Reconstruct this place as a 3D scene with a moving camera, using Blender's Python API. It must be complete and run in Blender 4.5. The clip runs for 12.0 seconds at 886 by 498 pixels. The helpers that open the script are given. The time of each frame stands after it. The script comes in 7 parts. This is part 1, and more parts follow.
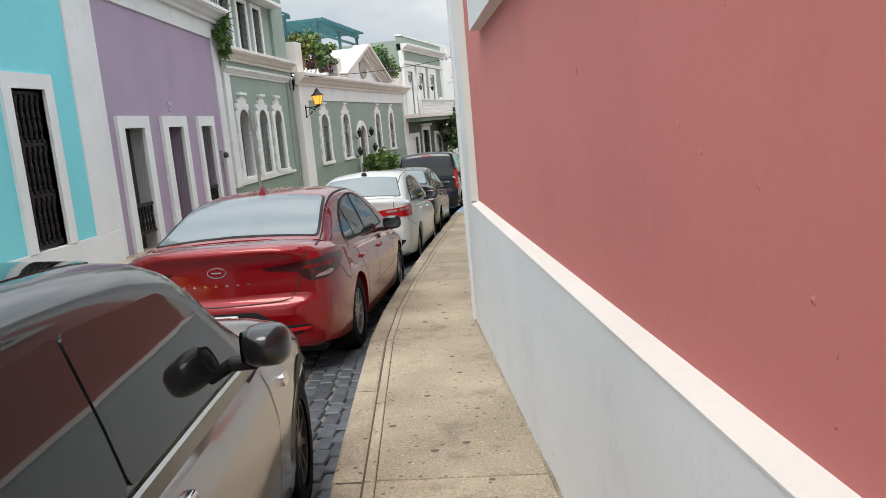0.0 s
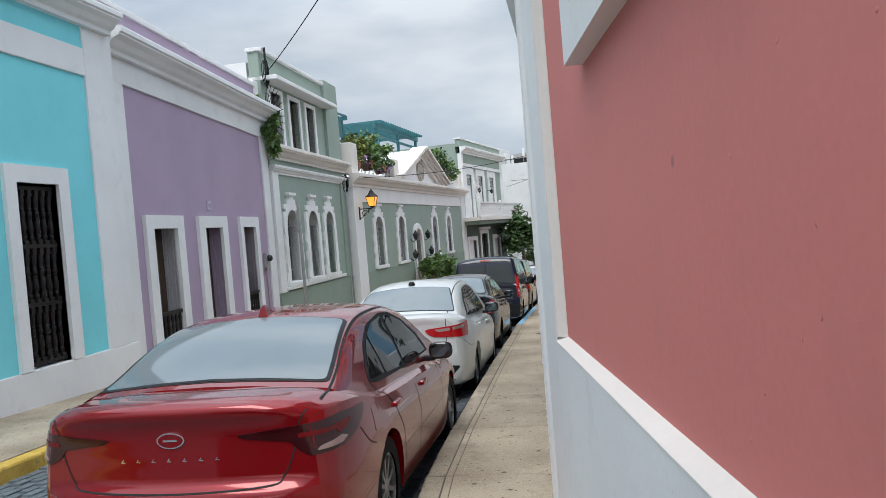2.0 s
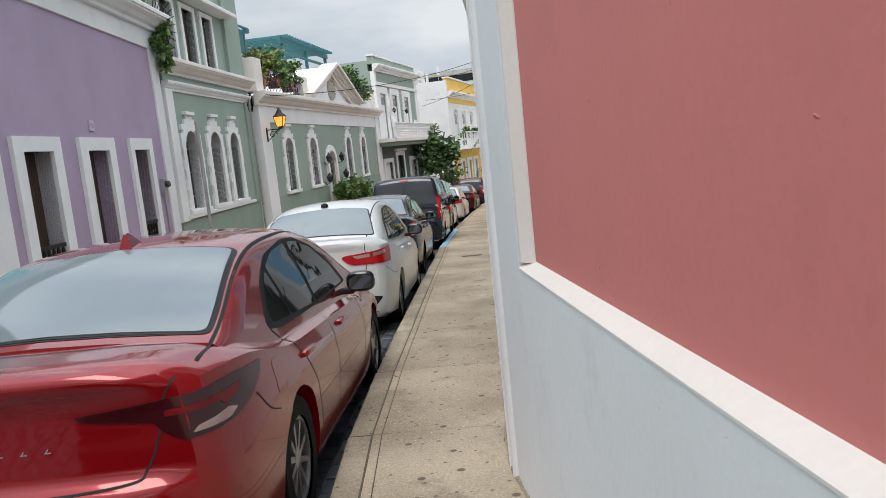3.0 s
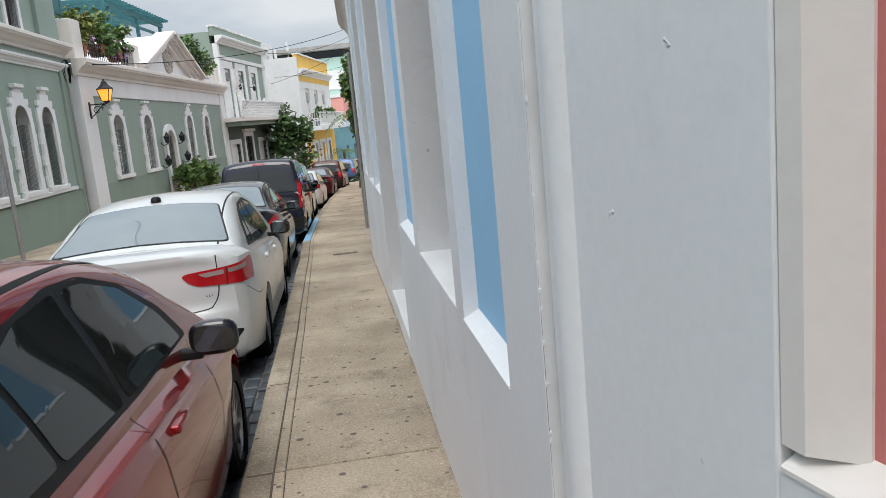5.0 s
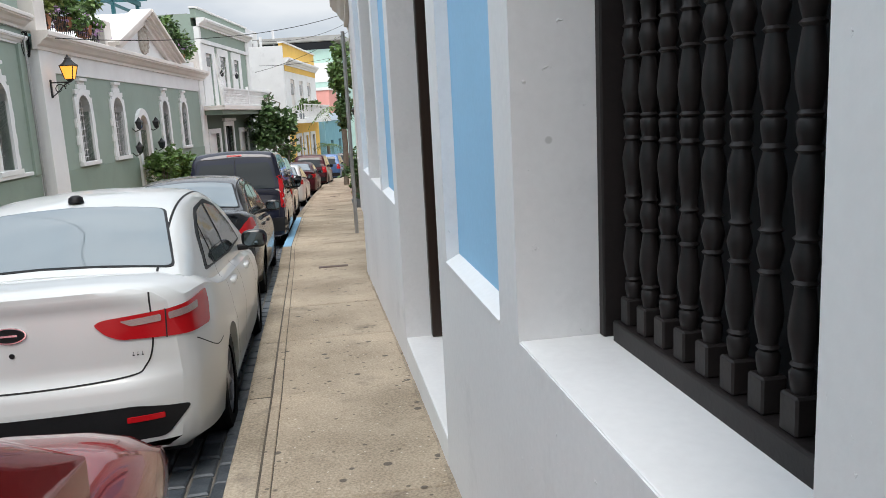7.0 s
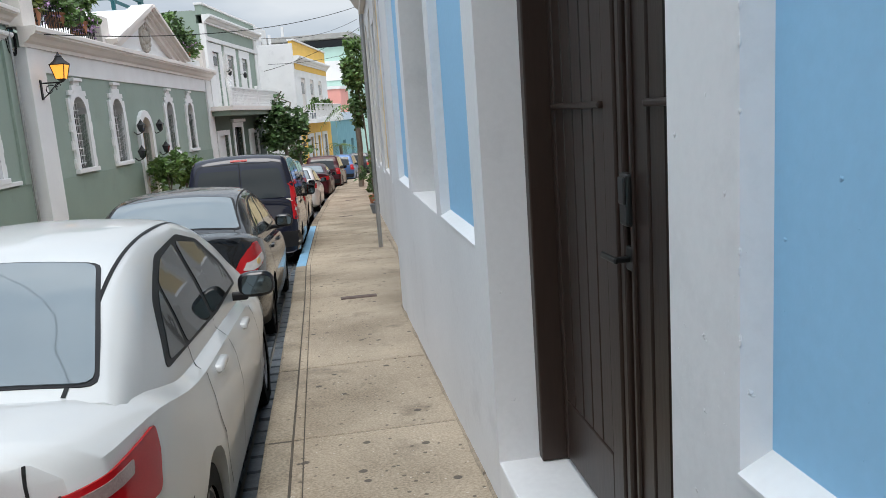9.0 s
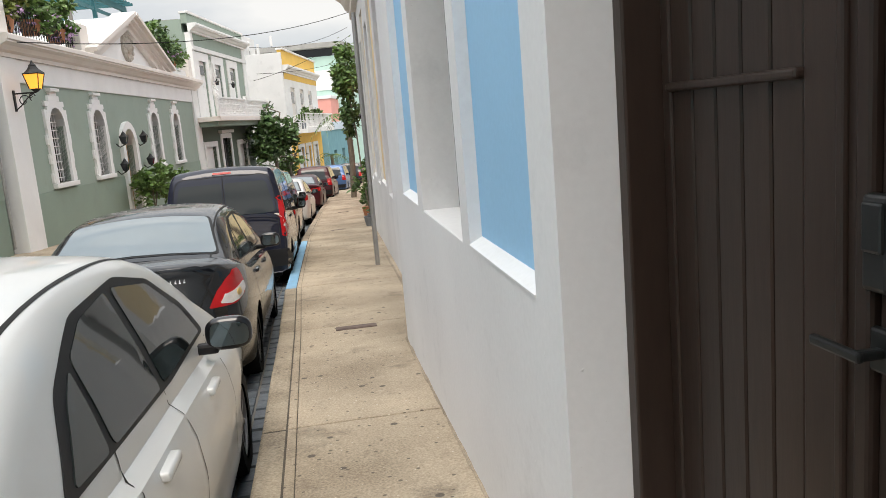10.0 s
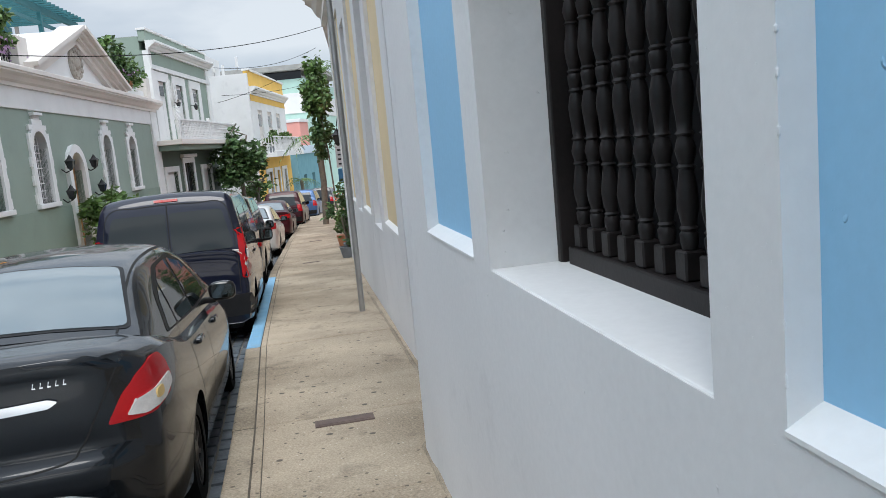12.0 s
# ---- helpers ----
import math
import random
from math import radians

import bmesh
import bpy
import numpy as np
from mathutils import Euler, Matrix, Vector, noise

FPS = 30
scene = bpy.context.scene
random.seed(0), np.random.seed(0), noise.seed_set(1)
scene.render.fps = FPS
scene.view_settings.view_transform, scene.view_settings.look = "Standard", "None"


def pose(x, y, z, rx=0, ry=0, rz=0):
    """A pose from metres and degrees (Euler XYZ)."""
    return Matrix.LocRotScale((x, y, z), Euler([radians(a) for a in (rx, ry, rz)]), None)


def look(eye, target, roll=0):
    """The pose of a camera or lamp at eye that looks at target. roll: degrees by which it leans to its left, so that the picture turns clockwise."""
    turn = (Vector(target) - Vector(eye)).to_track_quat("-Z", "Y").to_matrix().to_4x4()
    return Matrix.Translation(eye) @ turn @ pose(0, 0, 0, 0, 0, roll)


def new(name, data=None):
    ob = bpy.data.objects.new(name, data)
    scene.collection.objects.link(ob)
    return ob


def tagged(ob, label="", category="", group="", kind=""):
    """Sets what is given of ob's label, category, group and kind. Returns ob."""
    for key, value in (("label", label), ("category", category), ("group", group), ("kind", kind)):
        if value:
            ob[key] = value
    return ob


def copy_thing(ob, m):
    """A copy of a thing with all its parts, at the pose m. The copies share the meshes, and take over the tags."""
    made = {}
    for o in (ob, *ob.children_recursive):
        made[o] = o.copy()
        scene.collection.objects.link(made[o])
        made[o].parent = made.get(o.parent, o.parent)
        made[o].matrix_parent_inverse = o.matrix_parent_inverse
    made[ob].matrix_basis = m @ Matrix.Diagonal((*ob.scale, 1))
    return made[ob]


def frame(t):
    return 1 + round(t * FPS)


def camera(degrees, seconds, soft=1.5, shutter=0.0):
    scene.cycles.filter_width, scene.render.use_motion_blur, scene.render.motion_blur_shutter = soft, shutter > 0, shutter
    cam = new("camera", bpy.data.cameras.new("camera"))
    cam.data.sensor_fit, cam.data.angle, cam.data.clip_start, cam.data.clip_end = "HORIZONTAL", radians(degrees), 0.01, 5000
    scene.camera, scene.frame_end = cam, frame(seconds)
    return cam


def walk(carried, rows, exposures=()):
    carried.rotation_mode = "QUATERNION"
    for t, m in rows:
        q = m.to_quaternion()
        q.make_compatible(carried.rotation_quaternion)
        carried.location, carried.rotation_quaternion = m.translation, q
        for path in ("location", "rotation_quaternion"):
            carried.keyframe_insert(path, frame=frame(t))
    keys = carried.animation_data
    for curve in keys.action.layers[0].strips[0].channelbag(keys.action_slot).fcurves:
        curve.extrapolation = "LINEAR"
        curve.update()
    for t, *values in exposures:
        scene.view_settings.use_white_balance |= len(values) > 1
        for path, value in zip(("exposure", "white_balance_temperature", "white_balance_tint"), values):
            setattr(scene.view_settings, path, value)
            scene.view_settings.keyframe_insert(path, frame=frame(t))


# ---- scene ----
cam = camera(60.0, 12.0, 0.5)
PATH = [
    (0, (1.065, 1.068, 1.872), (0.864, 3.03, 1.543), -5.1),
    (0.5, (1.02, 1.577, 1.822), (0.775, 3.534, 1.487), -4.1),
    (1, (0.936, 2.077, 1.805), (0.702, 4.042, 1.513), -2.6),
    (1.5, (0.903, 2.556, 1.852), (0.551, 4.522, 1.748), -5.4),
    (2, (0.82, 3.062, 1.832), (0.491, 5.034, 1.781), -4.7),
    (2.5, (0.748, 3.589, 1.776), (0.503, 5.569, 1.638), -4.7),
    (3, (0.62, 4.137, 1.703), (0.489, 6.114, 1.436), -5.9),
    (3.5, (0.509, 4.678, 1.676), (0.518, 6.648, 1.333), -7.0),
    (5.5, (0.207, 6.757, 1.631), (0.49, 8.706, 1.286), -4.4),
    (6, (0.181, 7.227, 1.607), (0.489, 9.174, 1.265), -3.6),
    (6.5, (0.137, 7.702, 1.565), (0.448, 9.647, 1.219), -3.0),
    (7, (0.146, 8.193, 1.553), (0.445, 10.139, 1.199), -3.0),
    (9, (0.064, 10.112, 1.521), (0.33, 12.062, 1.163), -4.1),
    (9.5, (0.069, 10.596, 1.502), (0.343, 12.547, 1.154), -4.4),
    (10, (0.06, 11.097, 1.478), (0.348, 13.047, 1.141), -4.8),
    (10.5, (0.066, 11.619, 1.447), (0.379, 13.568, 1.123), -4.8),
    (11, (0.055, 12.145, 1.418), (0.398, 14.09, 1.107), -4.7),
    (11.5, (0.056, 12.672, 1.389), (0.417, 14.616, 1.092), -5.0),
    (12, (0.053, 13.23, 1.361), (0.422, 15.175, 1.078), -5.3),
]
walk(cam, [(t, look(eye, target, roll)) for t, eye, target, roll in PATH], exposures=[(0, 0.22, 6900, 10), (0.8, 0.25, 6900, 10), (1.5, 0.02, 6350, 9), (2.5, 0.0, 6400, 9), (3.5, 0.15, 6900, 11), (5.5, -0.02, 6500, 10), (6.5, -0.07, 6400, 10), (7.0, 0.18, 6650, 11), (9.0, 0.05, 6450, 10), (9.5, 0.22, 6900, 11), (10.0, 0.3, 7200, 12), (10.5, 0.26, 7000, 11), (11.0, 0.12, 6300, 9), (11.5, -0.07, 6050, 8), (12, 0.07, 6300, 9)])

# ---- world and sun: bright overcast day ----
world = bpy.data.worlds.new("sky")
scene.world = world
world.use_nodes = True
wn, wl = world.node_tree.nodes, world.node_tree.links
bg = wn["Background"]
sky = wn.new("ShaderNodeTexSky")
sky.sky_type, sky.sun_disc = "NISHITA", False
sky.sun_elevation, sky.sun_rotation = radians(58), radians(187)
tc = wn.new("ShaderNodeTexCoord")
stretch = wn.new("ShaderNodeMapping")
stretch.inputs["Scale"].default_value = (2.0, 2.0, 6.0)
cloud = wn.new("ShaderNodeTexNoise")
cloud.inputs["Scale"].default_value, cloud.inputs["Detail"].default_value = 1.6, 5
ramp = wn.new("ShaderNodeValToRGB")
ramp.color_ramp.elements[0].position, ramp.color_ramp.elements[0].color = 0.36, (5.2, 6.0, 7.0, 1)
ramp.color_ramp.elements[1].position, ramp.color_ramp.elements[1].color = 0.64, (8.9, 9.3, 9.7, 1)
mixs = wn.new("ShaderNodeMix")
mixs.data_type = "RGBA"
mixs.inputs["Factor"].default_value = 0.85
wl.new(tc.outputs["Generated"], stretch.inputs["Vector"])
wl.new(stretch.outputs["Vector"], cloud.inputs["Vector"])
wl.new(cloud.outputs["Fac"], ramp.inputs["Fac"])
wl.new(sky.outputs["Color"], mixs.inputs[6])
wl.new(ramp.outputs["Color"], mixs.inputs[7])
sep = wn.new("ShaderNodeSeparateXYZ")
lift = wn.new("ShaderNodeMapRange")
lift.inputs[1].default_value, lift.inputs[2].default_value = 0.25, 1.0
lift.inputs[3].default_value, lift.inputs[4].default_value = 1.0, 3.5
zenith = wn.new("ShaderNodeVectorMath")
zenith.operation = "SCALE"
wl.new(tc.outputs["Generated"], sep.inputs["Vector"])
wl.new(sep.outputs["Z"], lift.inputs[0])
wl.new(mixs.outputs[2], zenith.inputs[0])
wl.new(lift.outputs[0], zenith.inputs["Scale"])
wl.new(zenith.outputs[0], bg.inputs["Color"])
bg.inputs["Strength"].default_value = 0.09
sun = new("sun", bpy.data.lights.new("sun", "SUN"))
sun.data.energy, sun.data.angle, sun.data.color = 1.7, radians(30), (1.0, 0.96, 0.9)
sun.matrix_world = look((-1.5, -4, 20), (0, 8, 0))

# ---- materials ----
def nodes_of(m):
    m.use_nodes = True
    return m.node_tree.nodes, m.node_tree.links, m.node_tree.nodes["Principled BSDF"]


def surface(name, a, b, rough=0.7, fine=40.0, coarse=1.5, bump=0.15, metal=0.0, dirt=None, dirt_amount=0.0, coat=0.0, spec=0.5, per_object=0.0, stretch=(1, 1, 1), size=0.01, grain=0.4):
    """Two colours mixed by noise at two scales, fine relief, and stains of a third colour."""
    m = bpy.data.materials.new(name)
    n, l, p = nodes_of(m)
    tc = n.new("ShaderNodeTexCoord")
    mp = n.new("ShaderNodeMapping")
    mp.inputs["Scale"].default_value = stretch
    l.new(tc.outputs["Object"], mp.inputs["Vector"])
    n1 = n.new("ShaderNodeTexNoise")
    n1.inputs["Scale"].default_value, n1.inputs["Detail"].default_value = coarse, 6
    n2 = n.new("ShaderNodeTexNoise")
    n2.inputs["Scale"].default_value, n2.inputs["Detail"].default_value = fine, 4
    for t in (n1, n2):
        l.new(mp.outputs["Vector"], t.inputs["Vector"])
    add = n.new("ShaderNodeMath")
    add.operation = "MULTIPLY_ADD"
    add.inputs[1].default_value = grain
    l.new(n2.outputs["Fac"], add.inputs[0])
    l.new(n1.outputs["Fac"], add.inputs[2])
    rp = n.new("ShaderNodeMapRange")
    rp.inputs[1].default_value, rp.inputs[2].default_value = 0.25 + 0.5 * grain, 0.75 + 0.5 * grain
    l.new(add.outputs[0], rp.inputs[0])
    mx = n.new("ShaderNodeMix")
    mx.data_type = "RGBA"
    mx.inputs[6].default_value, mx.inputs[7].default_value = (*a, 1), (*b, 1)
    l.new(rp.outputs[0], mx.inputs["Factor"])
    out = mx.outputs[2]
    if dirt:
        n3 = n.new("ShaderNodeTexNoise")
        n3.inputs["Scale"].default_value, n3.inputs["Detail"].default_value = coarse * 2.3, 8
        n3.inputs["Roughness"].default_value = 0.7
        l.new(mp.outputs["Vector"], n3.inputs["Vector"])
        r3 = n.new("ShaderNodeMapRange")
        r3.inputs[1].default_value, r3.inputs[2].default_value, r3.inputs[4].default_value = 0.55, 0.75, dirt_amount
        l.new(n3.outputs["Fac"], r3.inputs[0])
        m3 = n.new("ShaderNodeMix")
        m3.data_type = "RGBA"
        m3.inputs[7].default_value = (*dirt, 1)
        l.new(r3.outputs[0], m3.inputs["Factor"])
        l.new(out, m3.inputs[6])
        out = m3.outputs[2]
    if per_object:
        oi = n.new("ShaderNodeObjectInfo")
        hv = n.new("ShaderNodeHueSaturation")
        r4 = n.new("ShaderNodeMapRange")
        r4.inputs[3].default_value, r4.inputs[4].default_value = 1 - per_object, 1 + per_object
        l.new(oi.outputs["Random"], r4.inputs[0])
        l.new(r4.outputs[0], hv.inputs["Value"])
        l.new(out, hv.inputs["Color"])
        out = hv.outputs["Color"]
    l.new(out, p.inputs["Base Color"])
    p.inputs["Roughness"].default_value, p.inputs["Metallic"].default_value = rough, metal
    p.inputs["Coat Weight"].default_value, p.inputs["Coat Roughness"].default_value = coat, 0.04
    p.inputs["Specular IOR Level"].default_value = spec
    if bump:
        bp = n.new("ShaderNodeBump")
        bp.inputs["Strength"].default_value, bp.inputs["Distance"].default_value = bump, size
        l.new(add.outputs[0], bp.inputs["Height"])
        l.new(bp.outputs["Normal"], p.inputs["Normal"])
    return m


def wall_paint(name, c, dirt=0.25):
    d = tuple(v * 0.55 + 0.03 for v in c)
    return surface(name, tuple(v * 0.93 for v in c), tuple(min(v * 1.05, 0.9) for v in c), 0.75, 40, 0.9, 0.14, dirt=d, dirt_amount=dirt)


WHITE = wall_paint("white_wall_paint", (0.74, 0.74, 0.74), 0.34)
CREAM = wall_paint("cream_trim_paint", (0.74, 0.69, 0.64), 0.2)
TRIM = wall_paint("white_trim_paint", (0.78, 0.78, 0.77), 0.15)
PINK = wall_paint("pink_wall_paint", (0.61, 0.19, 0.17), 0.22)
BLUE = wall_paint("light_blue_wall_paint", (0.31, 0.57, 0.80), 0.06)
PALE = wall_paint("pale_blue_trim_paint", (0.58, 0.68, 0.78), 0.12)
TURQ = wall_paint("turquoise_wall_paint", (0.20, 0.65, 0.71), 0.15)
LILAC = wall_paint("lilac_wall_paint", (0.385, 0.295, 0.40), 0.2)
SAGE = wall_paint("sage_green_wall_paint", (0.285, 0.355, 0.30), 0.25)
DADO = wall_paint("darker_sage_wall_paint", (0.24, 0.31, 0.255), 0.25)
YELLOW = wall_paint("yellow_wall_paint", (0.80, 0.50, 0.10), 0.15)
OCHRE = wall_paint("pale_yellow_wall_paint", (0.80, 0.65, 0.40), 0.15)
DEEP = wall_paint("dark_green_wall_paint", (0.09, 0.12, 0.09), 0.25)
PEACH = wall_paint("coral_wall_paint", (0.75, 0.35, 0.3), 0.2)
MINT = wall_paint("mint_wall_paint", (0.52, 0.74, 0.66), 0.2)
TEAL = surface("teal_painted_wood", (0.025, 0.13, 0.15), (0.04, 0.17, 0.19), 0.55, 30, 2, 0.2)
CONCRETE = surface("sidewalk_concrete", (0.225, 0.176, 0.122), (0.51, 0.422, 0.312), 0.9, 85, 1.0, 0.7, dirt=(0.12, 0.095, 0.07), dirt_amount=0.85, per_object=0.07, grain=0.8)
def add_specks(m, colour, scale, share):
    """Scattered small dark spots."""
    n, l, p = m.node_tree.nodes, m.node_tree.links, m.node_tree.nodes["Principled BSDF"]
    tc = n.new("ShaderNodeTexCoord")
    vo = n.new("ShaderNodeTexVoronoi")
    vo.inputs["Scale"].default_value = scale
    r = n.new("ShaderNodeMapRange")
    r.inputs[1].default_value, r.inputs[2].default_value, r.inputs[3].default_value, r.inputs[4].default_value = share * 0.75, share, 0.85, 0.0
    mx = n.new("ShaderNodeMix")
    mx.data_type = "RGBA"
    mx.inputs[7].default_value = (*colour, 1)
    l.new(tc.outputs["Object"], vo.inputs["Vector"])
    l.new(vo.outputs["Distance"], r.inputs[0])
    l.new(r.outputs[0], mx.inputs["Factor"])
    l.new(p.inputs["Base Color"].links[0].from_socket, mx.inputs[6])
    l.new(mx.outputs[2], p.inputs["Base Color"])


def add_lumps(m, scale, share, height):
    """Sparse small lumps and drips of old paint, as relief."""
    n, l, p = m.node_tree.nodes, m.node_tree.links, m.node_tree.nodes["Principled BSDF"]
    tc = n.new("ShaderNodeTexCoord")
    wob = n.new("ShaderNodeTexNoise")
    wob.inputs["Scale"].default_value = scale * 4
    warp = n.new("ShaderNodeMix")
    warp.data_type = "RGBA"
    warp.inputs["Factor"].default_value = 0.03
    vo = n.new("ShaderNodeTexVoronoi")
    vo.inputs["Scale"].default_value = scale
    r = n.new("ShaderNodeMapRange")
    r.inputs[1].default_value, r.inputs[2].default_value, r.inputs[3].default_value, r.inputs[4].default_value = 0.0, share, 1.0, 0.0
    bp = n.new("ShaderNodeBump")
    bp.inputs["Strength"].default_value, bp.inputs["Distance"].default_value = 0.6, height
    l.new(tc.outputs["Object"], wob.inputs["Vector"])
    l.new(tc.outputs["Object"], warp.inputs[6])
    l.new(wob.outputs["Color"], warp.inputs[7])
    l.new(warp.outputs[2], vo.inputs["Vector"])
    l.new(vo.outputs["Distance"], r.inputs[0])
    l.new(r.outputs[0], bp.inputs["Height"])
    l.new(p.inputs["Normal"].links[0].from_socket, bp.inputs["Normal"])
    l.new(bp.outputs["Normal"], p.inputs["Normal"])


for m_, s_ in ((WHITE, 13.0), (BLUE, 12.0), (PINK, 11.0)):
    add_lumps(m_, s_, 0.07, 0.006)
    add_lumps(m_, s_ * 2.3, 0.06, 0.003)
add_specks(CONCRETE, (0.075, 0.062, 0.05), 5.0, 0.12)
add_specks(CONCRETE, (0.11, 0.088, 0.066), 13.0, 0.15)
add_specks(CONCRETE, (0.62, 0.56, 0.46), 17.0, 0.10)
add_specks(WHITE, (0.50, 0.50, 0.49), 2.3, 0.03)
add_specks(PINK, (0.36, 0.14, 0.14), 1.9, 0.03)
KERB = surface("kerb_concrete", (0.21, 0.17, 0.12), (0.45, 0.375, 0.28), 0.9, 70, 2.0, 0.7, dirt=(0.12, 0.10, 0.085), dirt_amount=0.65, per_object=0.08, grain=0.9)
add_specks(KERB, (0.10, 0.08, 0.06), 9.0, 0.13)
KERB_YELLOW = surface("worn_yellow_kerb_paint", (0.42, 0.26, 0.035), (0.62, 0.42, 0.08), 0.85, 60, 4, 0.6, dirt=(0.16, 0.13, 0.09), dirt_amount=0.95, grain=0.8)
KERB_BLUE = surface("worn_blue_kerb_paint", (0.16, 0.36, 0.55), (0.24, 0.46, 0.64), 0.8, 60, 3, 0.4, dirt=(0.3, 0.3, 0.28), dirt_amount=0.5)
COBBLE = surface("blue_grey_paving_brick", (0.045, 0.056, 0.07), (0.11, 0.125, 0.138), 0.5, 60, 9, 0.5, dirt=(0.24, 0.23, 0.2), dirt_amount=0.25, per_object=0.3)
MORTAR = surface("sandy_joint_fill", (0.14, 0.135, 0.12), (0.23, 0.21, 0.18), 0.95, 120, 4, 0.6)
EARTH = surface("dry_ground", (0.2, 0.18, 0.14), (0.26, 0.23, 0.18), 0.95, 20, 0.3, 0.3)
CRACK = surface("dark_joint_dirt", (0.055, 0.045, 0.034), (0.12, 0.10, 0.075), 0.95, 80, 5, 0.4)
DARKWOOD = surface("dark_stained_wood", (0.022, 0.014, 0.011), (0.045, 0.029, 0.022), 0.36, 60, 3, 0.12, stretch=(1, 1, 0.15), spec=0.3)
BALUSTER = surface("near_black_turned_wood", (0.013, 0.011, 0.011), (0.026, 0.021, 0.020), 0.45, 70, 4, 0.15, spec=0.22)
BROWNWOOD = surface("worn_brown_wood", (0.028, 0.015, 0.009), (0.06, 0.034, 0.021), 0.6, 60, 3, 0.25, stretch=(1, 1, 0.15))
DOORWOOD = surface("golden_brown_wood", (0.30, 0.15, 0.05), (0.42, 0.22, 0.08), 0.55, 50, 3, 0.2, stretch=(1, 1, 0.2))
IRON = surface("black_wrought_iron", (0.012, 0.012, 0.013), (0.03, 0.03, 0.03), 0.5, 80, 5, 0.2, metal=0.4)
STEEL = surface("galvanised_steel", (0.34, 0.34, 0.33), (0.46, 0.46, 0.45), 0.45, 60, 4, 0.15, metal=0.7)
CHROME = surface("polished_chrome", (0.75, 0.76, 0.78), (0.85, 0.86, 0.88), 0.12, 10, 2, 0.0, metal=1.0)
RUST = surface("rusty_cast_iron", (0.12, 0.085, 0.075), (0.19, 0.14, 0.12), 0.75, 80, 8, 0.4, metal=0.3)
LOCK = surface("black_lock_plastic", (0.006, 0.007, 0.007), (0.01, 0.012, 0.012), 0.35, 60, 4, 0.05)
RUBBER = surface("tyre_rubber", (0.009, 0.009, 0.009), (0.018, 0.018, 0.017), 0.85, 60, 6, 0.2, spec=0.15)
# Also colours the sheets and discs that stand in for shade.
BLACK = surface("black_trim_plastic_and_shade", (0.008, 0.008, 0.009), (0.015, 0.015, 0.016), 0.5, 80, 6, 0.12, spec=0.2)
SEAM = surface("dark_panel_gap", (0.005, 0.005, 0.005), (0.01, 0.01, 0.01), 0.8, 30, 4, 0)
ALLOY = surface("alloy_rim_metal", (0.32, 0.32, 0.33), (0.44, 0.44, 0.45), 0.35, 40, 5, 0.05, metal=0.8)
DARKALLOY = surface("dark_alloy_rim_metal", (0.10, 0.095, 0.09), (0.2, 0.19, 0.18), 0.35, 40, 5, 0.05, metal=0.8)
PLATE = surface("white_plate_enamel", (0.66, 0.68, 0.66), (0.74, 0.75, 0.73), 0.45, 40, 6, 0.05)
INK = surface("dark_lettering_enamel", (0.02, 0.025, 0.03), (0.03, 0.035, 0.04), 0.5, 40, 6, 0)
GOLD = surface("gold_seal_print", (0.5, 0.35, 0.12), (0.6, 0.42, 0.18), 0.5, 40, 6, 0)
REDLENS = surface("red_lamp_lens", (0.36, 0.006, 0.010), (0.46, 0.012, 0.016), 0.15, 150, 6, 0.06, coat=0.0, spec=0.3)
DARKLENS = surface("smoked_red_lamp_lens", (0.022, 0.002, 0.003), (0.042, 0.003, 0.005), 0.1, 120, 8, 0.1, coat=0.2)
CLEARLENS = surface("clear_lamp_lens", (0.5, 0.47, 0.45), (0.75, 0.72, 0.7), 0.2, 160, 10, 0.3, coat=0.2)
SMOKELENS = surface("smoked_clear_lamp_lens", (0.25, 0.17, 0.16), (0.4, 0.3, 0.28), 0.2, 160, 10, 0.3, coat=0.2)
TERRACOTTA = surface("terracotta", (0.35, 0.15, 0.08), (0.45, 0.2, 0.1), 0.85, 50, 5, 0.3)
POT = surface("grey_plant_pot", (0.16, 0.18, 0.2), (0.22, 0.24, 0.26), 0.7, 50, 5, 0.2)
BARK = surface("tree_bark", (0.12, 0.10, 0.08), (0.2, 0.17, 0.13), 0.9, 60, 8, 0.6)
FLOWER = surface("pale_violet_petals", (0.45, 0.28, 0.5), (0.6, 0.4, 0.62), 0.7, 30, 9, 0)
SIGNWHITE = surface("white_sign_enamel", (0.65, 0.66, 0.66), (0.72, 0.72, 0.72), 0.4, 40, 6, 0)
SIGNBLUE = surface("blue_sign_enamel", (0.05, 0.2, 0.4), (0.08, 0.25, 0.45), 0.4, 40, 6, 0)
ROOFING = surface("grey_roof_screed", (0.3, 0.3, 0.29), (0.42, 0.42, 0.4), 0.9, 40, 2, 0.3)


def leaf_material(name, a, b):
    m = surface(name, a, b, 0.5, 30, 2.5, 0.1)
    n, l, p = m.node_tree.nodes, m.node_tree.links, m.node_tree.nodes["Principled BSDF"]
    geo = n.new("ShaderNodeNewGeometry")
    hv = n.new("ShaderNodeHueSaturation")
    r = n.new("ShaderNodeMapRange")
    r.inputs[3].default_value, r.inputs[4].default_value = 0.55, 1.5
    l.new(geo.outputs["Random Per Island"], r.inputs[0])
    l.new(r.outputs[0], hv.inputs["Value"])
    l.new(p.inputs["Base Color"].links[0].from_socket, hv.inputs["Color"])
    l.new(hv.outputs["Color"], p.inputs["Base Color"])
    p.inputs["Transmission Weight"].default_value = 0.0
    return m


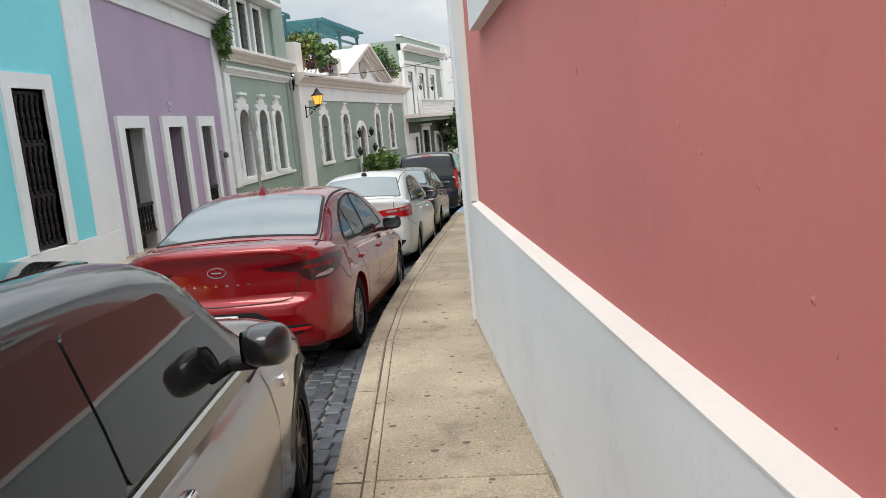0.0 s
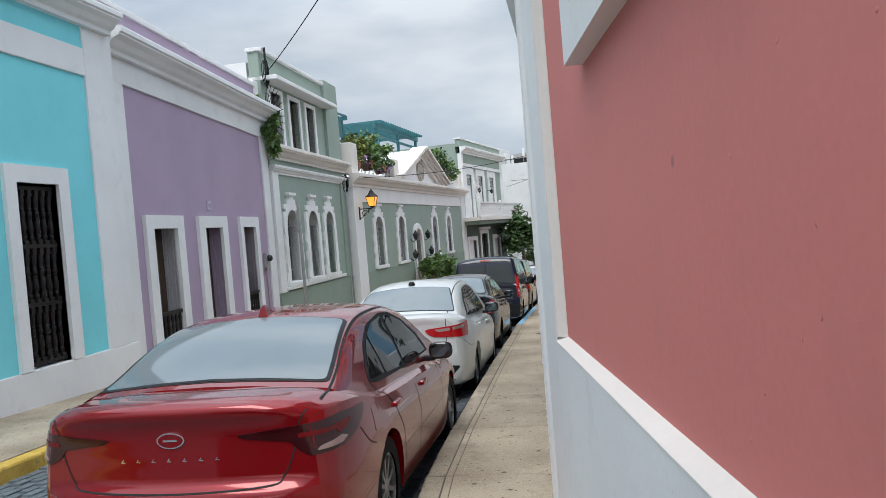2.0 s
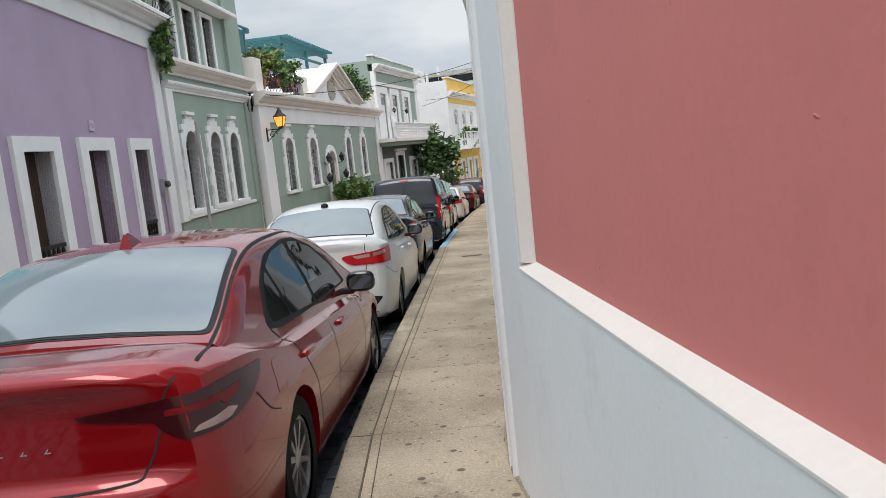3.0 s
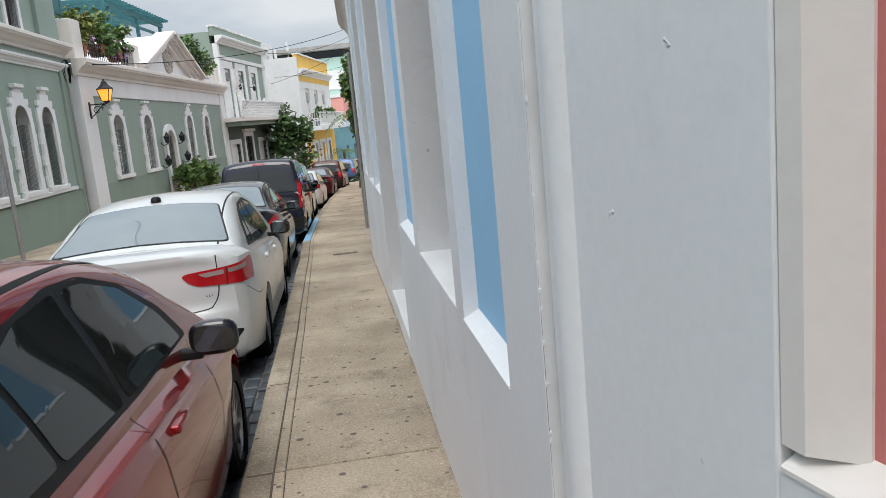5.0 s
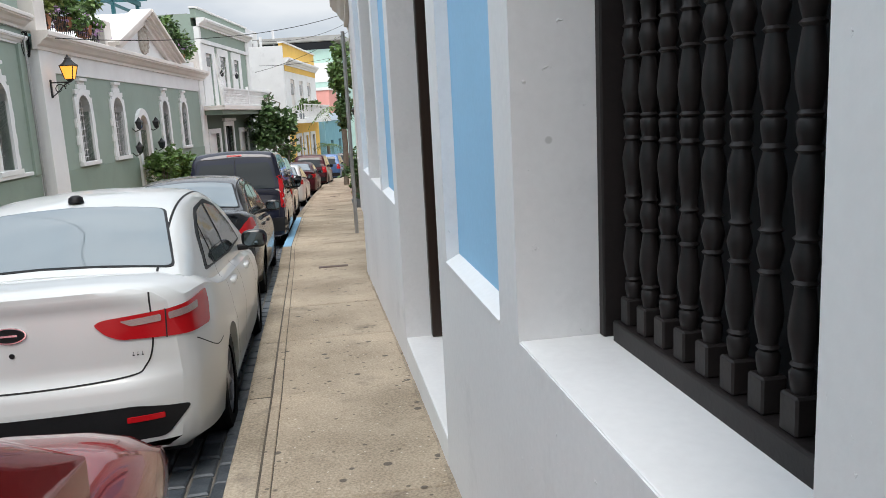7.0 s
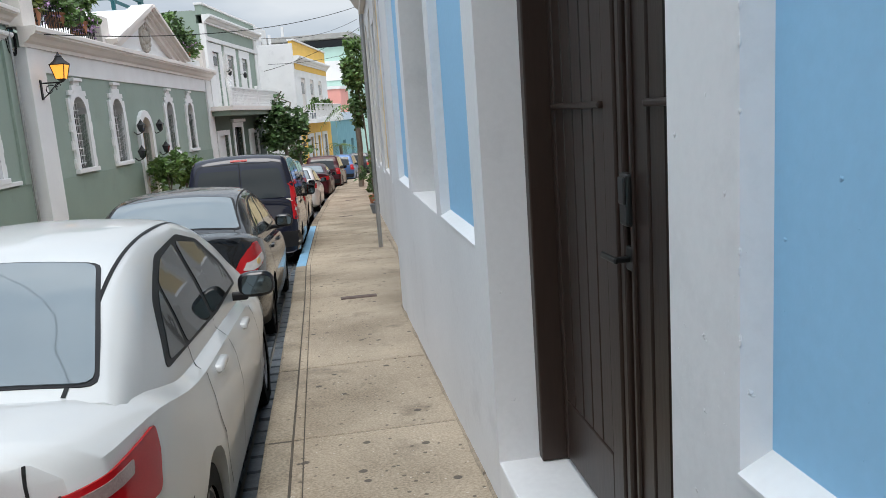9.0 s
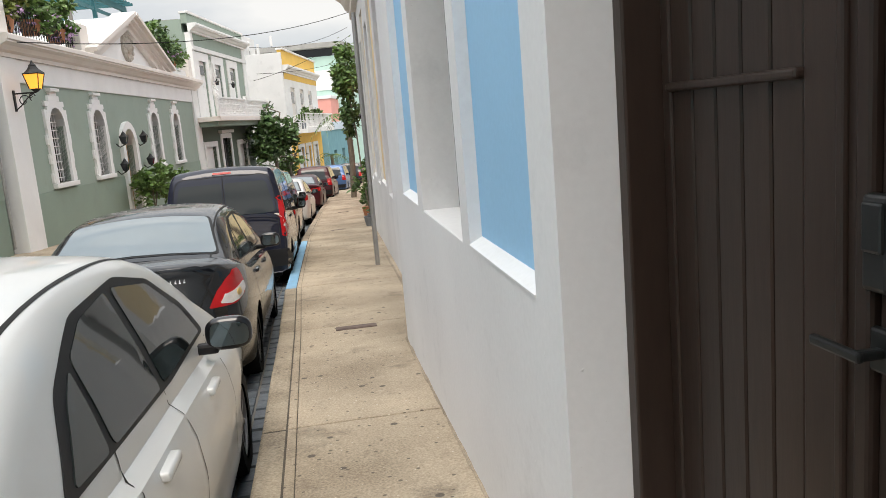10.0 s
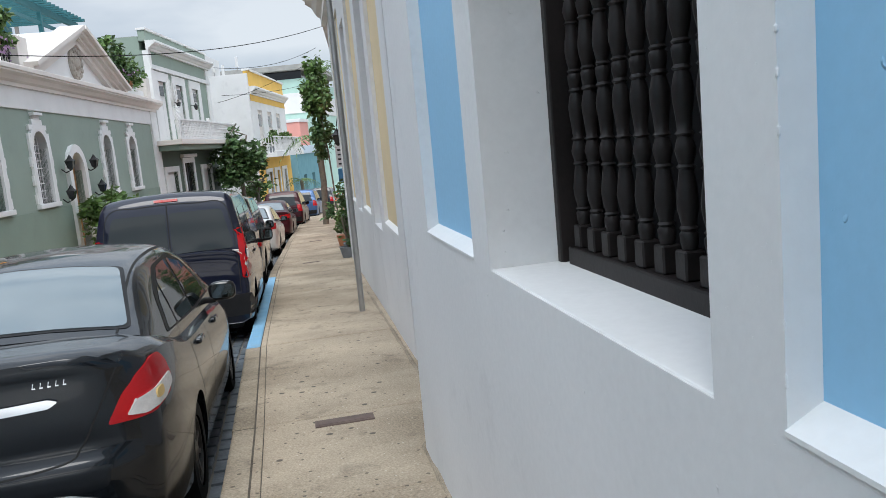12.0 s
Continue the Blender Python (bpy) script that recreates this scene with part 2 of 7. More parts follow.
LEAF = leaf_material("green_leaves", (0.06, 0.13, 0.028), (0.13, 0.21, 0.055))
LEAF_DARK = leaf_material("dark_green_leaves", (0.035, 0.085, 0.025), (0.08, 0.14, 0.04))
LEAF_YELLOW = leaf_material("yellow_green_leaves", (0.10, 0.14, 0.02), (0.2, 0.22, 0.05))


def car_paint(name, c, metal=0.4, rough=0.42, gloss=0.42):
    return surface(name, tuple(v * 0.94 for v in c), tuple(min(v * 1.06, 0.9) for v in c), rough, 400, 1.2, 0.0, metal=metal, coat=gloss, spec=0.12)


RED_PAINT = car_paint("red_metallic_car_paint", (0.23, 0.003, 0.006), 0.3, 0.25, 1.0)
WHITE_PAINT = car_paint("white_car_paint", (0.58, 0.59, 0.58), 0.05, 0.4, 0.8)
GREY_PAINT = car_paint("dark_slate_car_paint", (0.008, 0.010, 0.013), 0.3, 0.26, 0.7)
NAVY_PAINT = car_paint("navy_black_car_paint", (0.005, 0.007, 0.020), 0.1, 0.3, 0.9)
TAUPE_PAINT = car_paint("taupe_grey_metallic_car_paint", (0.31, 0.285, 0.27), 0.7, 0.28, 1.0)
BLACK_PAINT = car_paint("black_car_paint", (0.012, 0.012, 0.014), 0.2, 0.3, 1.0)
MAROON_PAINT = car_paint("maroon_car_paint", (0.045, 0.006, 0.01), 0.2)
BLUE_PAINT = car_paint("blue_car_paint", (0.06, 0.12, 0.25), 0.5)


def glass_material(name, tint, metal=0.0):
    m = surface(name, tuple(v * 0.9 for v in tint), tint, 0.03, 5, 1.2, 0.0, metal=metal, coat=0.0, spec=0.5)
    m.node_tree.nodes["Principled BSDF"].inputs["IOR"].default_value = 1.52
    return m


GLASS = glass_material("tinted_car_glass", (0.014, 0.019, 0.019))
STRIPLENS = surface("deep_red_lamp_strip", (0.10, 0.004, 0.006), (0.16, 0.006, 0.008), 0.15, 150, 6, 0.06, spec=0.3)
# Pale tint and part metal paint the sky's reflection into the rear windows.
REARGLASS = glass_material("painted_sky_car_glass", (0.185, 0.222, 0.24), 0.22)
PANE = glass_material("dark_window_pane", (0.02, 0.022, 0.025))
MIRRORGLASS = surface("mirror_glass", (0.10, 0.13, 0.14), (0.14, 0.17, 0.18), 0.03, 5, 1, 0, metal=1.0)

glow = bpy.data.materials.new("amber_lantern_glass")
gn, gl, gp = nodes_of(glow)
gp.inputs["Base Color"].default_value = (0.9, 0.45, 0.08, 1)
gp.inputs["Emission Color"].default_value = (1.0, 0.42, 0.05, 1)
gp.inputs["Emission Strength"].default_value = 0.9
gp.inputs["Roughness"].default_value = 0.25
AMBER = glow


# ---- mesh helpers ----
def box(bm, x0, x1, y0, y1, z0, z1):
    v = [bm.verts.new(p) for p in ((x0, y0, z0), (x1, y0, z0), (x1, y1, z0), (x0, y1, z0), (x0, y0, z1), (x1, y0, z1), (x1, y1, z1), (x0, y1, z1))]
    for f in ((0, 3, 2, 1), (4, 5, 6, 7), (0, 1, 5, 4), (1, 2, 6, 5), (2, 3, 7, 6), (3, 0, 4, 7)):
        bm.faces.new([v[i] for i in f])
    return v


def bevelled(x0, x1, y0, y1, z0, z1, r=0.01, seg=2):
    bm = bmesh.new()
    box(bm, min(x0, x1), max(x0, x1), min(y0, y1), max(y0, y1), z0, z1)
    if r:
        bmesh.ops.bevel(bm, geom=bm.edges[:], offset=r, segments=seg, affect="EDGES", profile=0.5)
    return bm


def lathe(profile, seg=12, axis="z", at=(0, 0, 0), caps=True):
    """Turned solid: profile of (radius, height)."""
    bm = bmesh.new()
    rings = []
    for r, h in profile:
        ring = []
        for i in range(seg):
            a = 2 * math.pi * i / seg
            c, s = r * math.cos(a), r * math.sin(a)
            p = (c, s, h) if axis == "z" else (h, c, s) if axis == "x" else (c, h, s)
            ring.append(bm.verts.new((p[0] + at[0], p[1] + at[1], p[2] + at[2])))
        rings.append(ring)
    for a, b in zip(rings, rings[1:]):
        for i in range(seg):
            bm.faces.new((a[i], a[(i + 1) % seg], b[(i + 1) % seg], b[i]))
    if caps:
        bm.faces.new(rings[0])
        bm.faces.new(rings[-1])
    return bm


def tube(points, r, seg=6):
    """A round bar along points."""
    bm = bmesh.new()
    rings = []
    pts = [Vector(p) for p in points]
    for i, p in enumerate(pts):
        d = (pts[min(i + 1, len(pts) - 1)] - pts[max(i - 1, 0)]).normalized()
        a = d.cross(Vector((0.31, 0.2, 0.93)) if abs(d.z) < 0.9 else Vector((1, 0, 0))).normalized()
        b = d.cross(a)
        rings.append([bm.verts.new(p + r * (math.cos(t) * a + math.sin(t) * b)) for t in (2 * math.pi * k / seg for k in range(seg))])
    for a, b in zip(rings, rings[1:]):
        for i in range(seg):
            bm.faces.new((a[i], a[(i + 1) % seg], b[(i + 1) % seg], b[i]))
    bm.faces.new(rings[0])
    bm.faces.new(rings[-1])
    return bm


def prism(outline, x0, x1):
    """A polygon in (y, z), given thickness from x0 to x1."""
    bm = bmesh.new()
    a = [bm.verts.new((x0, y, z)) for y, z in outline]
    b = [bm.verts.new((x1, y, z)) for y, z in outline]
    bm.faces.new(a)
    bm.faces.new(b[::-1])
    for i in range(len(a)):
        j = (i + 1) % len(a)
        bm.faces.new((a[i], b[i], b[j], a[j]))
    return bm


def moulding(profile, y0, y1):
    """A cornice run along y: profile of (x, z)."""
    bm = bmesh.new()
    a = [bm.verts.new((x, y0, z)) for x, z in profile]
    b = [bm.verts.new((x, y1, z)) for x, z in profile]
    bm.faces.new(a)
    bm.faces.new(b[::-1])
    for i in range(len(a)):
        j = (i + 1) % len(a)
        bm.faces.new((a[i], b[i], b[j], a[j]))
    return bm


def joined(*parts):
    bm = bmesh.new()
    for p in parts:
        me = bpy.data.meshes.new("part")
        p.to_mesh(me)
        p.free()
        bm.from_mesh(me)
        bpy.data.meshes.remove(me)
    return bm


def finish(bm, name, material, smooth=None):
    bmesh.ops.recalc_face_normals(bm, faces=bm.faces[:])
    if smooth:
        for f in bm.faces:
            f.smooth = True
        for e in bm.edges:
            e.smooth = len(e.link_faces) == 2 and e.calc_face_angle(0) < radians(smooth)
    me = bpy.data.meshes.new(name)
    bm.to_mesh(me)
    bm.free()
    me.materials.append(material)
    return me


def part(name, bm, material, parent, label="", smooth=None):
    ob = new(name, finish(bm, name, material, smooth) if isinstance(bm, bmesh.types.BMesh) else bm)
    ob.parent = parent
    if label:
        tagged(ob, label)
    return ob


def thing(name, m, label, category, group="", kind=""):
    ob = new(name)
    ob.matrix_world = m
    ob.empty_display_size = 0.1
    return tagged(ob, label, category, group, kind)


def solid(name, bm, material, m, label, category, group="", kind="", smooth=None):
    ob = new(name, finish(bm, name, material, smooth))
    ob.matrix_world = m
    return tagged(ob, label, category, group, kind)


def pierced(y0, y1, z0, z1, x0, x1, holes):
    """A wall from x0 (street face) to x1, with rectangular holes (y0, y1, z0, z1) through it."""
    bm = bmesh.new()
    ys = sorted({y0, y1, *(h[0] for h in holes), *(h[1] for h in holes)})
    zs = sorted({z0, z1, *(h[2] for h in holes), *(h[3] for h in holes)})
    ys, zs = [v for v in ys if y0 <= v <= y1], [v for v in zs if z0 <= v <= z1]

    def open_cell(i, j):
        if not (0 <= i < len(ys) - 1 and 0 <= j < len(zs) - 1):
            return True
        cy, cz = (ys[i] + ys[i + 1]) / 2, (zs[j] + zs[j + 1]) / 2
        return any(h[0] < cy < h[1] and h[2] < cz < h[3] for h in holes)

    cache = {}

    def vert(x, i, j):
        if (x, i, j) not in cache:
            cache[x, i, j] = bm.verts.new((x, ys[i], zs[j]))
        return cache[x, i, j]

    for i in range(len(ys) - 1):
        for j in range(len(zs) - 1):
            if open_cell(i, j):
                continue
            for x in (x0, x1):
                bm.faces.new([vert(x, i, j), vert(x, i + 1, j), vert(x, i + 1, j + 1), vert(x, i, j + 1)])
            for (di, dj), (a, b) in (((-1, 0), ((i, j), (i, j + 1))), ((1, 0), ((i + 1, j), (i + 1, j + 1))), ((0, -1), ((i, j), (i + 1, j))), ((0, 1), ((i, j + 1), (i + 1, j + 1)))):
                if open_cell(i + di, j + dj):
                    bm.faces.new([vert(x0, *a), vert(x0, *b), vert(x1, *b), vert(x1, *a)])
    return bm


def bars(parent, name, rects, x0, x1, material, r=0.0):
    """Straight boxes (y0, y1, z0, z1), each a part."""
    for y0, y1, z0, z1 in rects:
        part(name, bevelled(x0, x1, y0, y1, z0, z1, r), material, parent)


def arch_outline(y0, y1, z0, z1, n=8):
    """Outline of an opening with a round head; z1 is the crown."""
    r, c = (y1 - y0) / 2, (y0 + y1) / 2
    h = min(r, 0.45 * (z1 - z0))
    return [(y0, z0)] + [(c - r * math.cos(a), z1 - h + h * math.sin(a)) for a in (math.pi * k / n for k in range(n + 1))] + [(y1, z0)]


def leaves(n, spread, size, seed, shape=None, droop=0.0):
    """A crown of many small folded leaves gathered in clumps, with an uneven outline."""
    rnd = random.Random(seed)
    verts, faces = [], []
    clumps = []
    for _ in range(max(6, n // 45)):
        d = Vector((rnd.gauss(0, 1), rnd.gauss(0, 1), rnd.gauss(0, 1))).normalized() * rnd.uniform(0.35, 1.0)
        clumps.append((Vector((d.x * spread[0], d.y * spread[1], d.z * spread[2])), rnd.uniform(0.16, 0.34)))
    for i in range(n):
        c, s = clumps[rnd.randrange(len(clumps))]
        p = c + Vector([rnd.gauss(0, s * v * 0.55) for v in spread])
        u = Vector((rnd.gauss(0, 1), rnd.gauss(0, 1), rnd.gauss(0, 0.6) - droop)).normalized()
        w = u.cross(Vector((rnd.gauss(0, 1), rnd.gauss(0, 1), rnd.gauss(0, 1)))).normalized()
        k = u.cross(w)
        q = size * rnd.uniform(0.6, 1.35)
        b = len(verts)
        verts += [p, p + u * q * 0.5 + w * q * 0.28 + k * q * 0.08, p + u * q, p + u * q * 0.5 - w * q * 0.28 + k * q * 0.08]
        faces += [(b, b + 1, b + 2), (b, b + 2, b + 3)]
    me = bpy.data.meshes.new("leaves")
    me.from_pydata([tuple(v) for v in verts], [], faces)
    return me


def crown(parent, name, n, spread, size, seed, at, material, droop=0.0):
    me = leaves(n, spread, size, seed, droop=droop)
    me.materials.append(material)
    ob = part(name, me, material, parent)
    ob.location = at
    return ob


# ---- lie of the land ----
def kerb_x(y):
    """Street edge of the near pavement."""
    pts = ((-8, 1.72), (0, 0.69), (4.03, 0.175), (6.66, -0.17), (7.8, -0.31), (9.7, -0.36), (12.3, -0.375), (13.8, -0.41), (18, -0.49), (21, -0.57), (29, -0.55), (38, -0.24), (52, 0.4), (70, 1.9), (100, 5.2), (140, 10.0))
    return float(np.interp(y, [p[0] for p in pts], [p[1] for p in pts]))


def wall_x(y):
    """Foot of the walls beside the near pavement."""
    pts = ((-8, 2.90), (0, 1.735), (3.94, 1.161), (7.72, 0.609), (7.9, 0.6), (17.2, 0.6), (17.4, 0.82), (24, 0.95), (30, 1.45), (40, 2.3), (52, 3.2), (70, 5.0), (100, 9), (140, 14))
    return float(np.interp(y, [p[0] for p in pts], [p[1] for p in pts]))


def near_z(y):
    return 0.36 - 0.058 * (y - 6) - 0.13 * min(max((12.5 - y) / 4, 0), 1) if y < 30 else -1.032 - 0.045 * (y - 30)


def far_z(y):
    return -0.05 - 0.04 * (y - 10.8)


def far_kerb_x(y):
    return kerb_x(y) - 4.05 if y > 8 else -4.23 + (8 - y) * 0.12


def road_z(x, y):
    a, b = kerb_x(y), far_kerb_x(y)
    f = min(max((a - x) / (a - b), 0), 1)
    return (near_z(y) - 0.19) * (1 - f) + (far_z(y) - 0.14) * f


# ---- ground, road and pavements ----
def strip(xa, xb, za, zb, ys):
    """A sheet between two edge lines along the street."""
    bm = bmesh.new()
    rows = [[bm.verts.new((xa(y) + (xb(y) - xa(y)) * k / 4, y, za(y) + (zb(y) - za(y)) * k / 4)) for k in range(5)] for y in ys]
    for a, b in zip(rows, rows[1:]):
        for k in range(4):
            bm.faces.new((a[k], a[k + 1], b[k + 1], b[k]))
    return bm


I = Matrix.Identity(4)
gb = bmesh.new()
grid = [[gb.verts.new((x, y, near_z(min(y, 140)) - 0.75 - (0.0 if abs(x) < 60 else 1.0))) for x in (-400, -60, -12, 14, 60, 400)] for y in (-120, -10, 10, 30, 60, 100, 140, 600)]
for a, b in zip(grid, grid[1:]):
    for k in range(5):
        gb.faces.new((a[k], a[k + 1], b[k + 1], b[k]))
solid("ground", gb, EARTH, I, "dry bare ground under the houses and street", "ground", kind="structure")
ALL_Y = [-8 + 1.0 * i for i in range(0, 149)]
road = solid("road", strip(lambda y: far_kerb_x(y) - 0.05, lambda y: kerb_x(y) + 0.05, lambda y: far_z(y) - 0.155, lambda y: near_z(y) - 0.205, ALL_Y), MORTAR, I, "narrow street paved with blue-grey bricks in sandy joints", "road", kind="structure")
STEP = 1.39
JOINT_Y = [5.58 + STEP * i for i in range(-9, 61)]
pavement = thing("pavement", I, "narrow weathered concrete pavement with cut joints and a kerb", "pavement", kind="structure")
far_pavement = thing("pavement", I, "concrete pavement with a worn yellow kerb beside the houses", "pavement", kind="structure")
part("joint_bed", strip(lambda y: kerb_x(y) + 0.02, lambda y: wall_x(y) + 0.15, lambda y: near_z(y) - 0.007, lambda y: near_z(y) - 0.006, JOINT_Y), CRACK, pavement, "dirt-filled joints")
part("joint_bed", strip(lambda y: -8.2 if y < 45 else far_kerb_x(y) - 2, lambda y: far_kerb_x(y) - 0.02, lambda y: far_z(y) - 0.012, lambda y: far_z(y) - 0.014, ALL_Y), CRACK, far_pavement, "dirt-filled joints")


def slab(xa, xb, z, y0, y1, deep=0.14, r=0.006):
    """One cast piece between two edge lines, its arrises rounded."""
    bm = bmesh.new()
    v = []
    for dz in (-deep, 0):
        for y, f in ((y0, xa), (y0, xb), (y1, xb), (y1, xa)):
            v.append(bm.verts.new((f(y), y, z(y) + dz)))
    for f in ((0, 3, 2, 1), (4, 5, 6, 7), (0, 1, 5, 4), (1, 2, 6, 5), (2, 3, 7, 6), (3, 0, 4, 7)):
        bm.faces.new([v[i] for i in f])
    top = [e for e in bm.edges if all(q in v[4:] for q in e.verts)]
    bmesh.ops.bevel(bm, geom=top, offset=r, segments=2, affect="EDGES", profile=0.5)
    return bm


rs = random.Random(5)
for i in range(-9, 60):
    y0, y1 = 5.58 + STEP * i, 5.58 + STEP * (i + 1)
    jig = rs.uniform(-0.003, 0.003)
    gap = 0.0045
    part("slab", slab(lambda y: kerb_x(y) + 0.205, lambda y: wall_x(y) + 0.12, lambda y: near_z(y) + jig, y0 + gap, y1 - gap), CONCRETE, pavement)
    part("edge_strip", slab(lambda y: kerb_x(y) + 0.1505, lambda y: kerb_x(y) + 0.2005, lambda y: near_z(y) + jig - 0.002, y0 + gap, y1 - gap), CONCRETE, pavement)
    blue = 20.3 < y0 < 26.5
    part("kerbstone", slab(lambda y: kerb_x(y) + rs.uniform(-0.004, 0.004), lambda y: kerb_x(y) + 0.146, lambda y: near_z(y) + jig * 0.5, y0 + gap, y1 - gap, 0.3, 0.022), KERB_BLUE if blue else KERB, pavement, "kerb painted worn blue" if blue else "")
    if -4 < i < 38:
        part("slab", slab(lambda y: -7.6, lambda y: far_kerb_x(y) - 0.19, lambda y: far_z(y) + jig, y0 + gap, y1 - gap), CONCRETE, far_pavement)
    part("kerbstone", slab(lambda y: far_kerb_x(y) - 0.18, lambda y: far_kerb_x(y), lambda y: far_z(y), y0 + gap, y1 - gap, 0.3, 0.03), KERB_YELLOW, far_pavement, "kerb painted worn yellow")

rf = random.Random(21)
fb = bmesh.new()
rows = []
for i in range(460):
    y = 1.0 + i * 0.05
    x, z = wall_x(y), near_z(y)
    a_, b_ = 0.012 + 0.028 * abs(noise.noise((y * 1.9, 0, 0))) + rf.uniform(0, 0.008), 0.006 + 0.03 * abs(noise.noise((y * 2.3, 5, 0))) + rf.uniform(0, 0.006)
    rows.append([fb.verts.new(p) for p in ((x - a_, y, z - 0.012), (x - a_ * 0.5, y, z + b_ * 0.45), (x + 0.004, y, z + b_), (x + 0.03, y, z - 0.01))])
for a_, b_ in zip(rows, rows[1:]):
    for k in range(3):
        fb.faces.new((a_[k], a_[k + 1], b_[k + 1], b_[k]))
part("mortar_fillet", fb, KERB, pavement, "crumbling mortar along the wall foot")

cover = thing("utility_cover", Matrix.Translation((0.215, 17.92, near_z(17.92) + 0.004)), "rusty rectangular cast-iron cover set in the pavement", "utility cover")
for nm, x0, x1, y0, y1, z1 in (("frame", -0.185, 0.185, -0.065, 0.065, 0.004), ("lid", -0.165, 0.165, -0.048, 0.048, 0.008)):
    part(nm, bevelled(x0, x1, y0, y1, -0.02, z1, 0.003), RUST, cover)
cover.rotation_euler = (radians(-3.3), 0, 0)
for cy, cx in ((8.5, -5.5), (30.0, 0.3), (36.5, 0.6)):
    zz = far_z(cy) if cx < -2 else near_z(cy)
    c2 = copy_thing(cover, pose(cx, cy, zz + 0.004, -3.3, 0, 5))


# ---- house building ----
def house_at(x, y, turn, label):
    return thing("house", pose(x, y, 0, 0, 0, turn), label, "house")


def body_box(h, y0, y1, depth, z1, material, x=-0.3, z0=-5):
    """The block of the house behind its street wall."""
    s = -1 if x < 0 else 1
    part("side_wall", bevelled(x, x + s * depth, y0 + 0.01, y1 - 0.01, z0, z1 - 0.25, 0), material, h)
    part("roof", bevelled(x + s * 0.2, x + s * (depth - 0.2), y0 + 0.2, y1 - 0.2, z1 - 0.26, z1 - 0.2, 0), ROOFING, h)


def cornice(s, z0, z1, out):
    """Stepped and curved profile, projecting to the side s."""
    d = z1 - z0
    return [(-0.02 * s, z0), (out * 0.25 * s, z0), (out * 0.25 * s, z0 + d * 0.2), (out * 0.45 * s, z0 + d * 0.3), (out * 0.62 * s, z0 + d * 0.5), (out * 0.9 * s, z0 + d * 0.62), (out * 0.9 * s, z0 + d * 0.7), (out * s, z0 + d * 0.74), (out * s, z1 - 0.02), (out * 0.97 * s, z1), (-0.02 * s, z1)]


PROFILE = ((0.022, 0.0), (0.027, 0.05), (0.028, 0.09), (0.021, 0.105), (0.028, 0.12), (0.021, 0.135), (0.025, 0.17), (0.031, 0.22), (0.033, 0.27), (0.029, 0.34), (0.023, 0.41), (0.021, 0.44), (0.029, 0.455), (0.021, 0.47), (0.027, 0.51), (0.031, 0.545), (0.027, 0.58), (0.021, 0.62), (0.029, 0.635), (0.021, 0.65), (0.024, 0.72), (0.031, 0.82), (0.032, 0.87), (0.026, 0.93), (0.021, 0.965), (0.029, 0.98), (0.022, 1.0))


def baluster_mesh(name, height, r, seg=10, material=BALUSTER):
    units = 3 if height > 1.0 else 2 if height > 0.7 else 1
    bm = lathe([(q * r / 0.033, (h + u) * height / units) for u in range(units) for q, h in PROFILE], seg)
    return finish(bm, name, material, 50)


def block_mesh(name, w, h, material=BALUSTER):
    return finish(bevelled(-w / 2, w / 2, -w / 2, w / 2, 0, h, 0.004, 1), name, material)


def grille(m, y0, y1, z0, tiers, count, r, label, lift=0.065):
    """Turned wooden window grille: tiers of balusters between rails."""
    g = thing("window_grille", m, label, "window grille", "turned wooden window grilles")
    h = tiers[1] - tiers[0]
    bal = baluster_mesh("baluster", h - lift - 0.09, r)
    foot = block_mesh("foot", r * 2.0, lift)
    head = block_mesh("head", r * 1.9, 0.09)
    for k, za in enumerate(tiers[:-1]):
        part("rail", bevelled(-0.035, 0.035, y0, y1, za - 0.055, za, 0.006), BALUSTER, g)
        for i in range(count):
            y = y0 + (i + 0.5) * (y1 - y0) / count
            b = part("baluster", bal, BALUSTER, g)
            b.location = (0, y, za + lift)
            f = part("foot", foot, BALUSTER, g)
            f.location = (0, y, za)
            f = part("head", head, BALUSTER, g)
            f.location = (0, y, za + h - 0.145)
    part("rail", bevelled(-0.035, 0.035, y0, y1, tiers[-1] - 0.055, tiers[-1], 0.006), BALUSTER, g)
    return g


def shutters(parent, y0, y1, z0, z1, x, material, planks=4, s=1):
    """A pair of plank shutters or door leaves at depth x."""
    mid = (y0 + y1) / 2
    for a, b in ((y0, mid - 0.004), (mid + 0.004, y1)):
        leaf = part("leaf", bevelled(x, x - s * 0.04, a, b, z0, z1, 0.004), material, parent)
        w = (b - a - 0.16) / planks
        for i in range(planks):
            part("plank", bevelled(x + s * 0.012, x - s * 0.01, a + 0.08 + i * w + 0.004, a + 0.08 + (i + 1) * w - 0.004, z0 + 0.12, z1 - 0.12, 0.004, 1), material, leaf)


def surround(parent, y0, y1, z0, z1, oy0, oy1, oz1, s, material=TRIM, out=0.05, oz0=None):
    """A raised frame round an opening: hole (y0, y1, z0, z1) within outline (oy0, oy1, oz0, oz1)."""
    part("window_frame", pierced(oy0, oy1, oz0 if oz0 is not None else z0, oz1, out * s, -0.03 * s, [(y0, y1, (z0 if oz0 is not None else z0 - 1), z1)] if oz0 is not None else [(y0, y1, z0, z1)]), material, parent)


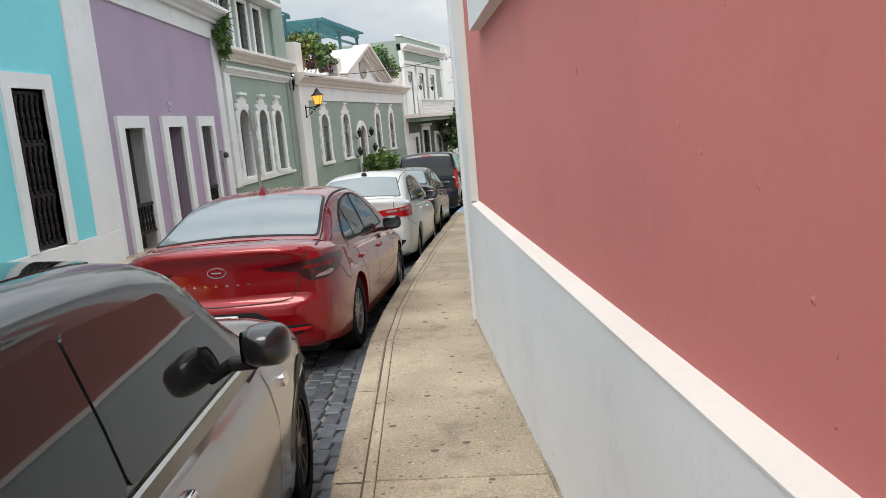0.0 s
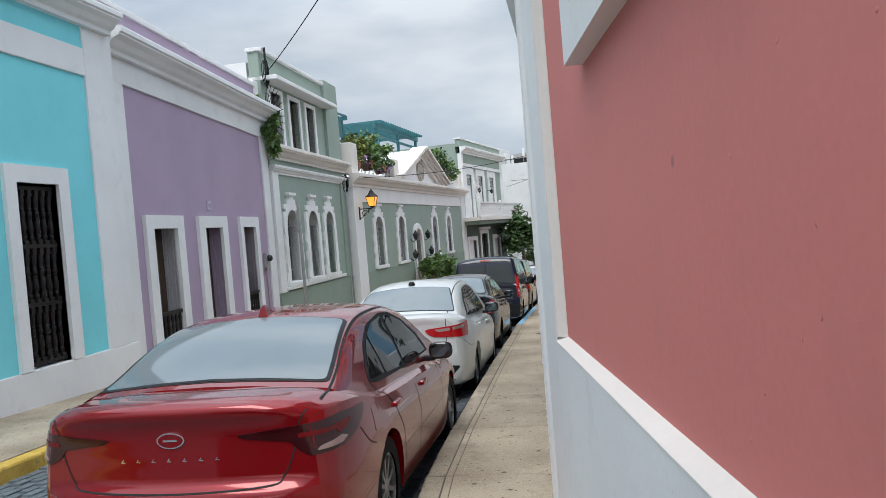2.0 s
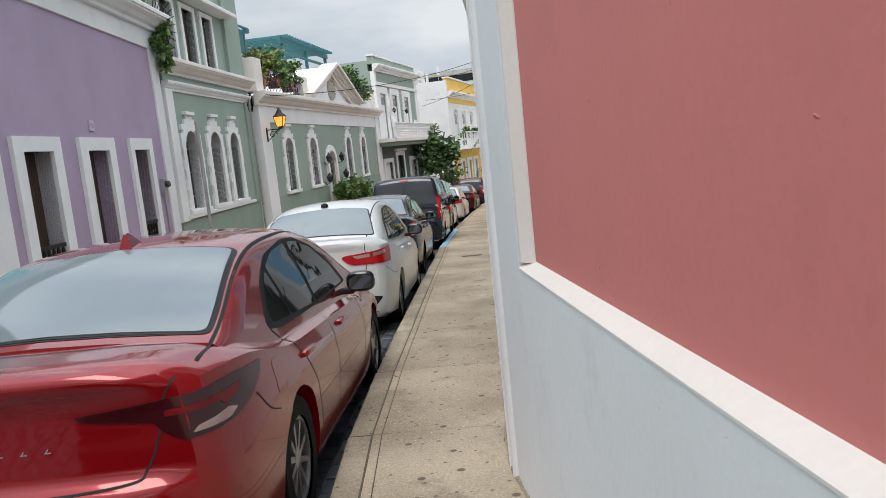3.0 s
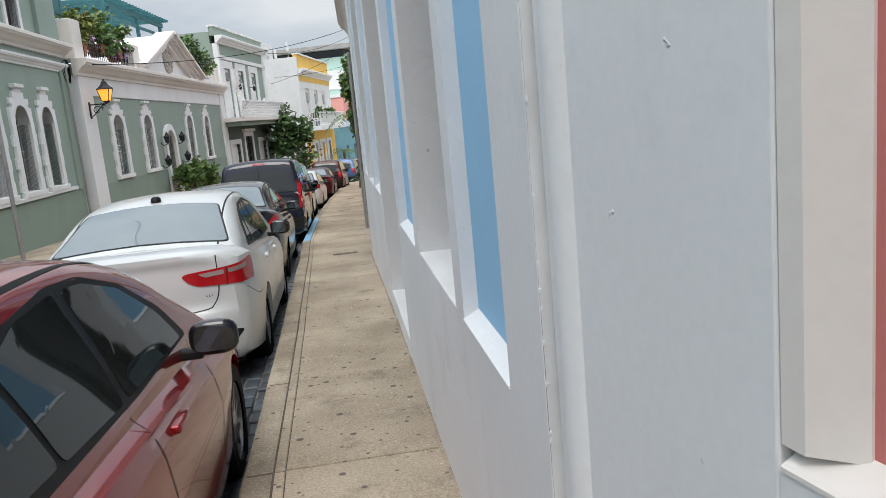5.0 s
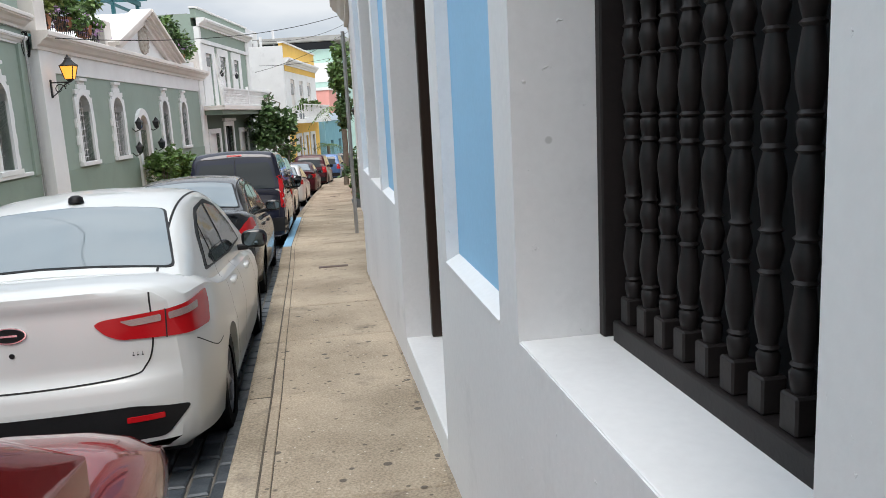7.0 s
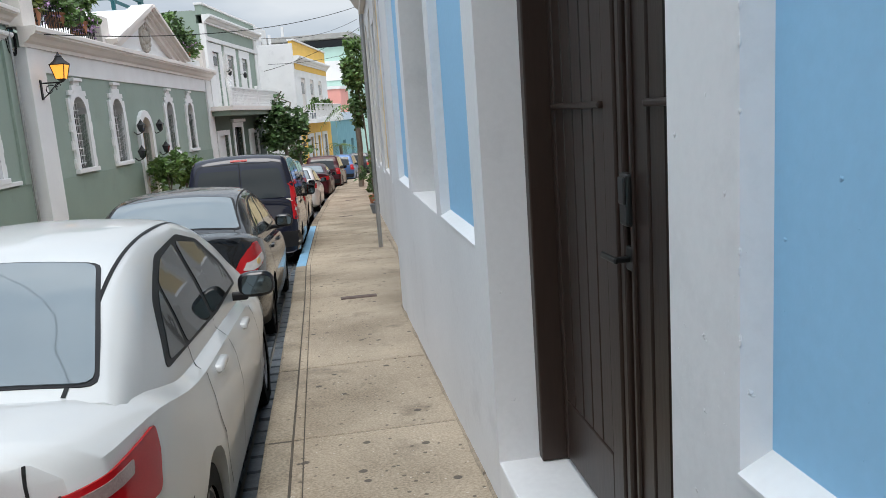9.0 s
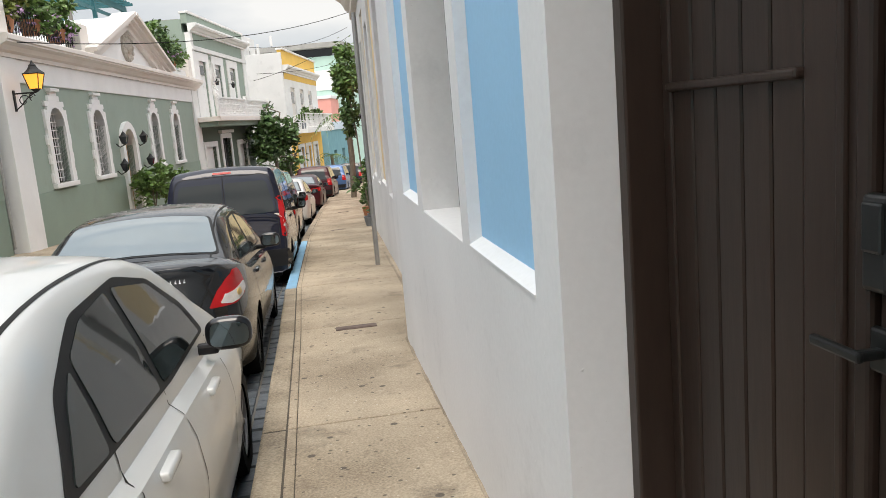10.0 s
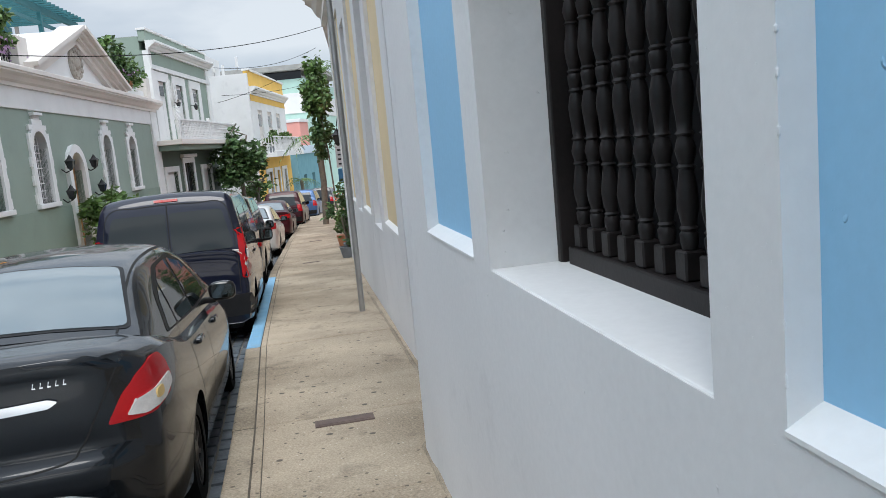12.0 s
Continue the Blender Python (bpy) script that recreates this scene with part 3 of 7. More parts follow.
def arched_surround(parent, y0, y1, z0, z1, w, s, out=0.07, material=TRIM, keys=True):
    """White stepped surround with a round head, a keystone cap and toothed blocks at the sides."""
    inner = arch_outline(y0, y1, z0, z1)
    outer = arch_outline(y0 - w, y1 + w, z0, z1 + w * 0.9)
    bm = bmesh.new()
    rows = []
    for (a, b) in zip(inner, outer):
        rows.append([bm.verts.new((x, *p)) for x, p in ((out * s, a), (out * s, b), (-0.05 * s, b), (-0.3 * s, a))])
    for p, q in zip(rows, rows[1:]):
        for k in range(4):
            bm.faces.new((p[k], p[(k + 1) % 4], q[(k + 1) % 4], q[k]))
    bm.faces.new(rows[0])
    bm.faces.new(rows[-1][::-1])
    part("window_frame", bm, material, parent)
    # corner pieces that close the square hole above the round head
    c, h = (y0 + y1) / 2, min((y1 - y0) / 2, 0.45 * (z1 - z0))
    for side in (0, 1):
        pts = [p for p in inner if (p[0] <= c + 1e-6 if side == 0 else p[0] >= c - 1e-6) and p[1] >= z1 - h - 1e-6]
        edge = y0 if side == 0 else y1
        outl = pts + ([(edge, z1 + 0.02)] if side else [(edge, z1 + 0.02)])
        if side == 0:
            outl = [p for p in pts] + [(c, z1 + 0.02), (edge, z1 + 0.02)]
        else:
            outl = [(c, z1 + 0.02)] + pts + [(edge, z1 + 0.02)]
        part("spandrel", prism(outl, (out - 0.012 if keys else -0.01) * s, -0.28 * s), material, parent)
    part("window_sill", bevelled(-0.3 * s, (out + 0.05) * s, y0 - w * 1.2, y1 + w * 1.2, z0 - 0.12, z0, 0.01), material, parent)
    if keys:
        hw = (y1 - y0) / 2
        for a, b, za, zb in ((c - hw - w, y0 - 0.003, z1 - h - 0.12, z1 - 0.06), (y1 + 0.003, c + hw + w, z1 - h - 0.12, z1 - 0.06), (c - hw - w * 0.55, c + hw + w * 0.55, z1 + 0.023, z1 + 0.16), (c - hw * 0.72, c + hw * 0.72, z1 + 0.16, z1 + 0.30), (c - hw * 0.45, c + hw * 0.45, z1 + 0.30, z1 + 0.40)):
            part("head_block", bevelled(-0.02 * s, (out - 0.006) * s, a, b, za, zb, 0.008), material, parent)
        part("cap", bevelled(-0.02 * s, (out + 0.06) * s, c - hw * 0.62, c + hw * 0.62, z1 + 0.40, z1 + 0.49, 0.015), material, parent)
        d = (z1 - h - z0) / 3
        for k in range(3):
            for a, b in ((y0 - w - 0.075, y0 - w + 0.02), (y1 + w - 0.02, y1 + w + 0.075)):
                part("quoin", bevelled(-0.02 * s, (out - 0.012) * s, a, b, z0 + d * k + 0.02, z0 + d * (k + 0.55), 0.008), material, parent)


def iron_grid(parent, y0, y1, z0, z1, x, nv=4, nh=5, r=0.009, material=IRON):
    for i in range(nv):
        y = y0 + (i + 0.5) * (y1 - y0) / nv
        part("bar", tube([(x, y, z0), (x, y, z1)], r, 5), material, parent)
    for i in range(nh):
        z = z0 + (i + 0.5) * (z1 - z0) / nh
        part("bar", tube([(x, y0, z), (x, y1, z)], r, 5), material, parent)


# ---- near side: pink house ----
FALL = 0.0187


def falling(bm):
    """Tilts the parts above the ground so that the ledge falls gently along the street."""
    for v in bm.verts:
        if v.co.z > 0:
            v.co.z -= FALL * (v.co.y + 0.743)
    return bm


pink = house_at(0.612, 7.70, 8.3, "pink stucco house with white base, cream ledge and corner strip")
part("base_wall", falling(bevelled(0.0, 0.4, -16, -0.675, -1.5, 1.212, 0.004)), WHITE, pink, "scuffed white base wall")
part("wall", falling(bevelled(0.05, 0.4, -16, -0.745, 1.214, 4.6, 0)), PINK, pink, "pink stucco wall")
part("ledge", falling(moulding([(-0.003, 1.209), (-0.003, 1.215), (0.002, 1.219), (0.055, 1.246), (0.055, 1.205)], -16, -0.683)), CREAM, pink, "sloping cream ledge")
part("corner_strip", bevelled(0.0, 0.4, -0.675, -0.06, -1.5, 4.6, 0.004), WHITE, pink, "white corner strip")
strip_ob = part("reveal_strip", moulding([(0.046, -0.762), (0.003, -0.715), (0.003, -0.678), (0.2, -0.678), (0.2, -0.762)], 1.238, 4.6), CREAM, pink, "cream edge strip")
strip_ob.data.transform(Matrix(((1, 0, 0, 0), (0, 0, 1, 0), (0, 1, 0, 0), (0, 0, 0, 1))))
part("cornice", moulding(cornice(-1, 4.6, 5.1, 0.3), -16, 0), WHITE, pink)
part("window_frame", falling(pierced(-5.9, -1.75, 2.38, 4.23, -0.02, 0.1, [(-5.6, -1.95, 2.55, 4.13)])), WHITE, pink, "white raised window frame")
part("window_pane", falling(bevelled(0.02, 0.045, -5.65, -1.9, 2.48, 4.23, 0)), PANE, pink)
body_box(pink, -16, 0, 7, 5.2, WHITE, 0.4)

# ---- near side: white house with light blue panels ----
blue = house_at(0.6, 7.655, 0, "white house with light blue recessed panels and deep windows")
Y0 = 7.655
PANELS = [(8.0, 8.66), (10.185, 11.068), (13.085, 14.016), (15.6, 16.42)]
OPEN = [(8.83, 9.985, 0.975, 3.45), (11.29, 12.855, 0.155, 3.45), (14.18, 15.395, 0.965, 3.45)]
holes = [(a - Y0, b - Y0, 0.976, 3.75) for a, b in PANELS] + [(a - Y0, b - Y0, c, d) for a, b, c, d in OPEN]
part("wall", pierced(0.005, 17.12 - Y0, -2, 4.55, 0.0, 0.32, holes), WHITE, blue, "white painted street wall")
for a, b in PANELS:
    part("panel", bevelled(0.05, 0.2, a - Y0 - 0.02, b - Y0 + 0.02, 0.95, 3.8, 0), BLUE, blue, "recessed light blue stucco panel")
    part("ledge", moulding([(-0.004, 0.972), (-0.004, 0.979), (0.052, 1.009), (0.052, 0.965)], a - Y0, b - Y0), TRIM, blue, "white sloping ledge")
rp = random.Random(31)
for a, b in PANELS[:3]:
    for k in range(12):
        chip = bmesh.new()
        bmesh.ops.create_icosphere(chip, subdivisions=1, radius=1)
        zc, ry, rz = rp.uniform(1.0, 1.9), rp.uniform(0.002, 0.004), rp.uniform(0.004, 0.012)
        for v in chip.verts:
            v.co = Vector((v.co.x * 0.003, b - Y0 + v.co.y * ry, zc + v.co.z * rz))
        part("paint_drip", chip, WHITE, blue)
for a, b, c, d in (OPEN[0], OPEN[2]):
    part("window_sill", bevelled(0.003, 0.3, a - Y0 + 0.001, b - Y0 - 0.001, c - 0.06, c + 0.004, 0.004), TRIM, blue, "deep white sill")
    # Black sheet stands in for the unlit room behind the grille.
    part("room_shade_sheet", bevelled(0.36, 0.4, a - Y0 - 0.1, b - Y0 + 0.1, c - 0.1, 3.6, 0), BLACK, blue)
    for ya, yb in ((a, a + 0.035), (b - 0.035, b)):
        part("window_frame", bevelled(0.21, 0.33, ya - Y0, yb - Y0, c, 3.45, 0.005), BALUSTER, blue)
part("door_step", bevelled(-0.002, 0.36, 11.291 - Y0, 12.854 - Y0, -0.4, 0.157, 0.01), TRIM, blue, "raised white doorstep")
part("cornice", moulding(cornice(-1, 4.35, 4.95, 0.38), 0, 17.12 - Y0), WHITE, blue)
body_box(blue, 0, 17.12 - Y0, 8, 4.9, WHITE, 0.42)
grille(pose(0.60 + 0.255, 0, 0), 8.90, 9.92, 0.98, [1.03, 2.33, 3.4], 11, 0.0235, "near-black turned wooden window grille in a deep sill")
grille(pose(0.60 + 0.255, 0, 0), 14.25, 15.33, 0.97, [1.02, 2.32, 3.4], 11, 0.0235, "near-black turned wooden window grille above a white sill")

door = thing("door", pose(0.6, 0, 0), "dark brown double plank door with black lever lock", "door", kind="structure")
door.name = "door_1"
DX = 0.242
for a, b in ((11.291, 11.345), (12.80, 12.854)):
    part("door_frame", bevelled(0.16, DX + 0.1, a, b, 0.16, 3.45, 0.006), DARKWOOD, door)
part("door_frame", bevelled(0.16, DX + 0.1, 11.345, 12.80, 3.35, 3.45, 0.006), DARKWOOD, door)
MID = 12.10
for a, b, sa, sb in ((11.348, MID - 0.012, 0.122, 0.135), (MID + 0.012, 12.797, 0.16, 0.042)):
    leaf = part("leaf", bevelled(DX + 0.03, DX + 0.075, a, b, 0.18, 3.35, 0.004), DARKWOOD, door)
    for ya, yb in ((a, a + sa), (b - sb, b)):
        part("stile", bevelled(DX + 0.008, DX + 0.035, ya, yb, 0.18, 3.34, 0.006), DARKWOOD, leaf)
    inner0, inner1 = a + sa, b - sb
    for za, zb in ((0.18, 0.42), (3.2, 3.34)):
        part("cross_rail", bevelled(DX + 0.009, DX + 0.036, inner0, inner1, za, zb, 0.006), DARKWOOD, leaf)
    part("bead", bevelled(DX - 0.006, DX + 0.03, inner0, inner1, 1.492, 1.512, 0.007, 3), DARKWOOD, leaf)
    n = 5
    w = (inner1 - inner0) / n
    for za, zb in ((0.42, 1.50), (1.504, 3.2)):
        for i in range(n):
            part("plank", bevelled(DX + 0.012, DX + 0.04, inner0 + i * w + 0.003, inner0 + (i + 1) * w - 0.003, za, zb, 0.004, 1), DARKWOOD, leaf)
    part("moulding", bevelled(DX - 0.002, DX + 0.02, *((b - 0.05, b - 0.028) if sb > 0.1 else (a + 0.045, a + 0.067)), 0.18, 3.34, 0.006), DARKWOOD, leaf)
part("astragal", bevelled(DX - 0.005, DX + 0.03, MID - 0.008, MID + 0.03, 0.18, 3.34, 0.008), DARKWOOD, door)
lock = thing("door_lock", pose(0.6 + DX + 0.008, 12.072, 1.07), "black keypad lock with lever handle on the door", "door lock")
part("keypad", bevelled(-0.024, 0.006, -0.03, 0.03, 0.105, 0.25, 0.01, 3), LOCK, lock)
part("key_cover", bevelled(-0.03, -0.02, -0.022, 0.022, 0.165, 0.24, 0.005, 2), LOCK, lock)
part("lever_plate", bevelled(-0.010, 0.006, -0.027, 0.027, -0.02, 0.05, 0.006, 2), LOCK, lock)
part("lever", joined(bevelled(-0.05, -0.008, -0.009, 0.009, 0.006, 0.022, 0.004), bevelled(-0.056, -0.042, -0.01, 0.105, 0.004, 0.022, 0.005)), LOCK, lock)
pipe = thing("downpipe", pose(0.668, 7.566, 0), "white-painted half-round downpipe in the corner between two houses", "downpipe")
part("pipe", lathe([(0.056, near_z(7.5) - 0.05), (0.056, 4.4)], 24), WHITE, pipe, smooth=60)
rc = random.Random(17)
crack = bmesh.new()
edge = []
for k in range(130):
    zc = near_z(7.6) + 0.02 + k * 0.025
    wob = 0.006 * noise.noise((zc * 3.1, 2, 0)) + rc.uniform(-0.002, 0.002)
    wide = max(0.0006, 0.003 * (0.3 + noise.noise((zc * 2.3, 9, 0))))
    edge.append([crack.verts.new((-0.0695, 0.077 + wob - wide, zc)), crack.verts.new((-0.0695, 0.077 + wob + wide, zc))])
for p, q in zip(edge, edge[1:]):
    crack.faces.new((p[0], p[1], q[1], q[0]))
part("joint", crack, CRACK, pipe, "dark cracked joint")
for k in range(16):
    zc = rc.uniform(0.5, 2.4)
    chip = bmesh.new()
    bmesh.ops.create_icosphere(chip, subdivisions=1, radius=1)
    for v in chip.verts:
        v.co = Vector((-0.068 + v.co.x * 0.003, 0.074 + v.co.y * rc.uniform(0.003, 0.006), zc + v.co.z * rc.uniform(0.004, 0.012)))
    part("paint_drip", chip, WHITE, pipe)

# ---- near side: pale yellow house and those beyond ----
ochre = house_at(0.84, 17.15, -1.6, "pale yellow house with white base, tall grey openings and heavy cornice")
slots = [(1.25, 2.15, -0.45, 3.2), (4.2, 5.1, 0.45, 3.2), (7.4, 8.3, 0.4, 3.2), (10.4, 11.3, 0.3, 3.2)]
pans = [(0.35, 0.95), (2.6, 3.8), (5.6, 6.9), (8.8, 9.9), (11.6, 12.6)]
part("wall", pierced(0, 13, -3, 4.7, 0, 0.24, slots + [(a, b, 0.62 - a * 0.02, 3.6) for a, b in pans]), WHITE, ochre)
for a, b in pans:
    part("panel", bevelled(0.04, 0.2, a - 0.02, b + 0.02, 0.55 - a * 0.02, 3.65, 0), OCHRE, ochre, "pale yellow stucco panel")
    part("ledge", moulding([(-0.004, 0.6 - a * 0.02), (-0.004, 0.63 - a * 0.02), (0.042, 0.66 - a * 0.02), (0.042, 0.6 - a * 0.02)], a, b), TRIM, ochre)
for a, b, c, d in slots:
    # Grey is darkened to stand in for the shade of deeper recesses.
    part("shutter", bevelled(0.16, 0.22, a - 0.02, b + 0.02, c, d, 0), surface("recess_shaded_shutter_grey", (0.17, 0.165, 0.16), (0.22, 0.215, 0.21), 0.6) if a == slots[0][0] else bpy.data.materials["recess_shaded_shutter_grey"], ochre)
part("cornice", moulding(cornice(-1, 3.95, 4.7, 0.45), 0, 13), CREAM, ochre, "heavy cream cornice")
body_box(ochre, 0, 13, 8, 4.7, OCHRE, 0.25)
coral = house_at(1.5, 30.4, -5.2, "coral and white house with hanging lanterns and climbing plants")
part("wall", pierced(0, 22, -4, 4.3, 0, 0.3, [(2, 3, -1, 2.2), (5, 6, -1.4, 2.0), (9, 10, -1.6, 2.0), (14, 15, -2, 2)]), PEACH, coral)
part("base_wall", bevelled(-0.03, 0.1, 0, 1.9, -4, -0.3, 0.01), WHITE, coral)
for a, b in ((2, 3), (5, 6), (9, 10), (14, 15)):
    part("shutter", bevelled(0.15, 0.2, a, b, -2, 2.2, 0), WHITE, coral)
part("cornice", moulding(cornice(-1, 3.7, 4.3, 0.4), 0, 22), CREAM, coral)
body_box(coral, 0, 22, 8, 4.3, PEACH, 0.31)

# ---- far side: turquoise house ----
turq = house_at(-6.4, 0, 0, "turquoise house with white pilasters, base and cornice")
WIN = (12.255, 13.12, 0.385, 2.93)
part("wall", pierced(2.0, 14.03, 0.39, 4.66, -0.04, -0.34, [WIN, (7.2, 8.1, 0.5, 2.93)]), TURQ, turq, "turquoise stucco wall")
part("base_wall", bevelled(-0.34, 0.0, 2.0, 14.86, -2, 0.385, 0.01), WHITE, turq, "white base wall")
part("pilaster", bevelled(-0.34, 0.0, 14.03, 14.5, 0.386, 5.43, 0.012), WHITE, turq)
part("pilaster", bevelled(-0.34, -0.05, 14.5, 14.86, 0.386, 5.6, 0.012), WHITE, turq)
part("frieze", bevelled(-0.34, 0.0, 2.0, 14.029, 4.661, 5.09, 0.012), WHITE, turq)
part("parapet_band", bevelled(-0.34, -0.03, 2.0, 14.029, 5.091, 5.44, 0), TURQ, turq)
part("cornice", moulding(cornice(1, 5.43, 5.78, 0.32), 2.0, 14.7), WHITE, turq)
for hole, o in ((WIN, (12.04, 13.35, 3.17)), ((7.2, 8.1, 0.39, 2.93), (6.98, 8.33, 3.17))):
    part("window_frame", pierced(o[0], o[1], 0.389, o[2], 0.02, -0.36, [(hole[0], hole[1], 0.2, hole[3])]), WHITE, turq, "white raised window frame")
    part("window_sill", bevelled(-0.33, -0.01, hole[0] + 0.001, hole[1] - 0.001, 0.30, 0.386, 0), WHITE, turq)
    # Room darkness behind the opening, put in as a black sheet.
    part("room_shade_sheet", bevelled(-0.42, -0.37, hole[0] - 0.2, hole[1] + 0.2, 0.2, 3.1, 0), BLACK, turq)
    grille(pose(-6.4 - 0.12, 0, 0), hole[0] + 0.01, hole[1] - 0.01, 0.40, [0.47, 1.28, 2.09, 2.9], 6, 0.042, "near-black turned wooden window grille in three tiers", 0.05)
body_box(turq, 2.0, 14.86, 9, 5.6, TURQ, -0.43)

# ---- far side: lilac house ----
lilac = house_at(-6.66, 14.87, 2.3, "lilac house with white trim, heavy cornice and parapet")
DOORS = [(16.12, 17.05, 15.84, 17.33), (18.33, 19.22, 18.02, 19.5), (20.45, 21.25, 20.26, 21.47)]
B = 14.87
part("wall", pierced(0.65, 7.30, -1.5, 4.95, -0.05, -0.34, [(a - B, b - B, -0.3, 2.28) for a, b, _, _ in DOORS]), LILAC, lilac, "lilac stucco wall")
part("pilaster", bevelled(-0.35, -0.003, 0.0, 0.65, -1.5, 4.9, 0.012), WHITE, lilac)
part("pilaster", bevelled(-0.35, -0.003, 7.30, 7.75, -1.5, 4.75, 0.012), WHITE, lilac)


def settled(bm):
    """The top of this old front falls along the street."""
    for v in bm.verts:
        if v.co.z > 4:
            v.co.z -= 0.03 * (v.co.y - 3.2)
    return bm


part("frieze", settled(bevelled(-0.35, 0.0, 0.0, 7.75, 4.751, 5.18, 0.012)), WHITE, lilac)
part("cornice", settled(moulding(cornice(1, 5.18, 5.56, 0.42), 0.0, 8.0)), WHITE, lilac, "heavy white cornice")
part("parapet", settled(bevelled(-0.4, -0.12, 0.15, 7.5, 5.561, 6.1, 0.01)), LILAC, lilac)
part("parapet_cap", settled(bevelled(-0.45, -0.07, 0.1, 7.55, 6.101, 6.2, 0.015)), WHITE, lilac)
part("parapet_post", settled(bevelled(-0.42, -0.1, 7.4, 7.75, 5.565, 6.3, 0.015)), WHITE, lilac)
for k, (a, b, oa, ob) in enumerate(DOORS):
    part("door_frame", pierced(oa - B, ob - B, -1.0, 2.53, 0.025, -0.36, [(a - B, b - B, -0.75, 2.28)]), WHITE, lilac, "white raised door frame")
    leafs = part("door", bevelled(-0.36, -0.33, a - B - 0.05, b - B + 0.05, -0.3, 2.3, 0), BROWNWOOD, lilac, "worn brown plank door")
    w = (b - a) / 5
    for i in range(5):
        part("plank", bevelled(-0.335, -0.318, a - B + i * w + 0.006, a - B + (i + 1) * w - 0.006, -0.3, 2.27, 0.004, 1), BROWNWOOD, leafs)
    if k != 1:
        m = lilac.matrix_world @ pose(-0.06, 0, 0)
        rl = thing("door_railing", m, "low dark turned wooden railing across a doorway", "railing", "door railings")
        bal = baluster_mesh("baluster", 0.52, 0.035, 8)
        for i in range(6):
            o = part("baluster", bal, BALUSTER, rl)
            o.location = (0, a - B + (i + 0.5) * (b - a) / 6, 0.12)
        for zz in (0.06, 0.64):
            part("rail", bevelled(-0.035, 0.035, a - B, b - B, zz, zz + 0.065, 0.006), BALUSTER, rl)
body_box(lilac, 0, 7.75, 9, 6.0, LILAC, -0.42)
num = thing("house_number", lilac.matrix_world @ pose(-0.04, 18.72 - B, 2.66), "small pale square house number tile", "house number")
part("tile", bevelled(-0.01, 0.02, -0.1, 0.1, 0, 0.2, 0.006), surface("grey_lilac_tile", (0.42, 0.36, 0.44), (0.5, 0.44, 0.52), 0.5), num)
for i in range(3):
    part("figure", bevelled(0.018, 0.024, -0.06 + i * 0.045, -0.035 + i * 0.045, 0.06, 0.14, 0.002), LILAC, num)
meter = thing("electric_meter", lilac.matrix_world @ pose(-0.04, 21.85 - B, 1.4), "small round glass electric meter on a grey box", "electric meter")
part("meter_box", bevelled(-0.02, 0.09, -0.1, 0.1, -0.2, 0.2, 0.012), STEEL, meter)
part("dial", lathe([(0.08, 0.08), (0.08, 0.16), (0.06, 0.19)], 14, "x", (0, 0, 0.06)), PANE, meter, smooth=40)
part("conduit", tube([(0.03, 0, -0.2), (0.03, 0, -1.7)], 0.02), STEEL, meter)

canopy = thing("roof_canopy", lilac.matrix_world @ pose(-3.4, 6.2, 6.0), "dark corrugated sheet canopy on a roof", "canopy")
part("sheet", joined(*[bevelled(-1.4, 1.2, -0.9 + 0.15 * k, -0.80 + 0.15 * k, 1.35, 1.43, 0.01, 1) for k in range(14)], bevelled(-1.4, 1.2, -0.9, 1.2, 1.33, 1.36, 0)), IRON, canopy)
for px, py in ((-1.3, -0.8), (1.1, -0.8), (-1.3, 1.1), (1.1, 1.1)):
    part("post", tube([(px, py, -0.3), (px, py, 1.35)], 0.04), STEEL, canopy)

# ---- far side: sage house with an upper storey ----
sage = house_at(-7.0, 22.75, 0.5, "sage green two-storey house with white arched windows")
S = 22.75
ARCH = [(23.55, 24.5), (25.42, 26.32), (27.15, 28.0)]
part("wall", pierced(0, 6.9, 0.46, 3.75, 0, -0.3, [(a - S, b - S, 0.68, 2.74) for a, b in ARCH]), SAGE, sage, "sage green stucco wall")
part("base_wall", bevelled(-0.3, 0.03, 0, 6.9, -3, 0.459, 0.01), DADO, sage, "darker green base wall")
part("pilaster", bevelled(-0.3, 0.07, -0.02, 0.42, 0.46, 3.75, 0.012), TRIM, sage)
part("pilaster", bevelled(-0.3, 0.07, 6.45, 6.9, 0.46, 3.75, 0.012), SAGE, sage)
part("string_course", moulding(cornice(1, 3.72, 3.95, 0.16), 0, 6.95), TRIM, sage)
part("frieze", bevelled(-0.3, 0.02, 0, 6.95, 3.951, 4.12, 0), SAGE, sage)
part("cornice", moulding(cornice(1, 4.12, 4.48, 0.36), -0.05, 7.0), CREAM, sage)
for a, b in ARCH:
    arched_surround(sage, a - S, b - S, 0.70, 2.74, 0.22, 1)
    part("window_pane", bevelled(-0.26, -0.24, a - S, b - S, 0.7, 2.74, 0), PANE, sage)
    iron_grid(sage, a - S + 0.03, b - S - 0.03, 0.72, 2.6, -0.18, 4, 3, 0.016, STEEL)
part("sill_band", bevelled(-0.02, 0.1, 0.3, 6.2, 0.50, 0.585, 0.01), TRIM, sage)
UP = [(0.55, 1.35), (2.05, 2.85), (3.55, 4.3)]
part("upper_wall", pierced(0, 5.4, 4.481, 7.0, -0.05, -0.35, [(a, b, 4.6, 6.02) for a, b in UP]), SAGE, sage, "upper storey wall")
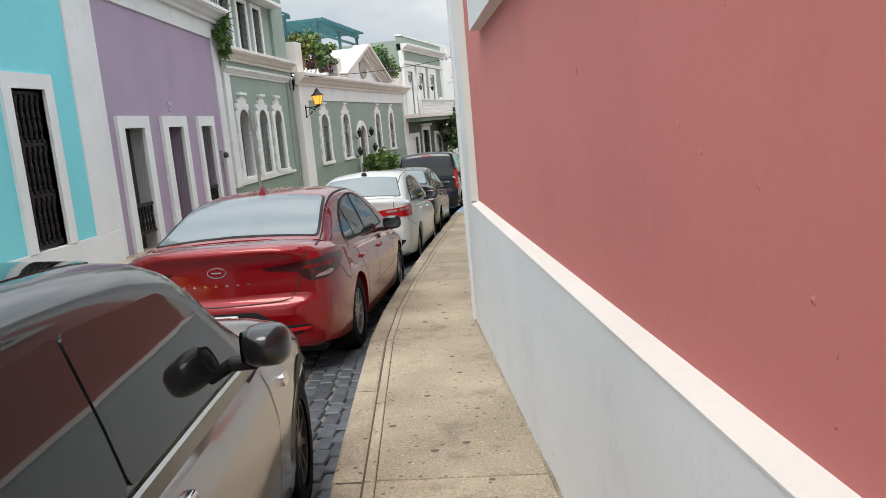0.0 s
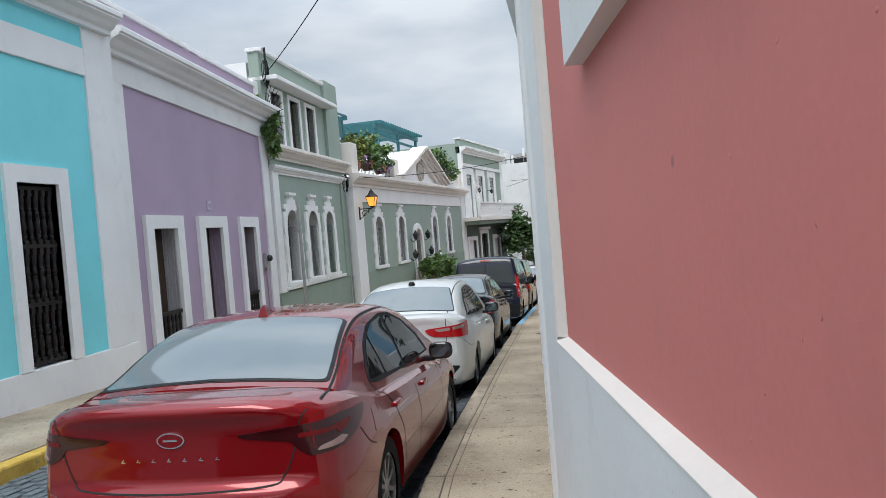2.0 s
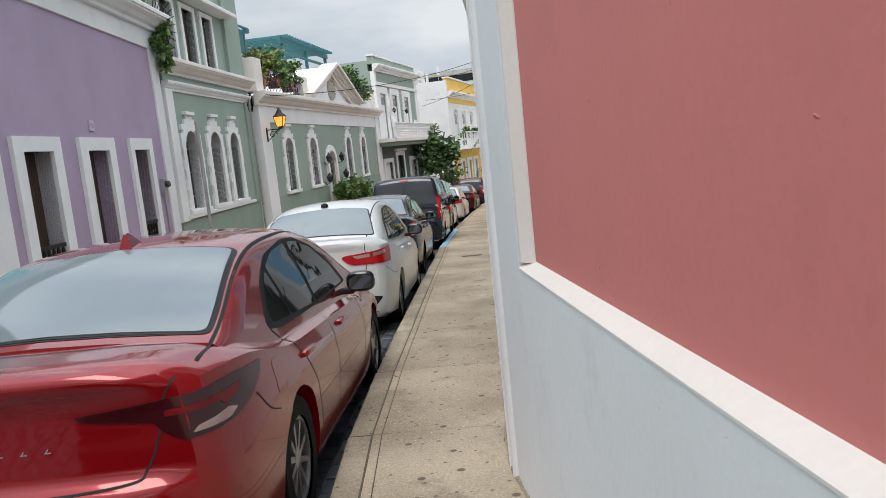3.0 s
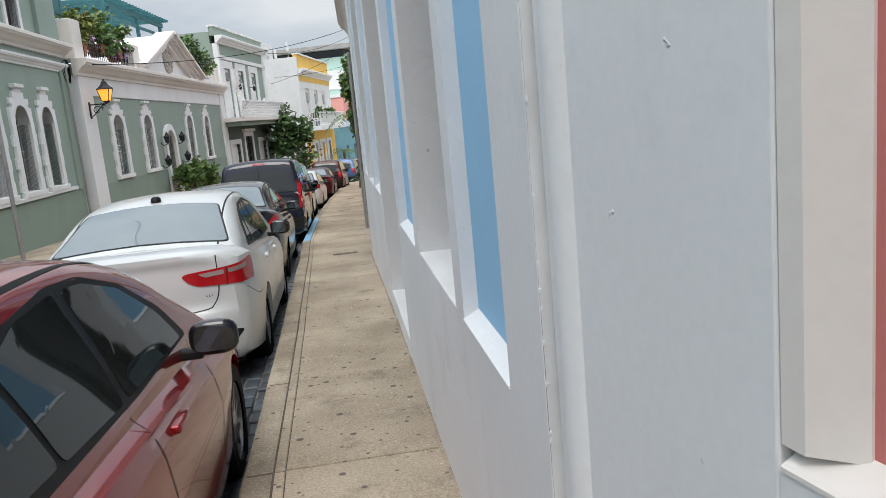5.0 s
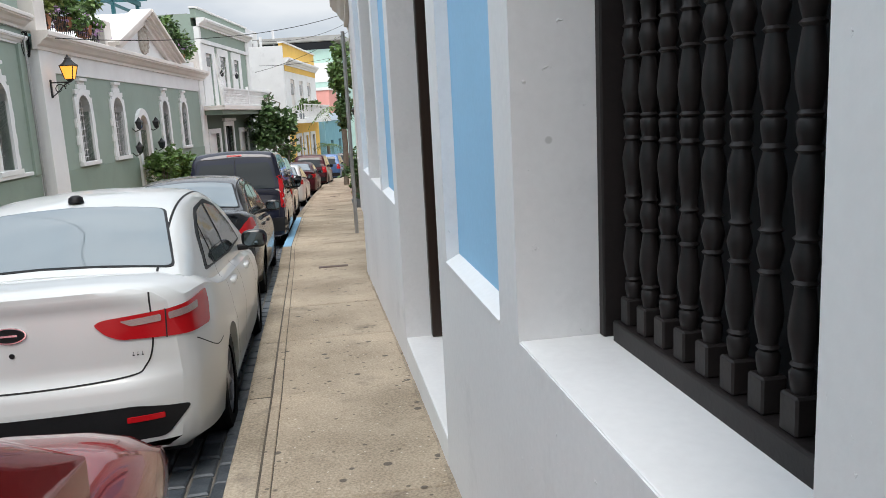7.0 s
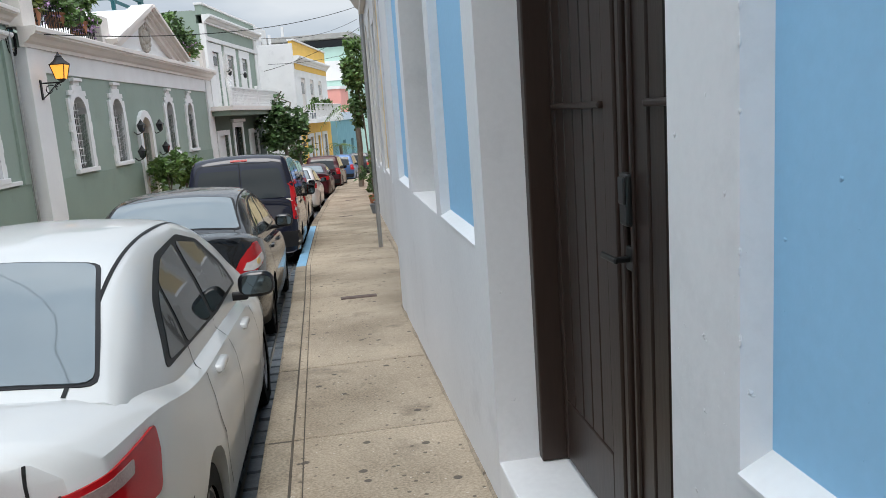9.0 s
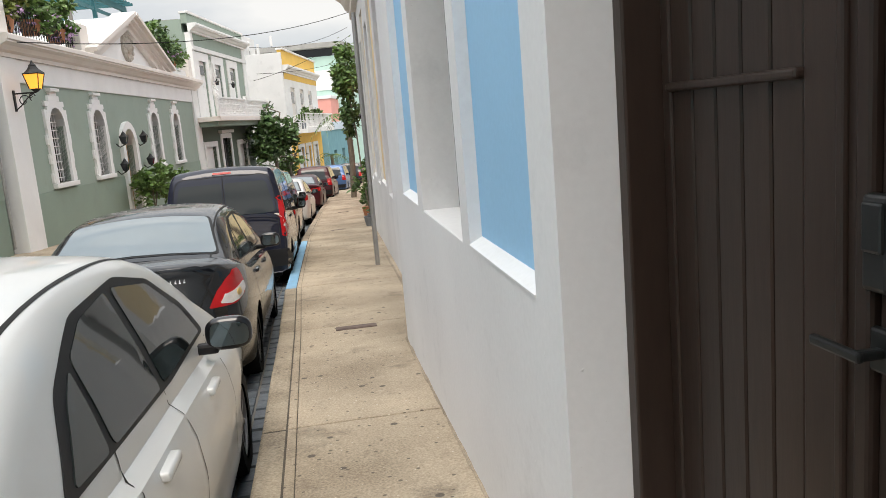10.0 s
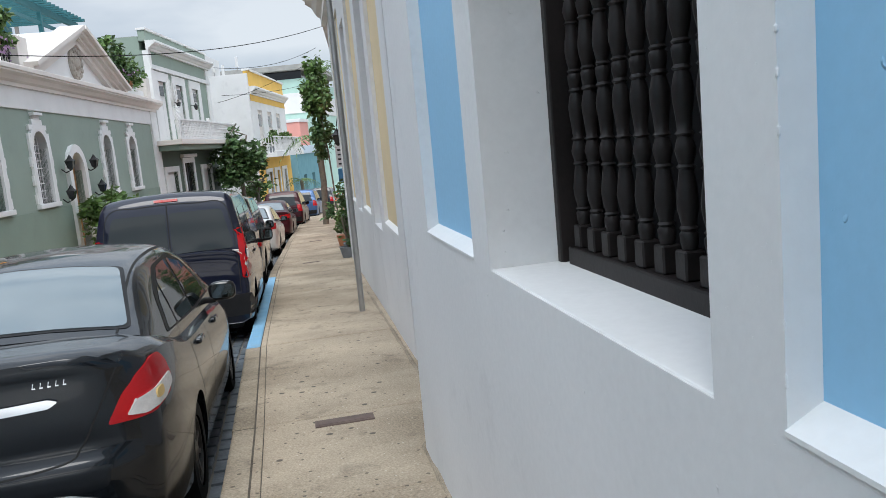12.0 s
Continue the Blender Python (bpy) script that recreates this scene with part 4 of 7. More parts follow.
for a, b in UP:
    part("window_frame", pierced(a - 0.16, b + 0.16, 4.50, 6.14, 0.0, -0.3, [(a, b, 4.58, 6.02)]), TRIM, sage)
    part("door", bevelled(-0.26, -0.2, a, b, 4.58, 6.02, 0), BROWNWOOD, sage, "dark brown balcony door")
part("eave", bevelled(-0.4, 0.42, 0, 5.6, 6.22, 6.34, 0.02), TRIM, sage)
part("parapet_cap", bevelled(-0.4, 0.06, -0.05, 5.45, 7.001, 7.1, 0.015), TRIM, sage)
part("pier", bevelled(-0.6, 0.06, 5.4, 6.85, 4.481, 7.2, 0.012), SAGE, sage)
body_box(sage, 0, 6.9, 9, 7.0, TRIM, -0.42)
fan = thing("fan_guard", sage.matrix_world @ pose(-0.05, -0.1, 4.7), "black iron fan of spikes guarding a ledge", "fan guard")
for i in range(15):
    a = radians(8 + i * 11.4)
    part("spike", tube([(0.05, 0, 0.5), (0.05 + 0.62 * math.sin(a), 0.12 * math.cos(a * 2), 0.5 - 0.95 * math.cos(a))], 0.009, 5), IRON, fan)
for q in (0.35, 0.7):
    part("hoop", tube([(0.05 + 0.62 * q * math.sin(radians(8 + i * 11.4)), 0, 0.5 - 0.95 * q * math.cos(radians(8 + i * 11.4))) for i in range(15)], 0.008, 5), IRON, fan)

# ---- far side: long sage house with pediment ----
TURN = -4.29
long = house_at(-6.86, 30.0, TURN, "long sage green house with arched windows and white pediment")
L0 = 30.0
WINS = [(32.25, 33.2), (35.3, 36.25), (41.2, 42.15), (44.35, 45.3)]
part("wall", pierced(0.9, 18.3, 0.45, 3.1, 0, -0.3, [(a - L0, b - L0, 0.62, 2.58) for a, b in WINS] + [(37.75 - L0, 38.85 - L0, 0.0, 1.98)]), SAGE, long, "sage green stucco wall")
part("base_wall", pierced(0.9, 18.3, -4, 0.449, 0.03, -0.3, [(37.75 - L0, 38.85 - L0, -1.2, 1)]), DADO, long, "darker green base wall")
part("pilaster", bevelled(-0.3, 0.08, -0.02, 0.9, -4, 3.65, 0.015), TRIM, long)
part("pilaster", bevelled(-0.3, 0.08, 18.3, 19.3, -4, 3.65, 0.015), TRIM, long)
part("frieze", bevelled(-0.3, 0.05, 0.9, 18.3, 3.101, 3.65, 0.012), TRIM, long)
part("cornice", moulding(cornice(1, 3.65, 4.12, 0.42), -0.1, 19.45), CREAM, long, "heavy cream cornice")
for a, b in WINS:
    arched_surround(long, a - L0, b - L0, 0.62, 2.56, 0.22, 1)
    part("window_pane", bevelled(-0.26, -0.24, a - L0, b - L0, 0.6, 2.56, 0), PANE, long)
    iron_grid(long, a - L0 + 0.03, b - L0 - 0.03, 0.64, 2.5, -0.15, 5, 9, 0.013, TRIM)
arched_surround(long, 37.75 - L0, 38.85 - L0, -1.3, 1.98, 0.26, 1, 0.12, TRIM, False)
dl = part("door", bevelled(-0.25, -0.2, 37.75 - L0, 38.85 - L0, -1.3, 1.98, 0), DOORWOOD, long, "golden brown panelled door")
for za, zb in ((-1.1, -0.2), (-0.05, 0.7), (0.85, 1.5)):
    for ya, yb in ((37.83, 38.25), (38.35, 38.77)):
        part("panel", bevelled(-0.205, -0.18, ya - L0, yb - L0, za, zb, 0.012), DOORWOOD, dl)
PED = [(35.5 - L0, 4.12), (39.9 - L0, 5.72), (44.3 - L0, 4.12)]
part("pediment", prism(PED, -0.06, -0.3), TRIM, long, "white gable pediment")
for (ya, za), (yb, zb) in ((PED[0], PED[1]), (PED[1], PED[2])):
    d = Vector((0, yb - ya, zb - za)).normalized()
    up = Vector((0, -d.z, d.y))
    pa, pb = Vector((0, ya, za)), Vector((0, yb, zb))
    for depth, lo, hi in ((0.10, -0.34, -0.16), (0.20, -0.16, -0.04), (0.32, -0.04, 0.10), (0.46, 0.10, 0.22)):
        bm = bmesh.new()
        v = [bm.verts.new((x, *(p + up * o).yz)) for x in (-0.3, depth) for p, o in ((pa, lo), (pb, lo), (pb, hi), (pa, hi))]
        for f in ((0, 1, 2, 3), (4, 7, 6, 5), (0, 4, 5, 1), (1, 5, 6, 2), (2, 6, 7, 3), (3, 7, 4, 0)):
            bm.faces.new([v[i] for i in f])
        part("raking_cornice", bm, CREAM, long)
part("gable_roof", prism([(PED[0][0] + 0.1, 4.2), (PED[1][0], 5.8), (PED[2][0] - 0.1, 4.2)], -0.31, -3.0), TRIM, long)
STONE = surface("weathered_carved_stone", (0.36, 0.32, 0.27), (0.52, 0.48, 0.42), 0.85, 40, 6, 0.5, dirt=(0.16, 0.14, 0.12), dirt_amount=0.8)
med = part("medallion", lathe([(0.52, -0.06), (0.52, 0.02), (0.44, 0.06), (0.40, 0.02)], 24, "x", (0, 39.9 - L0, 4.78)), STONE, long, "carved round medallion", smooth=40)
for q in range(12):
    a_ = 2 * math.pi * q / 12
    part("carved_leaf", lathe([(0.02, -0.03), (0.10, 0.0), (0.07, 0.07), (0.02, 0.09)], 8, "x", (0, 39.9 - L0 + 0.42 * math.cos(a_), 4.78 + 0.42 * math.sin(a_))), STONE, med, smooth=40)
part("carved_boss", lathe([(0.26, 0.0), (0.22, 0.07), (0.12, 0.12), (0.04, 0.14)], 14, "x", (0, 39.9 - L0, 4.80)), STONE, med, smooth=40)
part("parapet", bevelled(-0.3, -0.06, 44.2 - L0, 49.2 - L0, 4.121, 4.5, 0.01), TRIM, long)
part("corner_post", bevelled(-0.35, 0.1, 0.0, 0.7, 4.121, 5.25, 0.02), CREAM, long)
part("corner_post", bevelled(-0.35, 0.1, 5.2, 5.9, 4.121, 5.0, 0.02), CREAM, long)
part("corner_post", bevelled(-0.35, 0.1, 18.2, 18.8, 4.121, 5.1, 0.02), CREAM, long)
body_box(long, 0, 19.3, 10, 4.3, SAGE, -0.31)
fence = thing("terrace_railing", long.matrix_world @ pose(-0.1, 0.7, 4.12), "black wrought-iron railing on a roof terrace", "railing")
for i in range(28):
    part("bar", tube([(0, 0.08 + i * 0.16, 0), (0, 0.08 + i * 0.16, 0.82)], 0.012, 5), IRON, fence)
    if i % 2:
        part("scroll", tube([(0, 0.08 + i * 0.16 + 0.08 * math.sin(q), 0.4 + 0.16 * math.cos(q)) for q in (k * 0.7 for k in range(10))], 0.01, 5), IRON, fence)
for zz in (0.04, 0.8):
    part("rail", tube([(0, 0, zz), (0, 4.5, zz)], 0.018, 6), IRON, fence)
pergola = thing("pergola", long.matrix_world @ pose(-1.2, 0.2, 4.3), "teal painted wooden rooftop pergola", "pergola")
for px in (0, -2.2):
    for py in (0, 2.6):
        part("post", bevelled(px - 0.06, px + 0.06, py - 0.06, py + 0.06, 0, 2.2, 0.008), TEAL, pergola)
for py in (0, 2.6):
    part("beam", bevelled(-2.4, 0.25, py - 0.05, py + 0.05, 2.2, 2.36, 0.008), TEAL, pergola)
for i in range(9):
    px = -2.3 + i * 0.3
    part("slat", bevelled(px - 0.03, px + 0.03, -0.3, 2.9, 2.361, 2.44, 0.006), TEAL, pergola)
part("screen", bevelled(0.0, 0.04, 0.06, 2.54, 1.5, 2.2, 0.004), TEAL, pergola)
perg2 = thing("pergola", long.matrix_world @ pose(-1.9, 9.4, 4.3), "long teal painted wooden rooftop pergola", "pergola")
for py in (0, 3.5, 7):
    for px in (0, -2.5):
        part("post", bevelled(px - 0.07, px + 0.07, py - 0.07, py + 0.07, 0, 2.7, 0.008), TEAL, perg2)
part("brace", bevelled(-0.03, 0.03, -0.35, 7.35, 2.25, 2.38, 0.006), TEAL, perg2)
for px in (0, -2.5):
    part("beam", bevelled(px - 0.06, px + 0.06, -0.4, 7.4, 2.7, 2.92, 0.008), TEAL, perg2)
for i in range(20):
    part("slat", bevelled(-2.9, 0.4, -0.3 + i * 0.39, -0.22 + i * 0.39, 2.921, 3.03, 0.006), TEAL, perg2)

# ---- far side: green and white house with a balcony ----
BT = -9.2
balh = house_at(-5.35, 49.25, BT, "two-storey green and white house with a wide balcony")
part("wall", pierced(0, 9.8, -4, 2.3, 0, -0.3, [(0.3, 1.9, -1.6, 1.0), (3.1, 4.6, -2.5, 1.35), (6.2, 7.8, -1.6, 0.95)]), DEEP, balh, "dark green ground-floor wall")
part("upper_wall", pierced(0, 9.8, 2.31, 6.35, 0, -0.3, [(0.8, 1.9, 2.45, 5.1), (3.4, 4.5, 2.45, 5.1), (6.2, 7.3, 2.45, 5.1)]), SAGE, balh)
for a, b in ((0.8, 1.9), (3.4, 4.5), (6.2, 7.3)):
    part("door_frame", pierced(a - 0.5, b + 0.5, 2.4, 5.5, 0.05, -0.1, [(a, b, 2.3, 5.1)]), TRIM, balh)
    shutters(balh, a, b, 2.4, 5.1, -0.08, TRIM, 3)
    part("fanlight", bevelled(-0.07, -0.03, a + 0.2, b - 0.2, 4.45, 4.9, 0.01), PANE, balh)
part("band", bevelled(0.001, 0.1, 0, 9.8, 5.55, 5.75, 0.01), TRIM, balh)
part("cornice", moulding(cornice(1, 6.35, 6.75, 0.4), -0.05, 10.0), TRIM, balh)
part("parapet", bevelled(-0.3, 0.0, 0, 9.8, 6.751, 7.2, 0.01), SAGE, balh)
part("parapet_cap", bevelled(-0.35, 0.08, -0.05, 9.9, 7.201, 7.3, 0.01), TRIM, balh)
part("corner_trim", bevelled(-0.2, 0.06, 9.2, 9.82, 2.32, 6.34, 0.01), TRIM, balh)
part("corner_trim", bevelled(-0.2, 0.06, -0.02, 0.3, 2.32, 6.34, 0.01), TRIM, balh)
for a, b, za, zb, mt in ((0.3, 1.9, -1.6, 1.0, TRIM), (3.1, 4.6, -2.5, 1.35, PANE), (6.2, 7.8, -1.6, 0.95, TRIM)):
    part("door_frame", pierced(a - 0.25, b + 0.25, za - 0.2, zb + 0.25, 0.06, -0.2, [(a, b, za, zb)]), TRIM, balh)
    shutters(balh, a, b, za, zb, -0.15, mt, 3)
part("door_head", bevelled(-0.05, 0.18, 2.7, 5.0, 1.62, 1.78, 0.02), TRIM, balh)
part("balcony_floor", bevelled(0.05, 1.15, -0.6, 9.9, 2.18, 2.4, 0.02), CREAM, balh)
part("balcony_soffit", bevelled(0.0, 0.95, -0.4, 9.7, 1.95, 2.179, 0.02), DADO, balh)
rail = thing("balcony_railing", balh.matrix_world @ pose(1.08, 0, 2.4), "white wooden balustrade along a balcony", "railing")
bal = baluster_mesh("baluster", 0.8, 0.045, 8, TRIM)
for i in range(44):
    o = part("baluster", bal, TRIM, rail)
    o.location = (0, -0.5 + i * 0.24, 0.04)
for zz in (0.0, 0.82):
    part("rail", bevelled(-0.05, 0.05, -0.6, 9.9, zz, zz + 0.08, 0.01), TRIM, rail)
for yy in (-0.6, 4.5, 9.8):
    part("newel", bevelled(-0.07, 0.07, yy - 0.07, yy + 0.07, 0, 1.05, 0.015), TRIM, rail)
body_box(balh, 0, 9.8, 12, 7.2, SAGE, -0.31)
mast = thing("mast", balh.matrix_world @ pose(-4.6, -1.6, 4.0), "plain grey wooden mast on a roof", "mast")
part("pole", lathe([(0.09, 0), (0.08, 4.6)], 8), surface("weathered_mast", (0.2, 0.18, 0.16), (0.28, 0.26, 0.24), 0.9), mast, smooth=60)

# ---- far side: yellow house with white flank, and those closing the view ----
yel = house_at(-1.78, 64.6, -9.66, "yellow house with white flank, shutters and planted balcony")
part("flank", bevelled(-9, -0.02, -0.3, 0.0, -5, 6.6, 0.01), WHITE, yel, "blank white side wall")
part("wall", pierced(0, 12.5, -5, 1.35, 0, -0.3, [(2.3, 4.0, -2.9, 0.2), (5.2, 6.9, -2.9, 0.2), (8.2, 9.9, -2.9, 0.2)]), YELLOW, yel)
part("upper_wall", pierced(0, 12.5, 1.36, 5.3, 0, -0.3, [(1.7, 3.2, 1.5, 4.4), (5.0, 6.5, 1.5, 4.4), (8.4, 9.9, 1.5, 4.4)]), TRIM, yel)
for a, b in ((1.7, 3.2), (5.0, 6.5), (8.4, 9.9)):
    shutters(yel, a, b, 1.4, 4.4, -0.1, CREAM, 3)
    part("window_pane", bevelled(-0.09, -0.05, a + 0.3, b - 0.3, 3.3, 4.1, 0), PANE, yel)
for a, b in ((2.3, 4.0), (5.2, 6.9), (8.2, 9.9)):
    part("door_frame", pierced(a - 0.3, b + 0.3, -3.4, 0.45, 0.06, -0.2, [(a, b, -3.4, 0.2)]), TRIM, yel)
    shutters(yel, a, b, -2.9, 0.2, -0.12, TRIM, 3)
part("frieze", bevelled(-0.3, 0.02, 0, 12.5, 4.9, 5.7, 0), YELLOW, yel)
part("cornice", moulding(cornice(1, 5.3, 5.8, 0.4), -0.1, 12.6), TRIM, yel)
part("parapet", bevelled(-0.3, 0.0, 0, 12.5, 5.8, 6.8, 0.01), YELLOW, yel)
part("parapet_cap", bevelled(-0.35, 0.1, -0.1, 12.6, 6.8, 6.92, 0.01), TRIM, yel)
part("balcony_floor", bevelled(0.02, 1.2, 0.2, 12.0, 1.2, 1.5, 0.02), TRIM, yel)
body_box(yel, 0, 12.5, 9, 6.6, WHITE, -0.31)
r2 = thing("balcony_railing", yel.matrix_world @ pose(1.1, 0, 1.5), "white balcony railing with potted plants behind it", "railing")
for i in range(40):
    part("bar", bevelled(-0.02, 0.02, 0.3 + i * 0.29, 0.36 + i * 0.29, 0, 1.0, 0), TRIM, r2)
for i in range(5):
    part("bar", bevelled(-0.9 + i * 0.18, -0.86 + i * 0.18, 0.22, 0.26, 0, 1.0, 0), TRIM, r2)
for zz in (0.02, 0.98):
    part("rail", bevelled(-0.05, 0.05, 0.2, 12.0, zz, zz + 0.08, 0.01), TRIM, r2)
roofkit = thing("rooftop_antennas", yel.matrix_world @ pose(-2.2, 1.2, 6.35), "cluster of pale rooftop antennas on poles", "antenna")
ra = random.Random(8)
for i in range(9):
    ax, ay, hh = ra.uniform(-1.6, 1.4), ra.uniform(-0.6, 1), ra.uniform(0.7, 1.9)
    part("pole", tube([(ax, ay, 0), (ax, ay, hh)], 0.03, 5), STEEL, roofkit)
    part("panel", bevelled(ax - 0.09, ax + 0.09, ay - 0.06, ay + 0.06, hh - 0.65, hh, 0.02), SIGNWHITE, roofkit)
tank = house_at(-4.4, 64.8, -9.66, "white rooftop stair tower above the flank wall")
part("tower_wall", bevelled(-3, 0, 0.2, 4, 6.0, 8.0, 0.02), WHITE, tank)
mint = house_at(2.6, 92, -14, "mint and white four-storey house with overhanging roof")
part("wall", bevelled(-9, 0, 0, 16, -7, 8.6, 0.02), MINT, mint)
part("band", bevelled(-9, 0.1, -0.1, 16, 5.2, 7.2, 0.02), TRIM, mint)
part("roof", bevelled(-9.6, 0.9, -0.8, 16.5, 9.4, 9.9, 0.02), ROOFING, mint)
part("loggia", bevelled(-8, -0.3, 0.2, 15, 8.6, 9.4, 0.02), PANE, mint)
tealh = house_at(0.9, 79, -12, "low teal house with white parapet")
part("wall", pierced(0, 11, -7, 1.2, 0, -0.3, [(2, 3.4, -3.5, -0.6), (6, 7.4, -3.5, -0.6)]), surface("teal_blue_wall_paint", (0.12, 0.3, 0.36), (0.16, 0.36, 0.42), 0.75), tealh)
part("parapet", bevelled(-0.3, 0.12, 0, 11, 1.2, 1.9, 0.02), PALE, tealh)
part("flank", bevelled(-9, -0.02, -0.2, 0.0, -7, 1.6, 0.01), surface("pale_teal_wall_paint", (0.2, 0.4, 0.46), (0.25, 0.46, 0.52), 0.75), tealh)
body_box(tealh, 0, 11, 8, 1.9, PEACH, -0.31)
pinkh = house_at(1.6, 88, -14, "pink house front beyond the low teal house")
part("wall", bevelled(-7, 0, 0, 3.5, -7, 4.2, 0.02), PEACH, pinkh)
part("parapet_cap", bevelled(-7.1, 0.1, -0.1, 3.6, 4.2, 4.5, 0.02), TRIM, pinkh)
endh = house_at(16, 128, -25, "far house front closing the end of the street")
part("wall", bevelled(-22, 0, 0, 8, -9, 4, 0.02), OCHRE, endh)
# Unseen wall, added to close the street behind the camera's start.
rear = house_at(-8, -9.5, 0, "unseen plain cream wall added across the street behind")
part("wall", bevelled(-6, 16, -3, 0, -2, 6, 0.02), CREAM, rear)


# ---- cars ----
from mathutils.bvhtree import BVHTree


def smooth_curve(pts, n):
    """Points resampled on a gentle curve through the given ones."""
    p = np.array(pts, float)
    out = []
    for i in range(len(p) - 1):
        p0, p1, p2, p3 = p[max(i - 1, 0)], p[i], p[i + 1], p[min(i + 2, len(p) - 1)]
        for k in range(n):
            t = k / n
            m1, m2 = (p2 - p0) / 2, (p3 - p1) / 2
            if i == 0:
                m1 = p2 - p1
            out.append((2 * t**3 - 3 * t**2 + 1) * p1 + (t**3 - 2 * t**2 + t) * m1 + (-2 * t**3 + 3 * t**2) * p2 + (t**3 - t**2) * m2)
    out.append(p[-1])
    return out


def lower_shell(st, W, mid):
    """Lower body. Stations: (y, width share, top, bottom)."""
    bm = bmesh.new()
    rings = []
    for y, w, zt, zb in smooth_curve(st, 4):
        w = w * W
        d = zt - zb
        zm = min(mid, zt - 0.25 * d)
        half = [(0, zt + 0.02), (0.45 * w, zt + 0.016), (0.72 * w, zt), (0.86 * w, zt - 0.03), (0.945 * w, zt - 0.075 * min(1, d / 0.5)), (0.978 * w, (zt + zm) / 2 - 0.01), (w, zm), (0.992 * w, zm - 0.12 * d), (0.975 * w, zb + 0.18 * d), (0.955 * w, zb + 0.05 * d), (0.86 * w, zb), (0, zb)]
        ring = [bm.verts.new((x, y, z)) for x, z in half] + [bm.verts.new((-x, y, z)) for x, z in half[-2:0:-1]]
        rings.append(ring)
    n = len(rings[0])
    for a, b in zip(rings, rings[1:]):
        for i in range(n):
            bm.faces.new((a[i], a[(i + 1) % n], b[(i + 1) % n], b[i]))
    bm.faces.new(rings[0])
    bm.faces.new(rings[-1])
    bmesh.ops.recalc_face_normals(bm, faces=bm.faces[:])
    return bm


def cabin_shell(top, zb, wb, wr, zr, base):
    """Greenhouse. top: (y, z) from the rear foot over the roof to the front foot; wb, wr: half widths at belt and roof."""
    bm = bmesh.new()
    rings = []

    def width(z):
        f = min(max((z - zb) / (zr - zb), 0), 1)
        return wb + (wr - wb) * (0.75 * f + 0.25 * f * f)

    for y, z in smooth_curve(top, 5):
        h = max(z - zb, 0.004)
        r = min(0.13, h * 0.55)
        crown = 0.035
        k = z - r
        pts = [(width(zb) * 1.0, base), (width(zb), zb), (width(zb + (k - zb) * 0.5), zb + (k - zb) * 0.5), (width(k), k)]
        for a in (25, 50, 72):
            pts.append((width(k) - r * 1.3 * (1 - math.cos(radians(a))), k + r * math.sin(radians(a))))
        e = pts[-1][0]
        pts += [(e * 0.75, z + crown * 0.35), (e * 0.4, z + crown * 0.8), (0, z + crown)]
        ring = [bm.verts.new((x, y, zz)) for x, zz in pts] + [bm.verts.new((-x, y, zz)) for x, zz in pts[-2::-1]]
        rings.append(ring)
    n = len(rings[0])
    for a, b in zip(rings, rings[1:]):
        for i in range(n):
            bm.faces.new((a[i], a[(i + 1) % n], b[(i + 1) % n], b[i]))
    bm.faces.new(rings[0])
    bm.faces.new(rings[-1])
    bmesh.ops.recalc_face_normals(bm, faces=bm.faces[:])
    return bm


def add_tail(bm, P):
    """Replaces the flat rear end by a modelled tail: bumper, upright boot panel and lip, rounded in plan."""
    y0, w, zt, zb = P["low"][0]
    W = P["W"]
    flat = [f for f in bm.faces if all(abs(v.co.y - y0) < 1e-4 for v in f.verts)]
    rim = sorted({(round(abs(v.co.x), 4), round(v.co.z, 4)) for f in flat for v in f.verts}, key=lambda q: q[1])
    bmesh.ops.delete(bm, geom=flat, context="FACES_ONLY")
    zs, xs = [q[1] for q in rim], [q[0] for q in rim]
    pz, pd = [q[0] for q in P["tail"]], [q[1] for q in P["tail"]]
    z_lo, z_hi = zs[0], zs[-1]
    rows = []
    n = 24
    levels = sorted({*zs, *(z_lo + (z_hi - z_lo) * k / 34 for k in range(35))})
    for z in levels:
        hw = float(np.interp(z, zs, xs)) if z_lo < z < z_hi else (max(xs[0], xs[1]) if z == z_lo else 0.004)
        push = float(np.interp(z, pz, pd)) if z_lo < z < z_hi else 0.0
        rows.append([bm.verts.new((hw * u, y0 + push * (1 - abs(u) ** 8), z)) for u in (2 * k / n - 1 for k in range(n + 1))])
    for a, b in zip(rows, rows[1:]):
        for k in range(n):
            bm.faces.new((a[k], a[k + 1], b[k + 1], b[k]))
    bmesh.ops.remove_doubles(bm, verts=bm.verts[:], dist=0.0004)
    for v in bm.verts:
        f = min(max(1 - (v.co.y - y0) / 0.55, 0), 1)
        v.co.y -= P.get("crown", 0.1) * (1 - (v.co.x / W) ** 2) * f * f * (3 - 2 * f)
    bmesh.ops.recalc_face_normals(bm, faces=bm.faces[:])
    return bm


